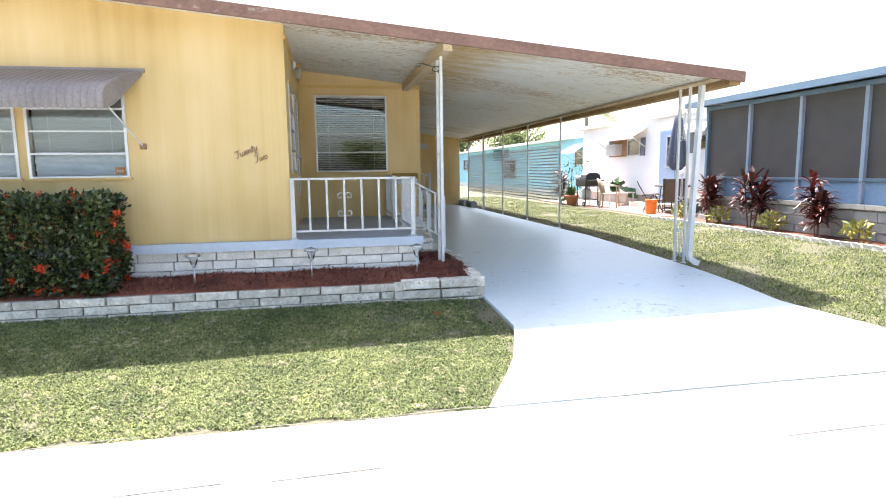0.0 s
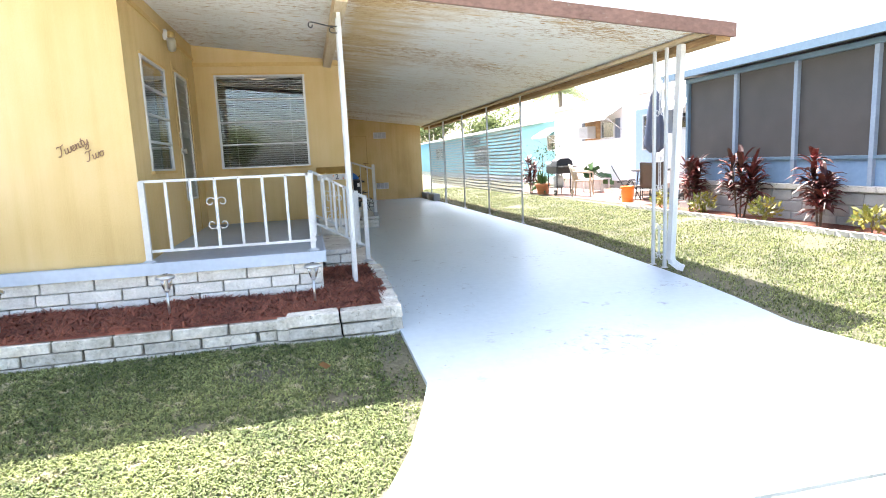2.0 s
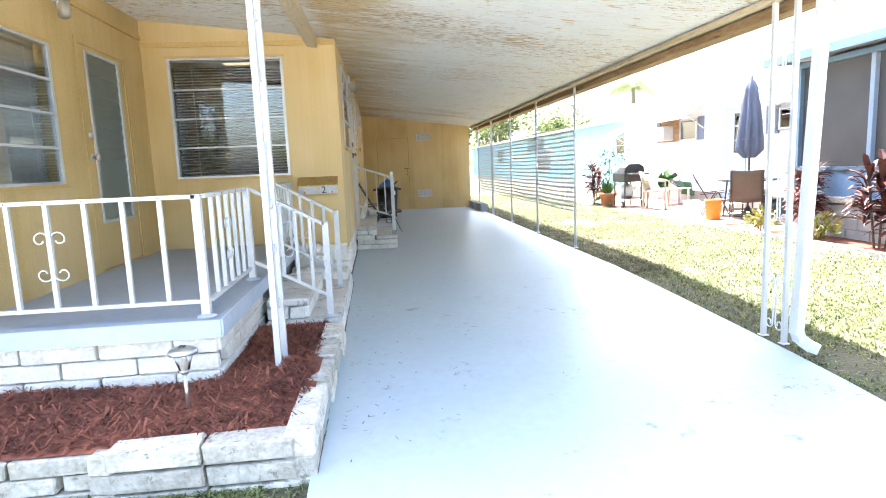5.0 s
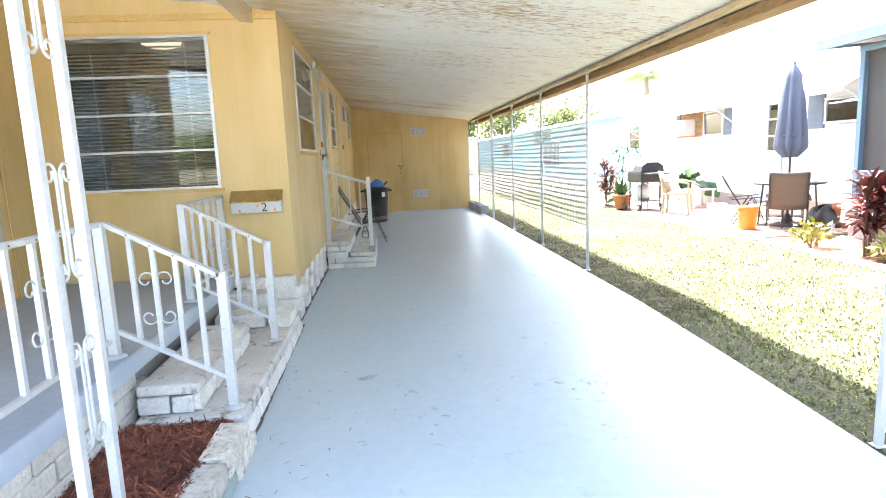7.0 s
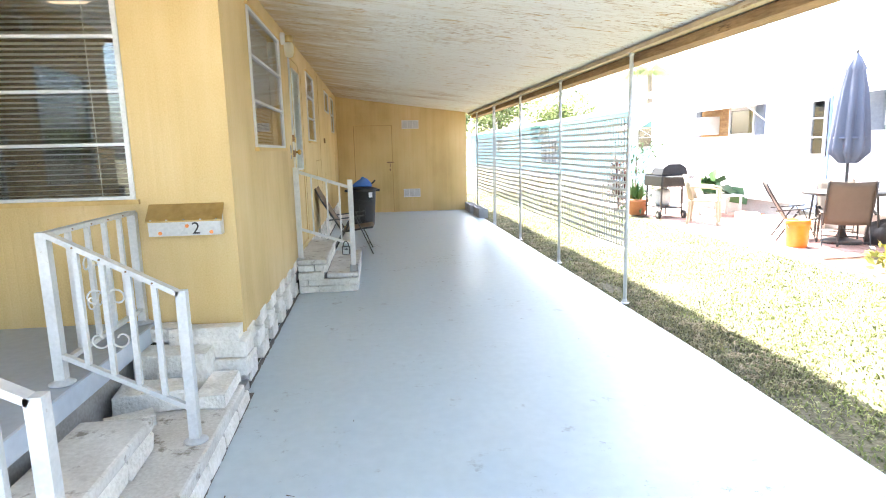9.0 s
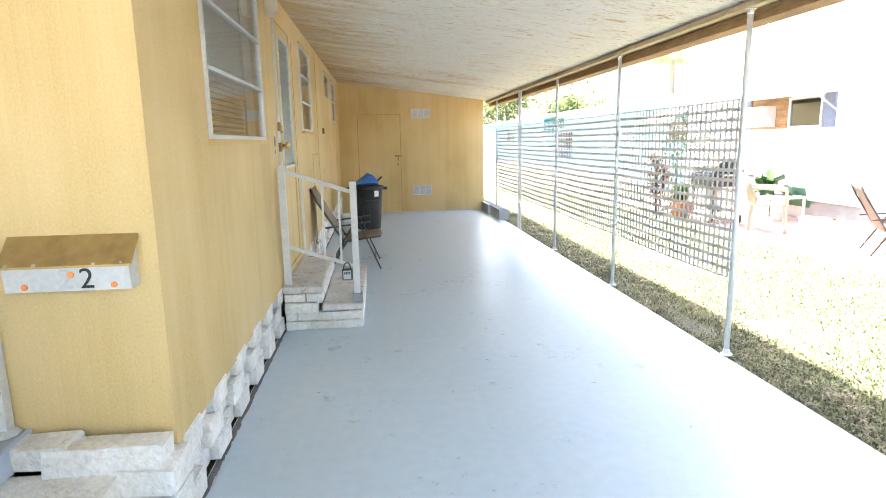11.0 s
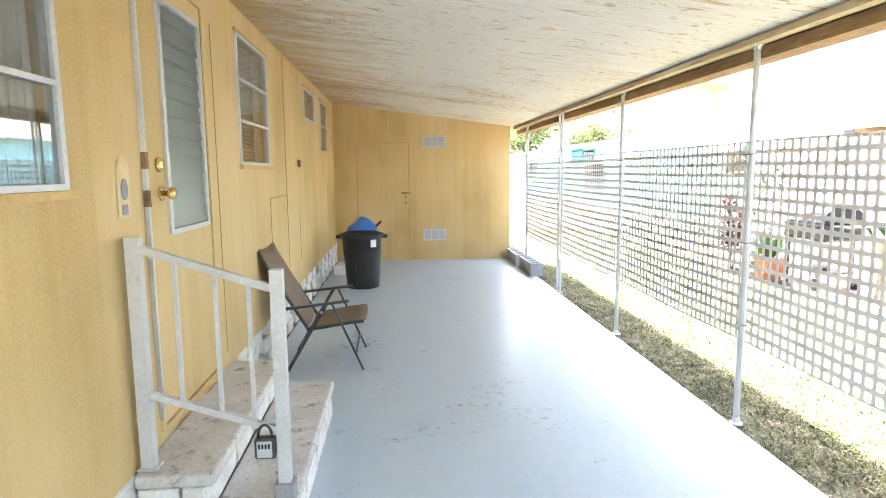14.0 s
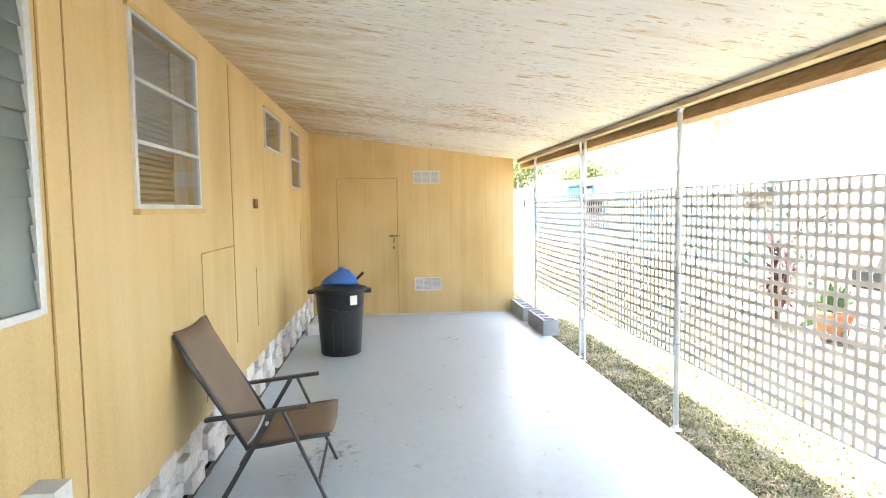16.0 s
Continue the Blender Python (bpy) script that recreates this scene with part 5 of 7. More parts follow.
for i in range(4):
    part("button", softbox(2.349 + 0.013 * i, 12.0755, 0.435, 2.357 + 0.013 * i, 12.0795, 0.455, 0.001), INK, lk)
part("shackle", tube(bmesh.new(), [(2.372 + 0.028 * math.cos(a), 12.107, 0.475 + 0.05 * math.sin(a)) for a in [math.pi * k / 8 for k in range(9)]], 0.006, 8), CHARCOAL, lk, smooth=True)


# ---- carport furniture ----
def sling_chair(label, material=SLING, group=""):
    """A folding patio chair that faces +x, on the origin."""
    c = thing("folding_chair", label, "chair", (0, 0, 0), group)
    for s in (-1, 1):
        y = 0.275 * s
        part("back_post", tube(bmesh.new(), ((-0.02, y, 0.33), (-0.13, y, 0.52), (-0.30, y, 0.80), (-0.37, y, 0.95)), 0.0125, 8), CHARCOAL, c, smooth=True)
        part("back_leg", bar(bmesh.new(), (-0.19, y * 1.04, 0.0), (0.13, y * 1.04, 0.535), 0.014, 0.026), CHARCOAL, c)
        part("front_leg", bar(bmesh.new(), (0.40, y * 1.09, 0.0), (0.17, y * 1.09, 0.535), 0.014, 0.026), CHARCOAL, c)
        part("armrest", bar(bmesh.new(), (-0.22, y * 1.13, 0.505), (0.30, y * 1.13, 0.556), 0.032, 0.018), CHARCOAL, c)
        part("seat_rail", tube(bmesh.new(), ((-0.03, y, 0.33), (0.1, y, 0.345), (0.3, y, 0.375), (0.41, y, 0.385)), 0.0125, 8), CHARCOAL, c, smooth=True)
        part("rivet", tube(bmesh.new(), ((0.09, y * 1.06, 0.47), (0.09, y * 1.16, 0.47)), 0.009, 8), ALU, c)
    for z0, z1, xa, name in ((0.12, 0.12, 0.345, "front_stretcher"), (0.1, 0.1, -0.13, "rear_stretcher")):
        part(name, tube(bmesh.new(), ((xa, -0.29, z0), (xa, 0.29, z1)), 0.009, 8), CHARCOAL, c)

    def cloth(pts, name, sag):
        bm = bmesh.new()
        m = 8
        g = [[bm.verts.new((x + sag * 0.4 * (1 - (2 * j / m - 1) ** 2), -0.268 + 0.536 * j / m, z - sag * (1 - (2 * j / m - 1) ** 2))) for j in range(m + 1)] for x, z in pts]
        for a, b in zip(g, g[1:]):
            for j in range(m):
                bm.faces.new((a[j], a[j + 1], b[j + 1], b[j]))
        o = part(name, bm, material, c, smooth=True)
        mod = o.modifiers.new("thickness", "SOLIDIFY")
        mod.thickness = 0.006
    cloth([(-0.035 - 0.335 * k / 7, 0.345 + 0.62 * (k / 7) ** 0.95) for k in range(8)], "back_sling", 0.018)
    cloth([(-0.02 + 0.44 * k / 6, 0.347 + 0.05 * k / 6) for k in range(7)], "seat_sling", 0.02)
    return c


chair = sling_chair("brown sling folding patio chair with charcoal frame against the wall")
chair.matrix_basis = pose(2.23, 14.585, 0.0, 0, 0, 1)

can = thing("trash_can", "black plastic trash can with lid and white label", "trash can", (2.435, 17.72, 0))
bm = lathe(bmesh.new(), ((0.212, 0.0), (0.218, 0.012), (0.226, 0.14), (0.228, 0.15), (0.248, 0.45), (0.252, 0.47), (0.262, 0.66), (0.275, 0.665), (0.278, 0.70), (0.268, 0.705)), (2.435, 17.72, 0), 40)
part("body", bm, BLACK, can, smooth=True)
bm = bmesh.new()
arch = [(-1.83, 0.06), (-1.83, 0.34), (-1.78, 0.40), (-1.67, 0.435), (-1.56, 0.435), (-1.45, 0.40), (-1.40, 0.34), (-1.40, 0.06)]
tube(bm, [(2.435 + (0.217 + 0.062 * z) * math.cos(a), 17.72 + (0.217 + 0.062 * z) * math.sin(a), z) for a, z in arch], 0.009, 6)
part("moulded_arch", bm, BLACK, can, smooth=True)
bm = bmesh.new()
tube(bm, [(2.435 + 0.256 * math.cos(-2.9 + 2.6 * k / 20), 17.72 + 0.256 * math.sin(-2.9 + 2.6 * k / 20), 0.52 + 0.03 * math.sin(k / 20 * math.pi * 2 + 0.6)) for k in range(21)], 0.007, 6)
part("moulded_rib", bm, BLACK, can, smooth=True)
bm = lathe(bmesh.new(), ((0.30, 0.70), (0.302, 0.716), (0.288, 0.728), (0.24, 0.738), (0.2, 0.758), (0.06, 0.766)), (2.435, 17.72, 0), 40)
part("lid", bm, BLACK, can, smooth=True)
for s in (-1, 1):
    part("handle", softbox(2.435 + s * 0.27 - 0.0, 17.66, 0.665, 2.435 + s * 0.345, 17.78, 0.71, 0.012, 2) if s > 0 else softbox(2.435 - 0.345, 17.66, 0.665, 2.435 - 0.27, 17.78, 0.71, 0.012, 2), BLACK, can)
bm = bmesh.new()
v = []
for k in range(5):
    a = -1.08 + 0.34 * k / 4
    for z in (0.56, 0.66):
        v.append(bm.verts.new((2.435 + (0.264 + 0.0) * math.cos(a), 17.72 + 0.266 * math.sin(a), z)))
for k in range(4):
    bm.faces.new((v[2 * k], v[2 * k + 2], v[2 * k + 3], v[2 * k + 1]))
part("label", bm, PAPER, can, "white paper label")
fn = thing("blue_tub", "blue plastic tub upturned on the trash can lid", "tub", (2.445, 17.72, 0.766))
bm = bmesh.new()
lo = [bm.verts.new((2.445 + x, 17.72 + y, 0.766)) for x, y in ((-0.2, -0.14), (0.19, -0.14), (0.19, 0.14), (-0.2, 0.14))]
mid = [bm.verts.new((2.445 + x, 17.72 + y, 0.81)) for x, y in ((-0.19, -0.13), (0.185, -0.13), (0.185, 0.13), (-0.19, 0.13))]
hi = [bm.verts.new((2.445 + x, 17.72 + y, z)) for x, y, z in ((-0.01, -0.05, 0.935), (0.075, -0.05, 0.93), (0.075, 0.05, 0.93), (-0.01, 0.05, 0.935))]
for a, b in ((lo, mid), (mid, hi)):
    for k in range(4):
        bm.faces.new((a[k], a[(k + 1) % 4], b[(k + 1) % 4], b[k]))
bm.faces.new(hi)
bm.faces.new(lo[::-1])
bmesh.ops.bevel(bm, geom=bm.edges[:], offset=0.015, segments=2, affect="EDGES")
part("shell", bm, BLUE, fn, smooth=True)
part("spout", tube(bmesh.new(), ((2.45, 17.72, 0.92), (2.45, 17.72, 0.95)), 0.03, 12), BLUE, fn)
sp = thing("hand_shovel", "black-handled tool leaning on the trash can lid", "tool", (2.70, 17.75, 0.73))
part("shaft", tube(bmesh.new(), ((2.58, 17.74, 0.775), (2.695, 17.76, 0.88)), 0.016, 8), BLACK, sp)

bk = None
for k, (x, y) in enumerate(((4.935, 18.37), (4.93, 18.77), (4.90, 19.31), (4.905, 19.72))):
    bm = bmesh.new()
    gx, gy = (-0.095, -0.063, 0.063, 0.095), (-0.195, -0.163, -0.018, 0.018, 0.163, 0.195)
    for a, b in itertools.product(range(3), range(5)):
        if a == 1 and b in (1, 3):
            continue
        box(bm, gx[a], gy[b], 0, gx[a + 1], gy[b + 1], 0.19)
    bmesh.ops.remove_doubles(bm, verts=bm.verts, dist=1e-5)
    bm.verts.index_update()
    twins = collections.Counter(tuple(sorted(v.index for v in f.verts)) for f in bm.faces)
    bmesh.ops.delete(bm, geom=[f for f in bm.faces if twins[tuple(sorted(v.index for v in f.verts))] > 1], context="FACES")
    if k == 0:
        bk = mesh_of("cinder_block", bm, CINDER)
    else:
        bm.free()
    ob = new("cinder_block", bk)
    ob.location, ob.rotation_euler = (x, y, 0.002), (0, 0, (0.01, -0.02, 0.015, 0.0)[k])
    tagged(ob, "grey hollow concrete block on the carport floor edge", "block", "concrete blocks in a row")
rk = new("stray_block", piece_mesh("stray_block", 0.22, 0.14, 0.13, SLUMP, 0.012))
rk.location, rk.rotation_euler = (2.02, 18.75, 0.066), (0, 0, 0.4)
tagged(rk, "small white broken block beside the trash can", "block")


# ---- planter bed ----
def scatter(name, n, spot, length, width, material, label, category, lift=0.0, seed=3, pitch=0.5):
    """Many small flat chips as one mesh."""
    rnd = np.random.default_rng(seed)
    verts, faces = [], []
    for _ in range(n):
        x, y, z = spot(rnd)
        a, l, w, t = rnd.uniform(0, 6.283), rnd.uniform(*length) / 2, rnd.uniform(*width) / 2, rnd.normal(0, pitch)
        ca, sa = math.cos(a), math.sin(a)
        o = len(verts)
        for p, q in ((-l, -w), (l, -w * 0.6), (l, w * 0.6), (-l, w)):
            verts.append((x + p * ca - q * sa, y + p * sa + q * ca, z + lift + p * math.sin(t) + abs(p * math.sin(t)) * 0.6))
        faces.append((o, o + 1, o + 2, o + 3))
    me = bpy.data.meshes.new(name)
    me.from_pydata(verts, [], faces)
    me.materials.append(material)
    return tagged(new(name, me), label, category, kind="stuff")


def bed_z(x, y):
    return 0.045 + 0.06 * min(1, max(0, (y - 5.6) / 0.7)) + 0.012 * math.sin(x * 5.1) * math.sin(y * 7.3)


bm = bmesh.new()
nx, ny = 40, 10


def sheet_patch(bm, x0, x1, y0, y1, nx, ny, zf):
    g = [[bm.verts.new((x0 + (x1 - x0) * i / nx, y0 + (y1 - y0) * j / ny, zf(x0 + (x1 - x0) * i / nx, y0 + (y1 - y0) * j / ny))) for i in range(nx + 1)] for j in range(ny + 1)]
    for a, b in zip(g, g[1:]):
        for i in range(nx):
            bm.faces.new((a[i], a[i + 1], b[i + 1], b[i]))


sheet_patch(bm, -6, 1.85, 5.6, 6.34, 80, 8, bed_z)
sheet_patch(bm, 1.28, 1.85, 6.34, 7.42, 8, 10, bed_z)
bmesh.ops.remove_doubles(bm, verts=bm.verts, dist=1e-4)
solid("ground_mulch_bed", bm, MULCH, "red-brown wood mulch filling the planter bed", "mulch")


def mulch_spot(r):
    if r.random() < 0.78:
        x, y = r.uniform(-3.2, 1.82), r.uniform(5.62, 6.3)
    else:
        x, y = r.uniform(1.29, 1.82), r.uniform(6.3, 7.38)
    return x, y, bed_z(x, y) + 0.008


scatter("mulch_chips", 20000, mulch_spot, (0.02, 0.075), (0.004, 0.012), MULCH, "red-brown shredded wood mulch chips", "mulch", 0.0, 4, 0.35)


def solar_light(x, y):
    z = bed_z(x, y) - 0.02
    s = thing("solar_path_light", "small steel solar path light staked in the mulch", "garden light", (x, y, z), "solar path lights")
    part("stake", tube(bmesh.new(), ((x, y, z), (x, y, z + 0.205)), 0.0105, 10), STEEL, s, smooth=True)
    part("collar", lathe(bmesh.new(), ((0.013, 0.20), (0.022, 0.21), (0.028, 0.22), (0.022, 0.225)), (x, y, z), 14), STEEL, s, smooth=True)
    part("lens", lathe(bmesh.new(), ((0.026, 0.225), (0.048, 0.30), (0.05, 0.312)), (x, y, z), 16), CLEAR, s, "ribbed clear lens", True)
    part("lamp_core", lathe(bmesh.new(), ((0.01, 0.225), (0.014, 0.26), (0.01, 0.305)), (x, y, z), 10), PAPER, s)
    part("cap", lathe(bmesh.new(), ((0.072, 0.309), (0.073, 0.320), (0.06, 0.333), (0.034, 0.342), (0.008, 0.345)), (x, y, z), 20), STEEL, s, smooth=True)
    part("solar_cell", softbox(x - 0.016, y - 0.016, z + 0.341, x + 0.016, y + 0.016, z + 0.347, 0.001), INK, s)


for x, y in ((-1.09, 5.93), (0.09, 5.98), (1.23, 5.96)):
    solar_light(x, y)

# ---- hedge ----
def leaf_mesh(name, n, spot, size, material, parent, seed, ratio=0.5, label=""):
    """Many small pointed leaves as one mesh."""
    rnd = np.random.default_rng(seed)
    verts, faces = [], []
    for _ in range(n):
        c, out = spot(rnd)
        c = Vector(c)
        d = (Vector(out) * 0.7 + Vector(rnd.normal(0, 0.6, 3).tolist())).normalized()
        s = Vector(rnd.normal(0, 1, 3).tolist()).cross(d).normalized()
        l = rnd.uniform(*size)
        w = l * ratio / 2
        o = len(verts)
        verts += [tuple(c), tuple(c + d * l * 0.5 + s * w), tuple(c + d * l), tuple(c + d * l * 0.5 - s * w)]
        faces.append((o, o + 1, o + 2, o + 3))
    me = bpy.data.meshes.new(name)
    base = base_of.get(parent.name, Vector())
    me.from_pydata([tuple(Vector(v) - base) for v in verts], [], faces)
    me.materials.append(material)
    ob = new(name, me)
    ob.parent = parent
    base_of[ob.name] = base
    return tagged(ob, label)


hedge = thing("ixora_hedge", "dense dark green hedge with orange-red flower clusters", "hedge", (-3.0, 5.9, 0.0))


def hedge_spot(r):
    x, y, z = r.uniform(-4.6, -1.80), r.uniform(5.58, 6.22), r.uniform(0.06, 0.99)
    f = r.integers(0, 4)
    b = 0.05 * math.sin(x * 7 + z * 5) + 0.04 * math.sin(y * 11 + z * 9)
    if f == 0:
        return (x, 5.60 + abs(b) + r.uniform(0, 0.12), z), (0, -1, 0.4)
    if f == 1:
        return (x, y, 0.96 + b - r.uniform(0, 0.1)), (0, 0, 1)
    if f == 2:
        return (-1.83 + b - r.uniform(0, 0.14) - 0.1 * max(0, 0.25 - z), y, z), (1, 0, 0.4)
    return (x, y, z), (0, -0.5, 0.5)


leaf_mesh("foliage", 22000, hedge_spot, (0.035, 0.07), LEAF, hedge, 21, 0.55)
bm = bmesh.new()
rnd = random.Random(2)
for _ in range(70):
    x, y = rnd.uniform(-4.5, -1.85), rnd.uniform(5.7, 6.15)
    tube(bm, ((x + rnd.uniform(-0.1, 0.1), 5.92, 0.05), (x, (y + 5.9) / 2, 0.45), (x + rnd.uniform(-0.1, 0.1), y, 0.93)), 0.006, 5)
part("stems", bm, TWIG, hedge)
rr = np.random.default_rng(8)
centres = []
for _ in range(130):
    p, o = hedge_spot(rr)
    if o != (0, -0.5, 0.5):
        centres.append((Vector(p) + Vector(o).normalized() * 0.035, o))


def flower_spot(r):
    c, o = centres[int(r.integers(0, len(centres)))]
    return tuple(c + Vector(r.normal(0, 0.017, 3).tolist())), o


leaf_mesh("blossom", 4200, flower_spot, (0.018, 0.032), PETAL, hedge, 5, 0.7, "small orange-red flowers")


# ---- grass ----
def turf(name, n, spot, height, label, seed, material=GRASS):
    rnd = np.random.default_rng(seed)
    pts = spot(rnd, n)
    m = len(pts)
    a, h, w, lean = rnd.uniform(0, 6.283, m), rnd.uniform(*height, m), rnd.uniform(0.0026, 0.0072, m), rnd.uniform(0.4, 1.5, m)
    z0 = np.array([ground_z(x, y) for x, y in pts]) - 0.004
    dx, dy = np.cos(a), np.sin(a)
    base = np.column_stack((pts[:, 0], pts[:, 1], z0))
    side = np.column_stack((-dy * w, dx * w, np.zeros(m)))
    out1 = np.column_stack((dx * lean * h * 0.35, dy * lean * h * 0.35, h * 0.6))
    out2 = np.column_stack((dx * lean * h, dy * lean * h, h * (1.05 - 0.45 * lean)))
    v = np.stack((base - side, base + side, base + out1 + side * 0.8, base + out1 - side * 0.8, base + out2), 1).reshape(-1, 3)
    k = np.arange(m)[:, None] * 5
    faces = [tuple(f) for f in (k + np.array([0, 1, 2, 3])).tolist()] + [tuple(f) for f in (k + np.array([3, 2, 4])).tolist()]
    me = bpy.data.meshes.new(name)
    me.from_pydata(v.tolist(), [], faces)
    me.materials.append(material)
    return tagged(new(name, me), label, "grass", kind="stuff")


def bare(x, y):
    """Where the lawn is worn thin."""
    worn = sum(a * math.exp(-((x - px) ** 2 + (y - py) ** 2 * 1.6) / w) for px, py, a, w in ((0.54, 4.36, 1.2, 0.022), (1.37, 4.48, 0.9, 0.04), (0.55, 3.95, 0.7, 0.03), (-1.2, 5.4, 0.8, 0.03), (1.75, 4.9, 0.8, 0.05)))
    return worn + noise.noise((x * 0.9, y * 0.9, 3.1)) + 0.5 * noise.noise((x * 3.1, y * 3.1, 1.7))


def left_lawn(r, n):
    p = np.column_stack((r.uniform(-5.5, 1.92, n), r.uniform(3.02, 5.56, n)))
    return np.array([q for q in p if q[0] < drive_left(q[1]) - 0.02 + 0.03 * math.sin(q[1] * 23) and bare(*q) < 0.38 + r.normal(0, 0.3)
                     and not (q[0] > 1.66 and r.random() < 0.75) and q[1] > 3.05 + 0.06 * math.sin(q[0] * 9)])


def right_lawn(r, n):
    y = 3.2 + 22 * r.random(n) ** 1.6
    p = np.column_stack((4.96 + 2.72 * r.random(n) ** 1.25, y))
    return np.array([q for q in p if q[0] > drive_right(q[1]) + 0.02 + 0.02 * math.sin(q[1] * 17) and bare(*q) < 0.40 + r.normal(0, 0.2)
                     and not (q[0] < drive_right(q[1]) + 0.32 and r.random() < 0.6)])


turf("grass_front_lawn", 230000, left_lawn, (0.016, 0.040), "short coarse green lawn grass with bare patches", 1)


def edge_lawn(r, n):
    p = np.column_stack((4.97 + 0.55 * r.random(n) ** 1.1, r.uniform(9.0, 19.6, n)))
    return np.array([q for q in p if noise.noise((q[0] * 4.0, q[1] * 2.2, 5.0)) < 0.22 + r.normal(0, 0.18)])


turf("grass_slab_edge", 34000, edge_lawn, (0.02, 0.055), "uneven half-dry grass along the carport slab", 4, DRY_GRASS)
turf("grass_side_lawn", 130000, right_lawn, (0.018, 0.045), "short sunlit lawn grass with dry patches", 2)

# dark uneven strip drawn for the gap where the blocks meet the floor
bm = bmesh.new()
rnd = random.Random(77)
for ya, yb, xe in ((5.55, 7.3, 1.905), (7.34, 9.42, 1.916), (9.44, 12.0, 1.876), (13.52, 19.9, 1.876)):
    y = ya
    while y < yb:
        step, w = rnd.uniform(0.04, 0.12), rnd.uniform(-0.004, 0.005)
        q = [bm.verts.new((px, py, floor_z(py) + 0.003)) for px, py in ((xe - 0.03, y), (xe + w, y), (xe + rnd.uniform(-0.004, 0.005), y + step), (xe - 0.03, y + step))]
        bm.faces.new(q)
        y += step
bm.normal_update()
solid("trim_floor_grime", bm, CRACK, "dark strip drawn for the gap along the foot of the blocks", "dirt")

# litter
def floor_spot(r):
    if r.random() < 0.6:
        x, y = r.normal(2.2, 0.25), r.uniform(5.6, 8.4)
        x = max(x, 2.0)
    else:
        x, y = r.uniform(2.0, 4.8), r.uniform(6, 19)
    return x, y, floor_z(y) + 0.003


scatter("leaf_litter", 110, floor_spot, (0.012, 0.045), (0.003, 0.007), TWIG, "dry bits of leaf blown on the carport floor", "litter", 0.0, 9, 0.02)
lf = thing("fallen_leaf", "single brown dry leaf on the lawn", "leaf", (1.22, 4.95, -0.14))
leaf_mesh("blade", 1, lambda r: ((1.22, 4.97, ground_z(1.22, 4.97) + 0.045), (0.4, -0.5, 0.1)), (0.13, 0.14), surface("dry_leaf", (0.24, 0.11, 0.04), (0.36, 0.18, 0.07), 0.7, 20, 8, 0.2), lf, 3, 0.45)


# ---- next plot: screened porch ----
GZ = 0.03
sp_h = thing("screened_porch", "blue screened porch with dark screens on a grey block base", "porch", (9.2, 7.5, GZ))
X = 8.4
part("block_base", box(bmesh.new(), X + 0.02, -1.0, GZ - 0.05, X + 0.2, 11.3, 0.52), MORTAR, sp_h)
part("ledge", softbox(X - 0.05, -1.0, 0.52, X + 0.22, 11.36, 0.60, 0.008), STEP_TOP, sp_h)
part("blue_panel", box(bmesh.new(), X + 0.03, -1.0, 0.6, X + 0.07, 11.26, 0.955), BLUE_WALL, sp_h)
part("sill_rail", softbox(X - 0.02, -1.0, 0.955, X + 0.09, 11.26, 1.005, 0.005), BLUE_TRIM, sp_h)
part("top_rail", softbox(X - 0.02, -1.0, 2.40, X + 0.09, 11.26, 2.48, 0.005), BLUE_TRIM, sp_h)
cols_y = [11.2, 9.9, 8.62, 7.34, 6.06, 4.78, 3.5, 2.2, 0.9, -0.4]
for y in cols_y:
    part("post", softbox(X - 0.022, y - 0.035, 0.6, X + 0.1, y + 0.035, 2.40, 0.004), BLUE_GREY if y < 11 else BLUE_TRIM, sp_h, "pale grey-blue post")
for a, b in zip(cols_y, cols_y[1:]):
    part("screen", box(bmesh.new(), X + 0.04, b + 0.035, 1.005, X + 0.046, a - 0.035, 2.40), SCREEN, sp_h, "dark brown-grey mesh screen")
part("end_screen", box(bmesh.new(), X + 0.1, 11.2, 0.6, 12.0, 11.23, 2.45), SCREEN, sp_h)
part("end_base", box(bmesh.new(), X + 0.2, 11.18, GZ - 0.05, 12.0, 11.3, 0.6), MORTAR, sp_h)
bm = bmesh.new()
v = [bm.verts.new(p) for p in ((8.05, -1.5, 2.50), (8.05, 11.42, 2.50), (13.0, 11.42, 2.85), (13.0, -1.5, 2.85), (8.05, -1.5, 2.56), (8.05, 11.42, 2.56), (13.0, 11.42, 2.92), (13.0, -1.5, 2.92))]
for f in ((0, 1, 2, 3), (4, 7, 6, 5), (0, 4, 5, 1), (1, 5, 6, 2), (2, 6, 7, 3), (3, 7, 4, 0)):
    bm.faces.new([v[i] for i in f])
part("roof", bm, ROOF_W, sp_h)
part("gutter", box(bmesh.new(), 7.99, -1.5, 2.46, 8.048, 11.47, 2.575), BLUE_TRIM, sp_h, "slate blue gutter edge")
part("gable_trim", bar(bmesh.new(), (8.05, 11.45, 2.53), (12.9, 11.45, 2.885), 0.05, 0.12), BLUE_TRIM, sp_h)
# floor and rear wall coloured near-black for the shaded porch interior
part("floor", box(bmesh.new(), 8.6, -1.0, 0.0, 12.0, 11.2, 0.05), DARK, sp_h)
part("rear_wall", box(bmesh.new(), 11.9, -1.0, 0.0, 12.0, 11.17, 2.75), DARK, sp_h)


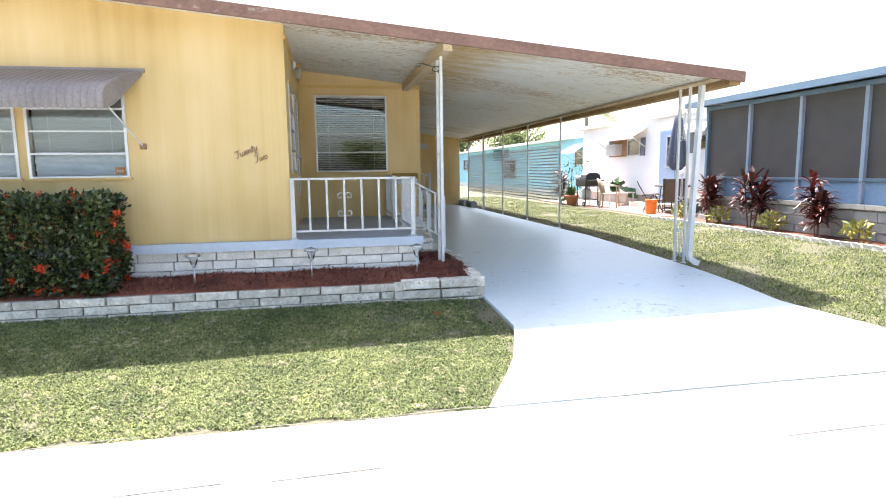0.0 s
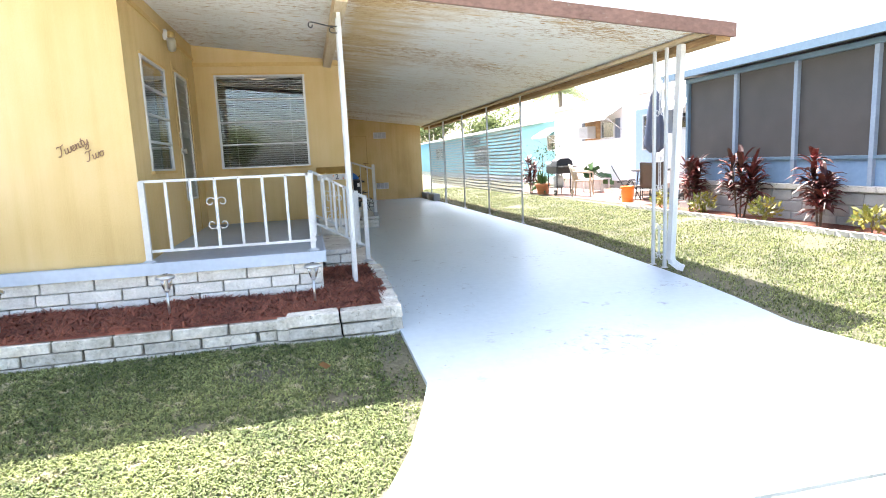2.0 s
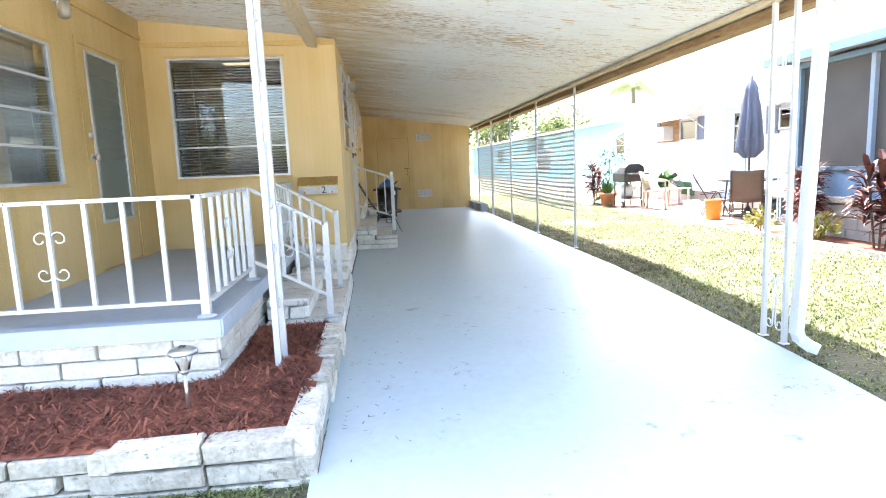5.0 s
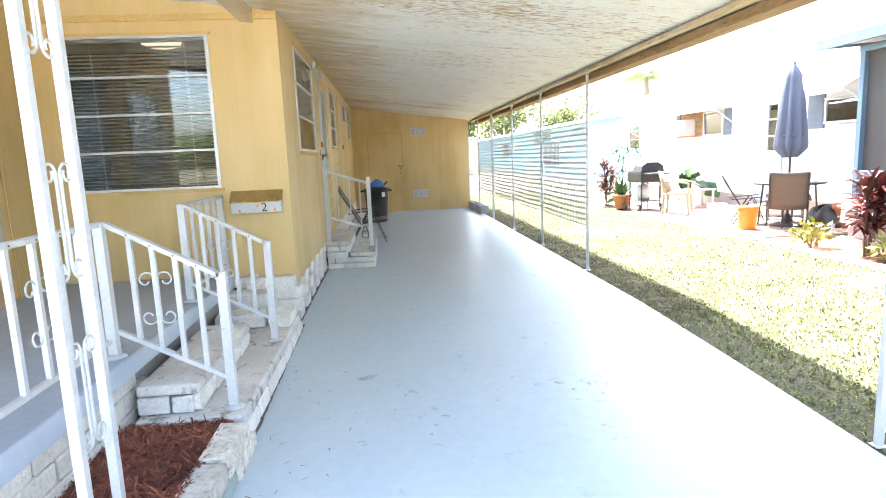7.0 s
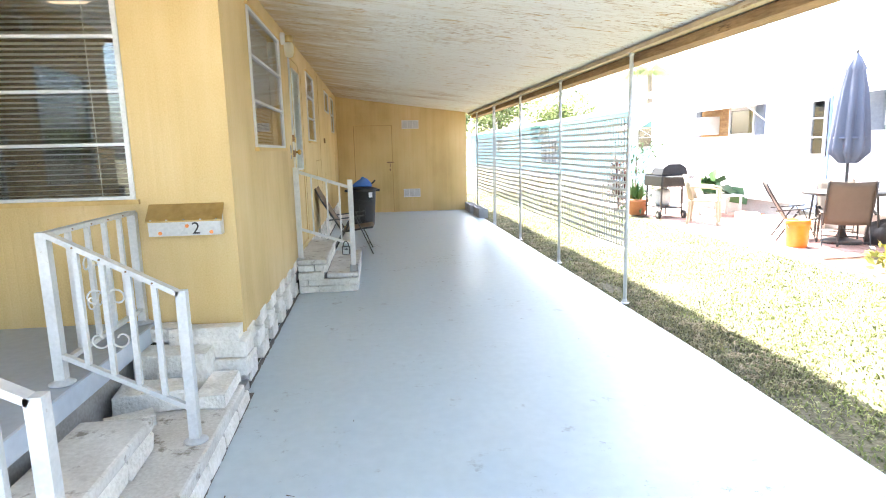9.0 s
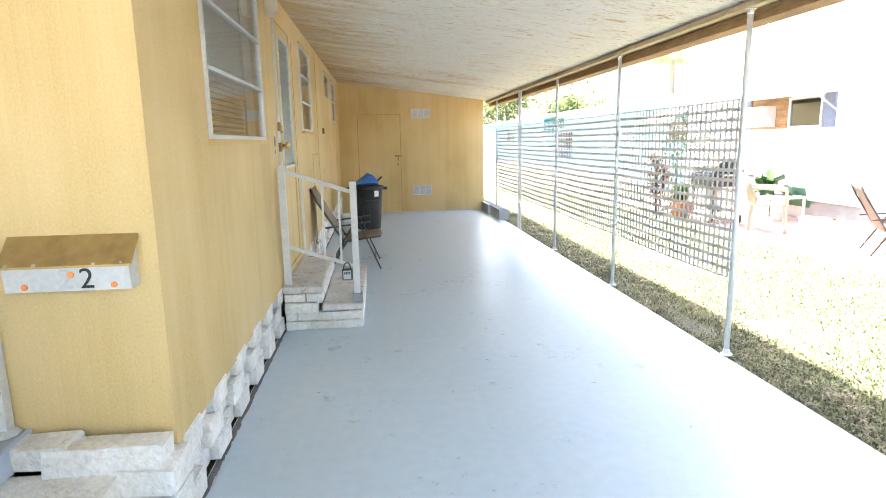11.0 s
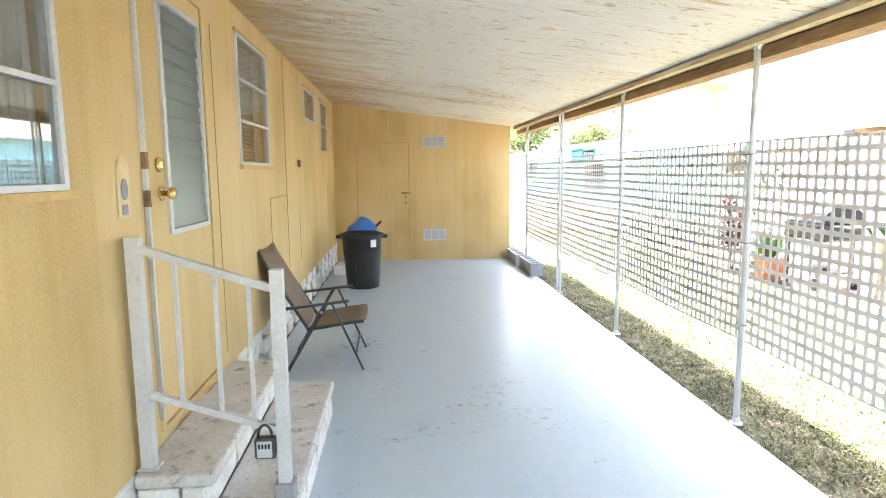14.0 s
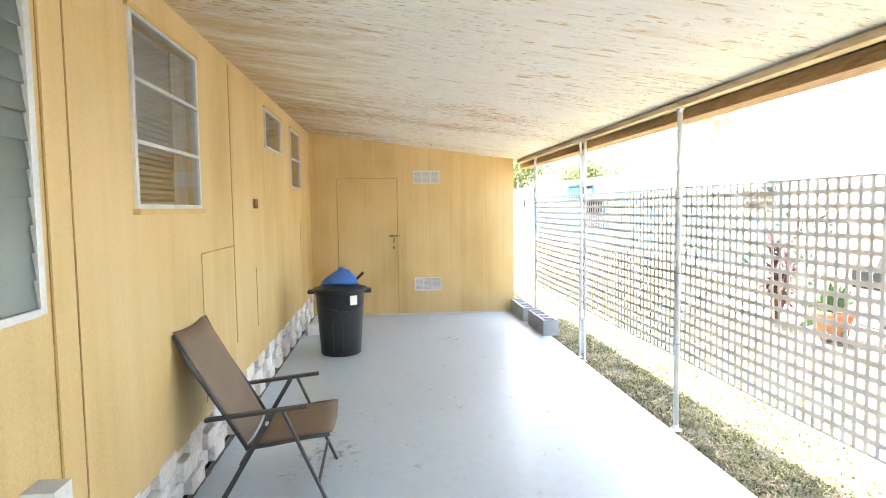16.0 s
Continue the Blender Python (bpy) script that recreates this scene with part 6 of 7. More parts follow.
# ---- next plot: white house ----
def far_window(parent, x, y0, y1, z0, z1, bars, glass_mat, edge=ALU):
    # near-black panel behind the pane stands in for an unlit room
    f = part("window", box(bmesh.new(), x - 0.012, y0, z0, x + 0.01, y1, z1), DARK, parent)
    bm = bmesh.new()
    for q in ((y0, y0 + 0.04, z0, z1), (y1 - 0.04, y1, z0, z1), (y0 + 0.04, y1 - 0.04, z0, z0 + 0.04), (y0 + 0.04, y1 - 0.04, z1 - 0.04, z1)):
        box(bm, x - 0.05, q[0], q[2], x - 0.013, q[1], q[3])
    for k in range(bars):
        z = z0 + (z1 - z0) * (k + 1) / (bars + 1)
        box(bm, x - 0.045, y0 + 0.04, z - 0.012, x - 0.013, y1 - 0.04, z + 0.012)
    part("window_frame", bm, edge, f)
    part("pane", box(bmesh.new(), x - 0.028, y0 + 0.041, z0 + 0.041, x - 0.022, y1 - 0.041, z1 - 0.041), glass_mat, f)
    return f


def slope_awning(parent, x, y0, y1, z_top, reach, drop, material, n=30):
    bm = bmesh.new()
    g = []
    for i in range(n + 1):
        y = y0 + (y1 - y0) * i / n
        w = 0.012 * (i % 2)
        g.append([bm.verts.new(p) for p in ((x, y, z_top + w), (x - reach, y, z_top - drop + w), (x - reach - 0.01, y, z_top - drop - 0.06 - w))])
    for a, b in zip(g, g[1:]):
        for k in range(2):
            bm.faces.new((a[k], b[k], b[k + 1], a[k + 1]))
    aw_o = part("awning", bm, material, parent, "white ribbed metal awning")
    m = aw_o.modifiers.new("thickness", "SOLIDIFY")
    m.thickness = 0.01
    for y in (y0 + 0.03, y1 - 0.03):
        part("awning_arm", tube(bmesh.new(), ((x, y, z_top - drop - 0.35), (x - reach, y, z_top - drop)), 0.012, 6), ALU, parent)


wh = thing("white_house", "white manufactured house with awnings and a blue door", "house", (12.5, 16, GZ))
WX = 9.8
part("wall", box(bmesh.new(), WX, 11.95, GZ + 0.35, 16.0, 20.7, 2.62), WHITE_WALL, wh)
part("skirting", box(bmesh.new(), WX + 0.05, 12.0, GZ - 0.05, 15.9, 20.65, GZ + 0.35), MORTAR, wh, "grey block skirting")
part("roof", box(bmesh.new(), WX - 0.22, 11.97, 2.62, 16.2, 20.9, 2.74), ROOF_W, wh)
far_window(wh, WX, 16.45, 17.25, 1.58, 2.1, 0, GLASS, ALU)
far_window(wh, WX, 12.75, 13.55, 1.64, 2.05, 0, GLASS, ALU)
for y0, y1, m, lab in ((17.26, 17.5, WOOD, "brown wooden filler board"), (16.2, 16.43, SHUTTER, "blue-grey shutter"), (18.32, 18.52, SHUTTER, "blue-grey shutter"), (13.58, 13.95, SHUTTER, "blue-grey shutter")):
    b = part("shutter", box(bmesh.new(), WX - 0.03, y0, 1.58, WX - 0.002, y1, 2.12), m, wh, lab)
    for k in range(9):
        part("louvre", box(bmesh.new(), WX - 0.042, y0 + 0.02, 1.61 + 0.055 * k, WX - 0.031, y1 - 0.02, 1.635 + 0.055 * k), m, b)
part("wood_surround", box(bmesh.new(), WX - 0.02, 17.5, 1.58, WX - 0.002, 18.3, 2.12), WOOD, wh)
acu = part("air_conditioner", softbox(WX - 0.30, 17.6, 1.62, WX - 0.022, 18.2, 1.98, 0.012), RAIL, wh, "white window air conditioner")
for k in range(8):
    part("grille_slat", box(bmesh.new(), WX - 0.306, 17.66, 1.66 + 0.035 * k, WX - 0.3005, 18.14, 1.676 + 0.035 * k), FADED, acu)
slope_awning(wh, WX - 0.001, 16.1, 18.6, 2.42, 0.5, 0.27, ROOF_W)
slope_awning(wh, WX - 0.001, 12.6, 14.0, 2.42, 0.5, 0.27, ROOF_W)
dw = part("door", box(bmesh.new(), WX - 0.025, 14.58, 0.3, WX - 0.002, 15.36, 2.24), surface("pale_blue_door", (0.26, 0.38, 0.55), (0.32, 0.45, 0.62), 0.5, 20, 2, 0.03), wh, "pale blue door")
far_window(wh, WX - 0.026, 14.62, 14.96, 1.2, 2.1, 2, GLASS)
part("door_step", softbox(WX - 0.6, 14.5, GZ, WX - 0.03, 15.45, 0.2, 0.01), STEP_TOP, wh)

# ---- next plot: cyan house ----
ch = thing("cyan_house", "bright cyan manufactured house with a low white roof", "house", (14.0, 38, 0.03))
CX = 10.6
part("wall", box(bmesh.new(), CX, 21.6, 0.3, 17, 55, 2.46), CYAN_WALL, ch)
part("skirting", box(bmesh.new(), CX + 0.04, 21.65, -0.05, 16.9, 54.9, 0.3), WHITE_WALL, ch)
part("roof", box(bmesh.new(), CX - 0.25, 21.4, 2.46, 17.2, 55.2, 2.58), ROOF_W, ch)
far_window(ch, CX, 22.1, 23.2, 1.35, 1.95, 1, GLASS)
slope_awning(ch, CX - 0.001, 21.9, 23.4, 2.25, 0.6, 0.35, ROOF_W)
far_window(ch, CX, 32.6, 35.5, 1.9, 2.35, 0, GLASS, TEAL)
b = part("teal_shutter", box(bmesh.new(), CX - 0.05, 34.0, 1.75, CX - 0.013, 35.6, 2.4), TEAL, ch, "teal louvred shutter")
far_window(ch, CX, 31.3, 33.7, 0.7, 1.8, 3, GLASS)
far_window(ch, CX, 42.0, 44.0, 1.2, 2.0, 1, GLASS)
side = thing("far_outbuilding", "pale blue-white house end beyond the carport", "house", (7, 46, 0))
part("wall", box(bmesh.new(), 4.2, 46.0, -0.05, 8.6, 52, 2.5), WHITE_WALL, side)
part("roof", box(bmesh.new(), 4.0, 45.8, 2.5, 8.8, 52.2, 2.6), ROOF_W, side)
# near-black panel painted as the unlit inside of a window
far_w = part("window", box(bmesh.new(), 5.2, 45.985, 1.0, 6.2, 45.999, 1.9), DARK, side)

# ---- patio ----
solid("ground_patio_bed", box(bmesh.new(), 7.98, 12.3, -0.06, 9.79, 20.6, GZ + 0.012), SOIL, "sandy bed under the patio pavers", "patio")
solid("ground_plant_bed", box(bmesh.new(), 7.74, -0.5, -0.08, 8.42, 12.2, GZ + 0.03), MULCH, "red mulch bed along the screened porch", "mulch")


def ti_plant(x, y, h, label, n=70, seed=0, z0=GZ, material=CORDY, category="plant"):
    """Cane plant with arching strap leaves in tufts."""
    p = thing("ti_plant", label, category, (x, y, z0), "red cane plants")
    rnd = random.Random(seed)
    verts, faces = [], []
    for c in range(4):
        cx, cy, ch_ = x + rnd.uniform(-0.14, 0.14), y + rnd.uniform(-0.14, 0.14), h * rnd.uniform(0.45, 0.85)
        part("cane", tube(bmesh.new(), ((x + (cx - x) * 0.3, y + (cy - y) * 0.3, z0 - 0.02), (cx, cy, z0 + ch_)), 0.014, 6), TWIG, p)
        for k in range(n // 4):
            f = rnd.uniform(0.35, 1.0)
            a, l, w = rnd.uniform(0, 6.283), rnd.uniform(0.26, 0.40), rnd.uniform(0.024, 0.04)
            up = rnd.uniform(0.5, 1.4) * (0.55 + 0.7 * f)
            d, s = Vector((math.cos(a), math.sin(a), 0)), Vector((-math.sin(a), math.cos(a), 0))
            o0 = Vector((cx, cy, z0 + ch_ * f))
            o = len(verts)
            for t, ww in ((0, 0.3), (0.35, 1.0), (0.7, 0.85), (1.0, 0.05)):
                q = o0 + d * l * t * math.cos(up * 0.6) + Vector((0, 0, l * (up * t - 0.75 * t * t)))
                verts += [q + s * w * ww, q + Vector((0, 0, -0.012 * ww)), q - s * w * ww]
            for t in range(3):
                for j in range(2):
                    q = o + 3 * t + j
                    faces.append((q, q + 1, q + 4, q + 3))
    me = bpy.data.meshes.new("leaves")
    base = base_of[p.name]
    me.from_pydata([tuple(v - base) for v in verts], [], faces)
    me.materials.append(material)
    ob = new("leaves", me)
    ob.parent = p
    return p


for k, (y, h) in enumerate(((10.6, 1.15), (9.3, 1.2), (7.75, 1.2), (5.9, 1.1), (4.4, 1.0))):
    ti_plant(8.06, y, h, "burgundy-leaved cane plant in the mulch bed", 180, k)
for k, (x, y) in enumerate(((7.95, 10.1), (7.98, 8.65), (7.92, 6.85), (7.93, 11.3), (7.95, 5.1))):
    cp = thing("croton_shrub", "small yellow and green croton shrub in the mulch bed", "shrub", (x, y, GZ), "croton shrubs")

    def spot(r, x=x, y=y):
        d = r.normal(0, 1, 3)
        d /= np.linalg.norm(d)
        rad = 0.2 * r.random() ** 0.4
        return (x + d[0] * rad, y + d[1] * rad, GZ + 0.2 + d[2] * rad * 0.85), (d[0], d[1], abs(d[2]) + 0.3)
    leaf_mesh("foliage", 120, spot, (0.07, 0.13), CROTON, cp, 40 + k, 0.42)
    part("stem", tube(bmesh.new(), ((x, y, GZ - 0.02), (x + 0.01, y, GZ + 0.25)), 0.01, 6), TWIG, cp)
ti_plant(7.95, 18.3, 1.35, "tall red and green cane plant beside the patio", 120, 77)
gp = thing("flowering_shrub", "leafy pale green shrub with small flowers by the patio", "shrub", (8.5, 18.7, GZ))
leaf_mesh("foliage", 240, lambda r: ((8.5 + r.normal(0, 0.28), 18.7 + r.normal(0, 0.28), GZ + 0.15 + 1.3 * r.random()), (0, 0, 1)), (0.06, 0.13), BIGLEAF, gp, 61, 0.4)
part("stem", tube(bmesh.new(), ((8.5, 18.7, GZ - 0.02), (8.52, 18.7, 1.2)), 0.015, 6), TWIG, gp)


def pot(x, y, r, h, label, plant=None):
    p = thing("flower_pot", label, "pot", (x, y, GZ + 0.03), "terracotta pots")
    part("body", lathe(bmesh.new(), ((r * 0.68, 0), (r * 0.95, h * 0.8), (r * 1.05, h * 0.8), (r * 1.08, h), (r * 0.95, h), (r * 0.9, h * 0.88)), (x, y, GZ + 0.03), 24), TERRA, p, smooth=True)
    if plant:
        leaf_mesh("foliage", 60, lambda rr: ((x + rr.normal(0, 0.06), y + rr.normal(0, 0.06), GZ + h), (0, 0, 1.2)), (0.2, 0.42), plant, p, 71, 0.25)
    return p


pot(7.92, 17.3, 0.21, 0.32, "terracotta pot with a thin green plant", BIGLEAF)
pot(9.6, 12.7, 0.22, 0.36, "pink-brown terracotta pot by the patio table")


def grill(x, y):
    z = GZ + 0.03
    g = thing("barbecue_grill", "black charcoal barbecue grill on a wheeled stand", "grill", (x, y, z))
    for dx in (-0.2, 0.2):
        for dy in (-0.3, 0.3):
            part("leg", bar(bmesh.new(), (x + dx, y + dy, z + (0.0 if dy > 0 else 0.06)), (x + dx, y + dy, z + 0.62), 0.025, 0.025), CHARCOAL, g)
    part("firebox", softbox(x - 0.24, y - 0.38, z + 0.6, x + 0.24, y + 0.38, z + 0.82, 0.03, 2), BLACK, g)
    bm = bmesh.new()
    prof_g = [(-0.25, 0.825), (-0.22, 0.95), (-0.12, 1.02), (0.12, 1.02), (0.22, 0.95), (0.25, 0.825)]
    ends = [[bm.verts.new((x + a, yy, z + b2)) for a, b2 in prof_g] for yy in (y - 0.38, y + 0.02)]
    bm.faces.new(ends[0])
    bm.faces.new(ends[1][::-1])
    for k in range(6):
        bm.faces.new((ends[0][k], ends[0][(k + 1) % 6], ends[1][(k + 1) % 6], ends[1][k]))
    part("hood", bm, BLACK, g)
    part("griddle_lid", softbox(x - 0.25, y + 0.03, z + 0.825, x + 0.25, y + 0.39, z + 0.93, 0.03, 2), ALU, g, "bright metal lid")
    part("side_shelf", softbox(x - 0.2, y - 0.72, z + 0.78, x + 0.2, y - 0.39, z + 0.81, 0.006), CHARCOAL, g)
    part("lower_shelf", softbox(x - 0.22, y - 0.32, z + 0.2, x + 0.22, y + 0.32, z + 0.22, 0.004), CHARCOAL, g)
    for dx in (-0.25, 0.25):
        w_ = part("wheel", tube(bmesh.new(), ((x + dx - 0.02, y - 0.3, z + 0.08), (x + dx + 0.02, y - 0.3, z + 0.08)), 0.08, 16), BLACK, g)
        part("hub", tube(bmesh.new(), ((x + dx - 0.025, y - 0.3, z + 0.08), (x + dx + 0.025, y - 0.3, z + 0.08)), 0.03, 10), ALU, w_)
    t = thing("propane_tank", "white gas bottle under the grill", "gas bottle", (x + 0.0, y + 0.05, z + 0.22))
    part("bottle", lathe(bmesh.new(), ((0.1, 0.0), (0.14, 0.03), (0.15, 0.08), (0.15, 0.24), (0.12, 0.31), (0.04, 0.33), (0.04, 0.37)), (x, y + 0.05, z + 0.22), 20), RAIL, t, smooth=True)


grill(8.2, 16.75)


def resin_chair(x, y, rot):
    c = thing("plastic_garden_chair", "cream moulded plastic garden armchair on the patio", "chair", (0, 0, 0))
    for sx in (-0.2, 0.22):
        for sy in (-0.24, 0.24):
            part("leg", tube(bmesh.new(), ((sx * 1.15, sy * 1.08, 0), (sx, sy, 0.42)), [0.022, 0.03], 8), PLASTIC_W, c)
    part("seat", softbox(-0.24, -0.24, 0.40, 0.25, 0.24, 0.43, 0.012, 2), PLASTIC_W, c)
    bm = bmesh.new()
    m = 10
    lo, hi = [], []
    for j in range(m + 1):
        a = -1.1 + 2.2 * j / m
        lo.append(bm.verts.new((-0.05 - 0.2 * math.cos(a), 0.27 * math.sin(a), 0.42)))
        hi.append(bm.verts.new((-0.12 - 0.24 * math.cos(a), 0.29 * math.sin(a), 0.86 - 0.2 * abs(math.sin(a)) ** 3)))
    for j in range(m):
        bm.faces.new((lo[j], lo[j + 1], hi[j + 1], hi[j]))
    o = part("backrest", bm, PLASTIC_W, c, smooth=True)
    md = o.modifiers.new("thickness", "SOLIDIFY")
    md.thickness = 0.014
    for s in (-1, 1):
        part("armrest", tube(bmesh.new(), ((-0.2, s * 0.27, 0.66), (0.1, s * 0.29, 0.65), (0.24, s * 0.28, 0.62), (0.24, s * 0.26, 0.42)), 0.02, 8), PLASTIC_W, c, smooth=True)
    c.matrix_basis = pose(x, y, GZ + 0.03, 0, 0, rot)


resin_chair(8.35, 15.6, -35)
c2 = sling_chair("taupe sling patio chair with back to the lawn", TAUPE, "patio chairs")
c2.matrix_basis = pose(8.74, 12.9, GZ + 0.03, 0, 0, 56) @ Matrix.Scale(0.92, 4)
c3 = copy_thing(c2, pose(8.55, 13.75, GZ + 0.03, 0, 0, -28) @ Matrix.Scale(0.92, 4))
c4 = copy_thing(c2, pose(9.38, 13.85, GZ + 0.03, 0, 0, 235) @ Matrix.Scale(0.92, 4))

bu = thing("bucket", "bright orange plastic bucket on the patio edge", "bucket", (8.24, 13.12, GZ + 0.03))
part("pail", lathe(bmesh.new(), ((0.125, 0.0), (0.128, 0.01), (0.145, 0.30), (0.152, 0.30), (0.152, 0.325), (0.148, 0.34), (0.148, 0.365), (0.14, 0.365), (0.122, 0.03)), (8.24, 13.12, GZ + 0.03), 28), ORANGE, bu, smooth=True)
part("handle", tube(bmesh.new(), [(8.24 + 0.155 * math.cos(a), 13.12 - 0.05 * math.sin(a), GZ + 0.34 - 0.13 * math.sin(a)) for a in [math.pi * k / 10 for k in range(11)]], 0.003, 6), ALU, bu)

um = thing("patio_umbrella", "closed navy canvas patio umbrella", "umbrella", (9.0, 13.26, GZ))
ux, uy = 9.0, 13.26
part("pole", tube(bmesh.new(), ((ux, uy, GZ + 0.03), (ux, uy, 2.56)), 0.019, 10), CHARCOAL, um)
part("base", lathe(bmesh.new(), ((0.24, 0), (0.24, 0.04), (0.08, 0.08), (0.03, 0.2)), (ux, uy, GZ + 0.03), 24), CHARCOAL, um)
bm = bmesh.new()
rings = []
for z, r, f in ((1.14, 0.08, 0.35), (1.28, 0.19, 0.26), (1.36, 0.195, 0.24), (1.7, 0.17, 0.22), (2.1, 0.135, 0.2), (2.33, 0.095, 0.15), (2.36, 0.11, 0.1), (2.5, 0.05, 0.05), (2.56, 0.015, 0)):
    rings.append([bm.verts.new((ux + r * (1 + f * math.cos(8 * a)) * math.cos(a), uy + r * (1 + f * math.cos(8 * a)) * math.sin(a), z)) for a in [2 * math.pi * k / 64 for k in range(64)]])
for a, b in zip(rings, rings[1:]):
    for k in range(64):
        bm.faces.new((a[k], a[(k + 1) % 64], b[(k + 1) % 64], b[k]))
part("canopy", bm, NAVY, um, smooth=True)
part("tie", lathe(bmesh.new(), ((0.19, 1.46), (0.195, 1.475), (0.185, 1.49)), (ux, uy, 0), 20), NAVY, um)
part("finial", lathe(bmesh.new(), ((0.012, 2.56), (0.02, 2.58), (0.005, 2.61)), (ux, uy, 0), 10), CHARCOAL, um)
tb = thing("patio_table", "round dark metal patio table under the umbrella", "table", (ux, uy, GZ))
part("tabletop", lathe(bmesh.new(), ((0.5, 0.70), (0.52, 0.71), (0.52, 0.73), (0.5, 0.735), (0.03, 0.735), (0.03, 0.70)), (ux, uy, GZ), 32), CHARCOAL, tb)
for k in range(4):
    a = math.pi / 4 + k * math.pi / 2
    part("leg", tube(bmesh.new(), ((ux + 0.42 * math.cos(a), uy + 0.42 * math.sin(a), GZ + 0.03), (ux + 0.36 * math.cos(a), uy + 0.36 * math.sin(a), GZ + 0.71)), 0.014, 8), CHARCOAL, tb)
wt = thing("side_table", "small white plastic garden table with a plant", "table", (9.35, 16.6, GZ))
part("tabletop", softbox(8.95, 16.35, 0.44, 9.6, 16.9, 0.475, 0.01, 2), RAIL, wt)
for dx in (9.0, 9.55):
    for dy in (16.4, 16.85):
        part("leg", tube(bmesh.new(), ((dx, dy, GZ + 0.03), (dx, dy, 0.44)), 0.025, 8), RAIL, wt)
bp_ = thing("broadleaf_plant", "broad green-leaved plant beside the garden table", "plant", (9.35, 16.95, GZ + 0.03))
leaf_mesh("leaves", 16, lambda r: ((9.35 + r.normal(0, 0.1), 16.95 + r.normal(0, 0.1), 0.6), (r.normal(0, 0.9), r.normal(0, 0.9), 0.12)), (0.34, 0.5), BIGLEAF, bp_, 33, 0.95)
part("stem", tube(bmesh.new(), ((9.35, 16.95, GZ), (9.35, 16.95, 0.66)), 0.02, 6), TWIG, bp_)
cover = thing("covered_grill", "low black tarpaulin-covered heap beside the patio table", "cover", (9.5, 12.95, GZ + 0.03))
bm = lathe(bmesh.new(), ((0.30, 0.0), (0.31, 0.08), (0.29, 0.2), (0.22, 0.28), (0.1, 0.33), (0.03, 0.335)), (9.5, 12.95, GZ + 0.03), 26)
for v in bm.verts:
    a = math.atan2(v.co.y - 12.95, v.co.x - 9.5)
    v.co += Vector((math.cos(a), math.sin(a), 0.4)) * 0.035 * math.sin(5 * a + 7 * v.co.z)
    v.co.z = max(v.co.z, GZ + 0.03)
part("tarpaulin", bm, CHARCOAL, cover, smooth=True)
clutter = random.Random(14)
for k in range(9):
    x, y = clutter.uniform(9.3, 9.7), clutter.uniform(15.55, 16.2) if k < 5 else clutter.uniform(12.4, 13.4)
    s = clutter.uniform(0.08, 0.16)
    ob = new("garden_stone", piece_mesh("garden_stone", s * 1.6, s * 1.2, s, (PALE_STONE, TERRA, CINDER)[k % 3], 0.014))
    ob.location, ob.rotation_euler = (x, y, GZ + 0.03 + s / 2), (0, 0, clutter.uniform(0, 3))
    tagged(ob, "loose garden stone or block by the white house wall", "stone", "stones along the white house")


# ---- trees and distance ----
def palm(x, y, h, label, seed):
    p = thing("palm_tree", label, "tree", (x, y, -0.05), "palms")
    rnd = random.Random(seed)
    part("trunk", tube(bmesh.new(), ((x, y, -0.1), (x + 0.1, y, h * 0.5), (x + 0.05, y + 0.05, h)), [0.2, 0.14, 0.11], 10), BARK, p, smooth=True)
    verts, faces = [], []
    top = Vector((x + 0.05, y + 0.05, h))
    for k in range(26):
        a, up, L = k * 2.399, rnd.uniform(-0.1, 1.35), rnd.uniform(1.7, 2.4)
        d, side_d = Vector((math.cos(a), math.sin(a), 0)), Vector((-math.sin(a), math.cos(a), 0))
        for t in range(2, 46):
            f = t / 45
            c = top + d * L * (f * math.cos(up * 0.7) + 0.12 * f * f) + Vector((0, 0, L * (up * 0.75 * f - (0.75 + 0.35 * up) * f * f)))
            for sg in (-1, 1):
                l = 0.55 * math.sin(math.pi * min(1, f * 0.82 + 0.15)) * rnd.uniform(0.8, 1.1)
                tip = c + side_d * sg * l * 0.75 + d * l * 0.45 + Vector((0, 0, -l * rnd.uniform(0.35, 1.0)))
                o = len(verts)
                verts += [c + d * 0.016, c - d * 0.016, tip]
                faces.append((o, o + 1, o + 2))
    me = bpy.data.meshes.new("fronds")
    base = base_of[p.name]
    me.from_pydata([tuple(v - base) for v in verts], [], faces)
    me.materials.append(TREE_LEAF)
    ob = new("crown", me)
    ob.parent = p


palm(15.2, 32.4, 4.7, "palm with drooping fronds behind the houses", 1)
palm(20.5, 23.5, 3.6, "slim palm far behind the white house", 3)


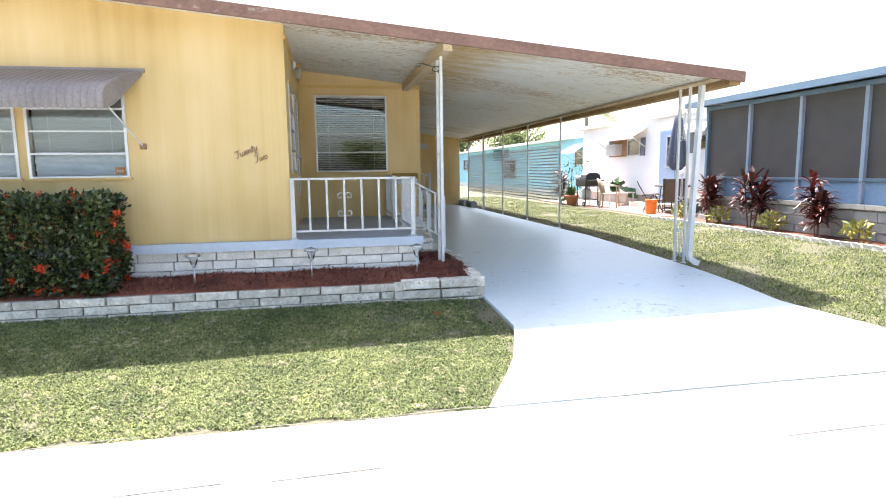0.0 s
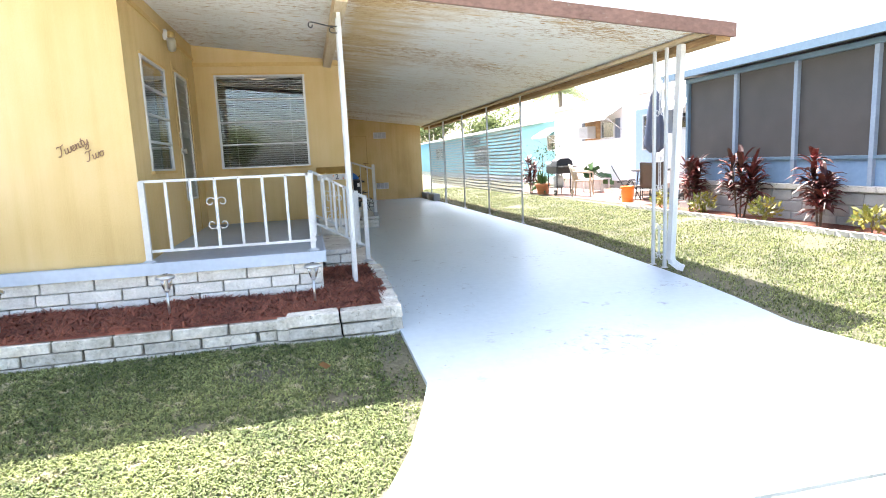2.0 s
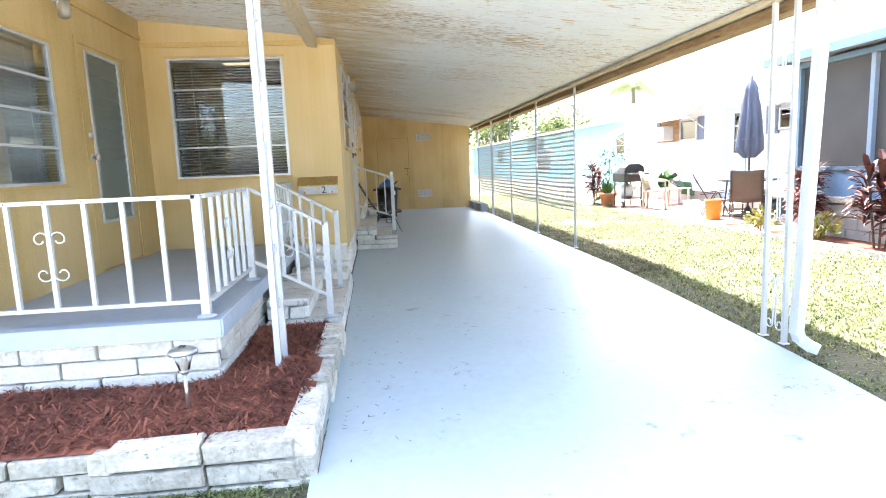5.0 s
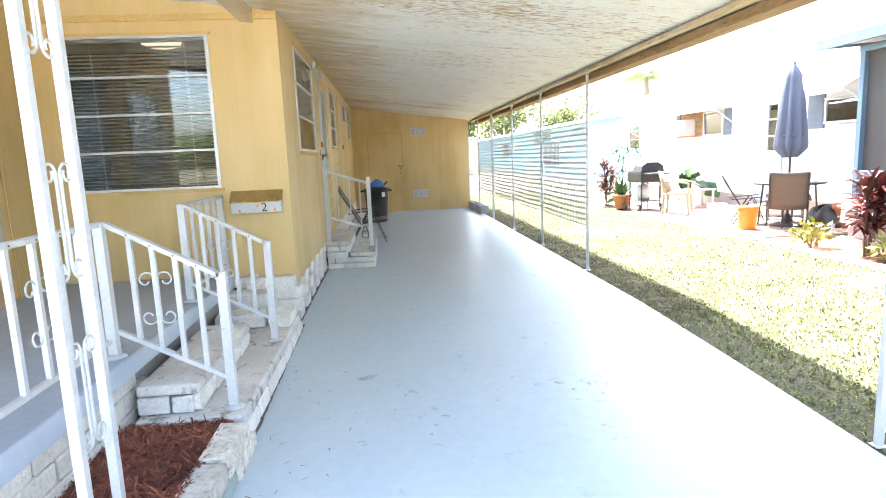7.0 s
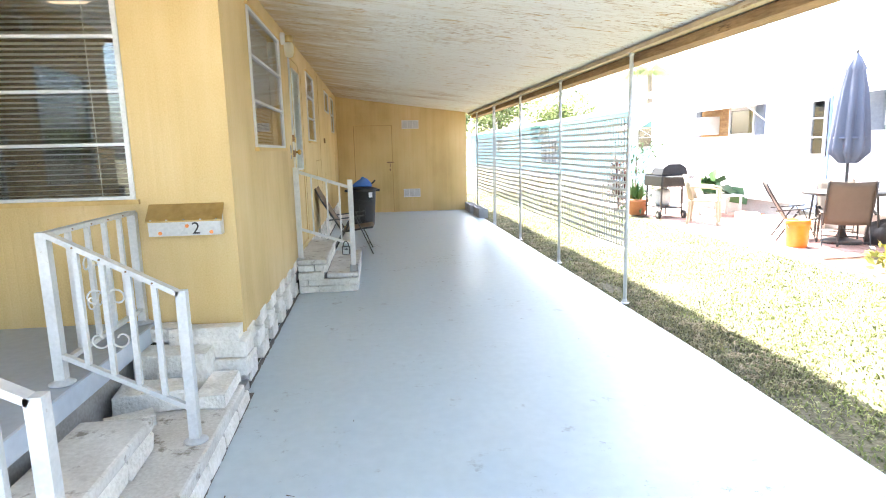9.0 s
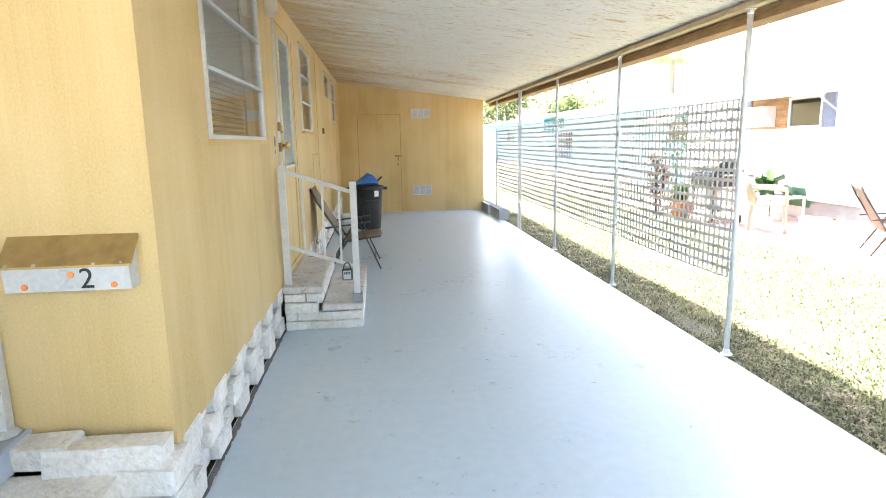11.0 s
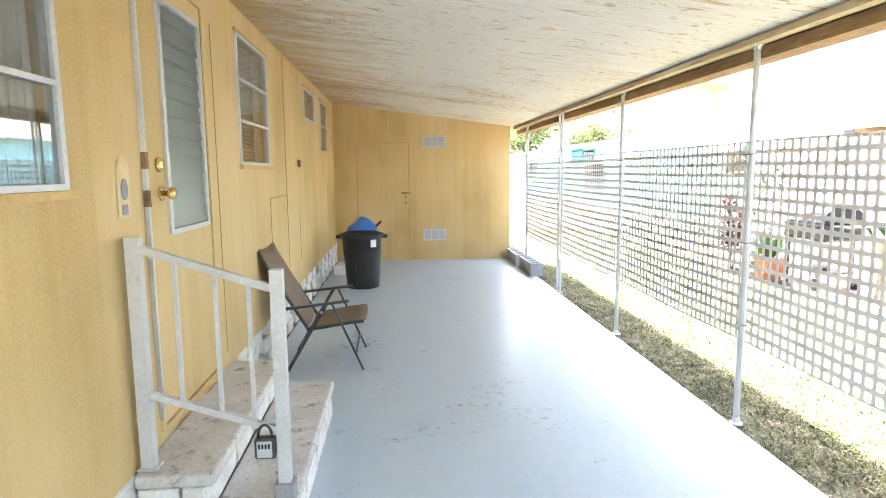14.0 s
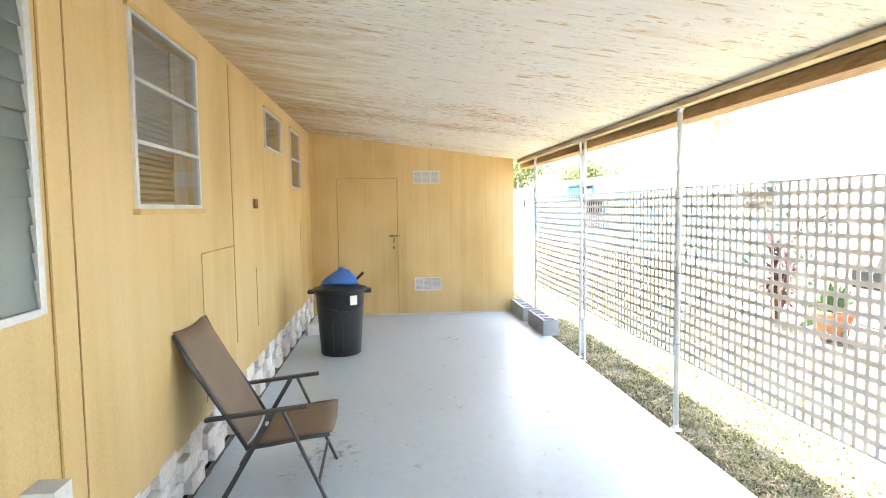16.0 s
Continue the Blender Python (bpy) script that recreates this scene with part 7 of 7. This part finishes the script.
def broadleaf(x, y, h, r, label, seed, n=2600):
    t = thing("tree", label, "tree", (x, y, -0.1), "background trees")
    rnd = random.Random(seed)
    part("trunk", tube(bmesh.new(), ((x, y, -0.2), (x + 0.1, y, h * 0.3), (x, y + 0.1, h * 0.6)), [0.28, 0.2, 0.12], 8), BARK, t)
    lobes = []
    for k in range(11):
        a, rr, z = rnd.uniform(0, 6.283), r * rnd.uniform(0.2, 0.75), h * rnd.uniform(0.5, 0.9)
        c = Vector((x + rr * math.cos(a), y + rr * math.sin(a), z))
        lobes.append((c, r * rnd.uniform(0.28, 0.48)))
        part("limb", tube(bmesh.new(), ((x, y, h * 0.35), tuple((Vector((x, y, h * 0.45)) + c) / 2), tuple(c)), [0.1, 0.06, 0.02], 6), BARK, t)

    def spot(g):
        c, q = lobes[int(g.integers(0, len(lobes)))]
        d = g.normal(0, 1, 3)
        d /= np.linalg.norm(d)
        return tuple(c + Vector((d * q * g.random() ** 0.35).tolist())), tuple(d.tolist())
    leaf_mesh("crown", n, spot, (0.22, 0.45), TREE_LEAF, t, seed, 0.6)


for k, (x, y, h, r) in enumerate(((9.5, 58, 6.2, 3.2), (14.5, 62, 6.5, 3.4), (20, 60, 6.0, 3.4), (6.0, 62, 5.2, 2.8), (2.0, 60, 5.5, 3.0))):
    broadleaf(x, y, h, r, "leafy green tree far behind the houses", 90 + k)
for k, (x, y, h, r) in enumerate(((-16, -48, 4.5, 3.2), (-6, -52, 5.0, 3.6), (5, -50, 4.2, 3.4), (15, -49, 4.8, 3.6), (26, -48, 4.5, 3.4))):
    broadleaf(x, y, h, r, "leafy green tree across the street", 190 + k)


# ---- blocks and pavers, piece by piece ----
skirt = thing("front_skirting", "white slump-block skirting under the house front", "skirting", (-1.0, 6.31, 0.0), kind="structure")
rnd = random.Random(31)
for row in range(3):
    z = 0.308 - 0.1 * row
    x = 1.31
    first = True
    while x > -3.6:
        l = 0.40 if not (first and row % 2) else 0.20
        if rnd.random() < 0.12:
            l *= 0.6
        first = False
        piece("brick", piece_mesh("brick", round(l, 2) - 0.012, 0.05, 0.091, SLUMP, 0.0035), skirt, (x - l / 2, 6.31 + rnd.uniform(-0.004, 0.004), z))
        x -= l
    y = 6.36
    while y < 7.38:
        piece("brick", piece_mesh("brick", 0.30, 0.05, 0.091, SLUMP, 0.0035), skirt, (1.295 + rnd.uniform(-0.003, 0.003), y + 0.15 * (row % 2) + 0.1, z), math.pi / 2)
        y += 0.312

found = thing("side_skirting", "white block skirting with recessed blocks along the carport wall", "skirting", (1.87, 14.5, 0), kind="structure")
part("core", box(bmesh.new(), 1.68, 9.72, -0.02, 1.755, 19.93, 0.34), MORTAR, found)
for row in range(3):
    z = 0.06 + 0.119 * row
    y = 9.66 + 0.11 * (row % 2)
    k = row
    while y < 19.9:
        if not 12.12 < y + 0.11 < 13.4 or row == 2:
            proud = k % 2 == 0
            lz = 0.112
            dx = 1.806 if proud else 1.762
            m = piece_mesh("brick", 0.212, 0.12, lz, SLUMP, 0.003)
            piece("brick", m, found, (dx + rnd.uniform(-0.004, 0.004), y + 0.106, z), math.pi / 2)
        y += 0.22
        k += 1
for x in (1.45, 1.66):
    piece("brick", piece_mesh("brick", 0.2, 0.1, 0.1, SLUMP, 0.006), found, (x, 9.65, 0.33))

planter = thing("planter_wall", "low weathered block wall edging the mulch bed", "planter", (0, 5.6, -0.1), kind="structure")
part("mortar_core", box(bmesh.new(), -6, 5.64, -0.2, 1.0, 5.70, 0.02), MORTAR, planter)
piece("block", piece_mesh("block", 0.13, 0.12, 0.077, GREY_BLOCK, 0.0055), planter, (0.86, 5.645, -0.082))
for row in (-1, 0, 1):
    z = -0.082 + 0.083 * row
    x = 0.98 - (0.2 if row == 0 else 0.0)
    while x > -6:
        l = 0.40
        m = GREEN_BLOCK if rnd.random() < 0.08 else GREY_BLOCK
        piece("block", piece_mesh("block", 0.388, 0.13, 0.077, m, 0.0055), planter, (x - l / 2, 5.635 + 0.013 * x * 0.5 + rnd.uniform(-0.005, 0.005), z))
        x -= l
    for k in range(2):
        piece("block", piece_mesh("block", 0.392, 0.14, 0.093, GREY_BLOCK, 0.0055), planter, (1.215 + 0.408 * k - 0.01 * row, 5.595, -0.075 + 0.10 * row))
    piece("block", piece_mesh("block", 0.10, 0.13, 0.085, GREY_BLOCK, 0.0055), planter, (0.98, 5.60, -0.078 + 0.088 * row))
    y = 5.53
    for k in range(5):
        m = GREEN_BLOCK if (k, row) in ((1, 0), (3, 0)) else GREY_BLOCK
        piece("block", piece_mesh("block", 0.37, 0.135, 0.097, m, 0.0055), planter, (1.828 + 0.010 * k, y + 0.19 - (0.12 if row == 1 and k else 0.0), -0.075 + 0.102 * row + 0.012 * k), math.pi / 2)
        y += 0.378

edging = thing("bed_edging", "pale scalloped stone edging along the mulch bed", "edging", (7.68, 8, GZ), kind="structure")
for k in range(62):
    piece("edging_stone", piece_mesh("edging_stone", 0.17, 0.085, 0.10, PALE_STONE, 0.012), edging, (7.69 + 0.02 * math.sin(k * 0.7), 1.4 + 0.175 * k, GZ + 0.02), math.pi / 2 + rnd.uniform(-0.1, 0.1))
patio = thing("patio_paving", "pinkish concrete pavers laid as a patio", "patio", (8.9, 16, GZ), kind="structure")
for i in range(6):
    for j in range(27):
        piece("paver", piece_mesh("paver", 0.292, 0.292, 0.04, PAVER, 0.003), patio, (8.14 + 0.3 * i, 12.46 + 0.3 * j, GZ + 0.015 + rnd.uniform(-0.003, 0.003)))
base_blocks = thing("porch_block_base", "grey concrete block base of the screened porch", "base", (8.4, 7, GZ), kind="structure")
for row in range(3):
    y = 1.0 + 0.2 * (row % 2)
    while y < 11.1:
        piece("block", piece_mesh("block", 0.388, 0.06, 0.152, CINDER, 0.003), base_blocks, (8.41, y + 0.2, GZ + 0.065 + 0.163 * row), math.pi / 2)
        y += 0.4
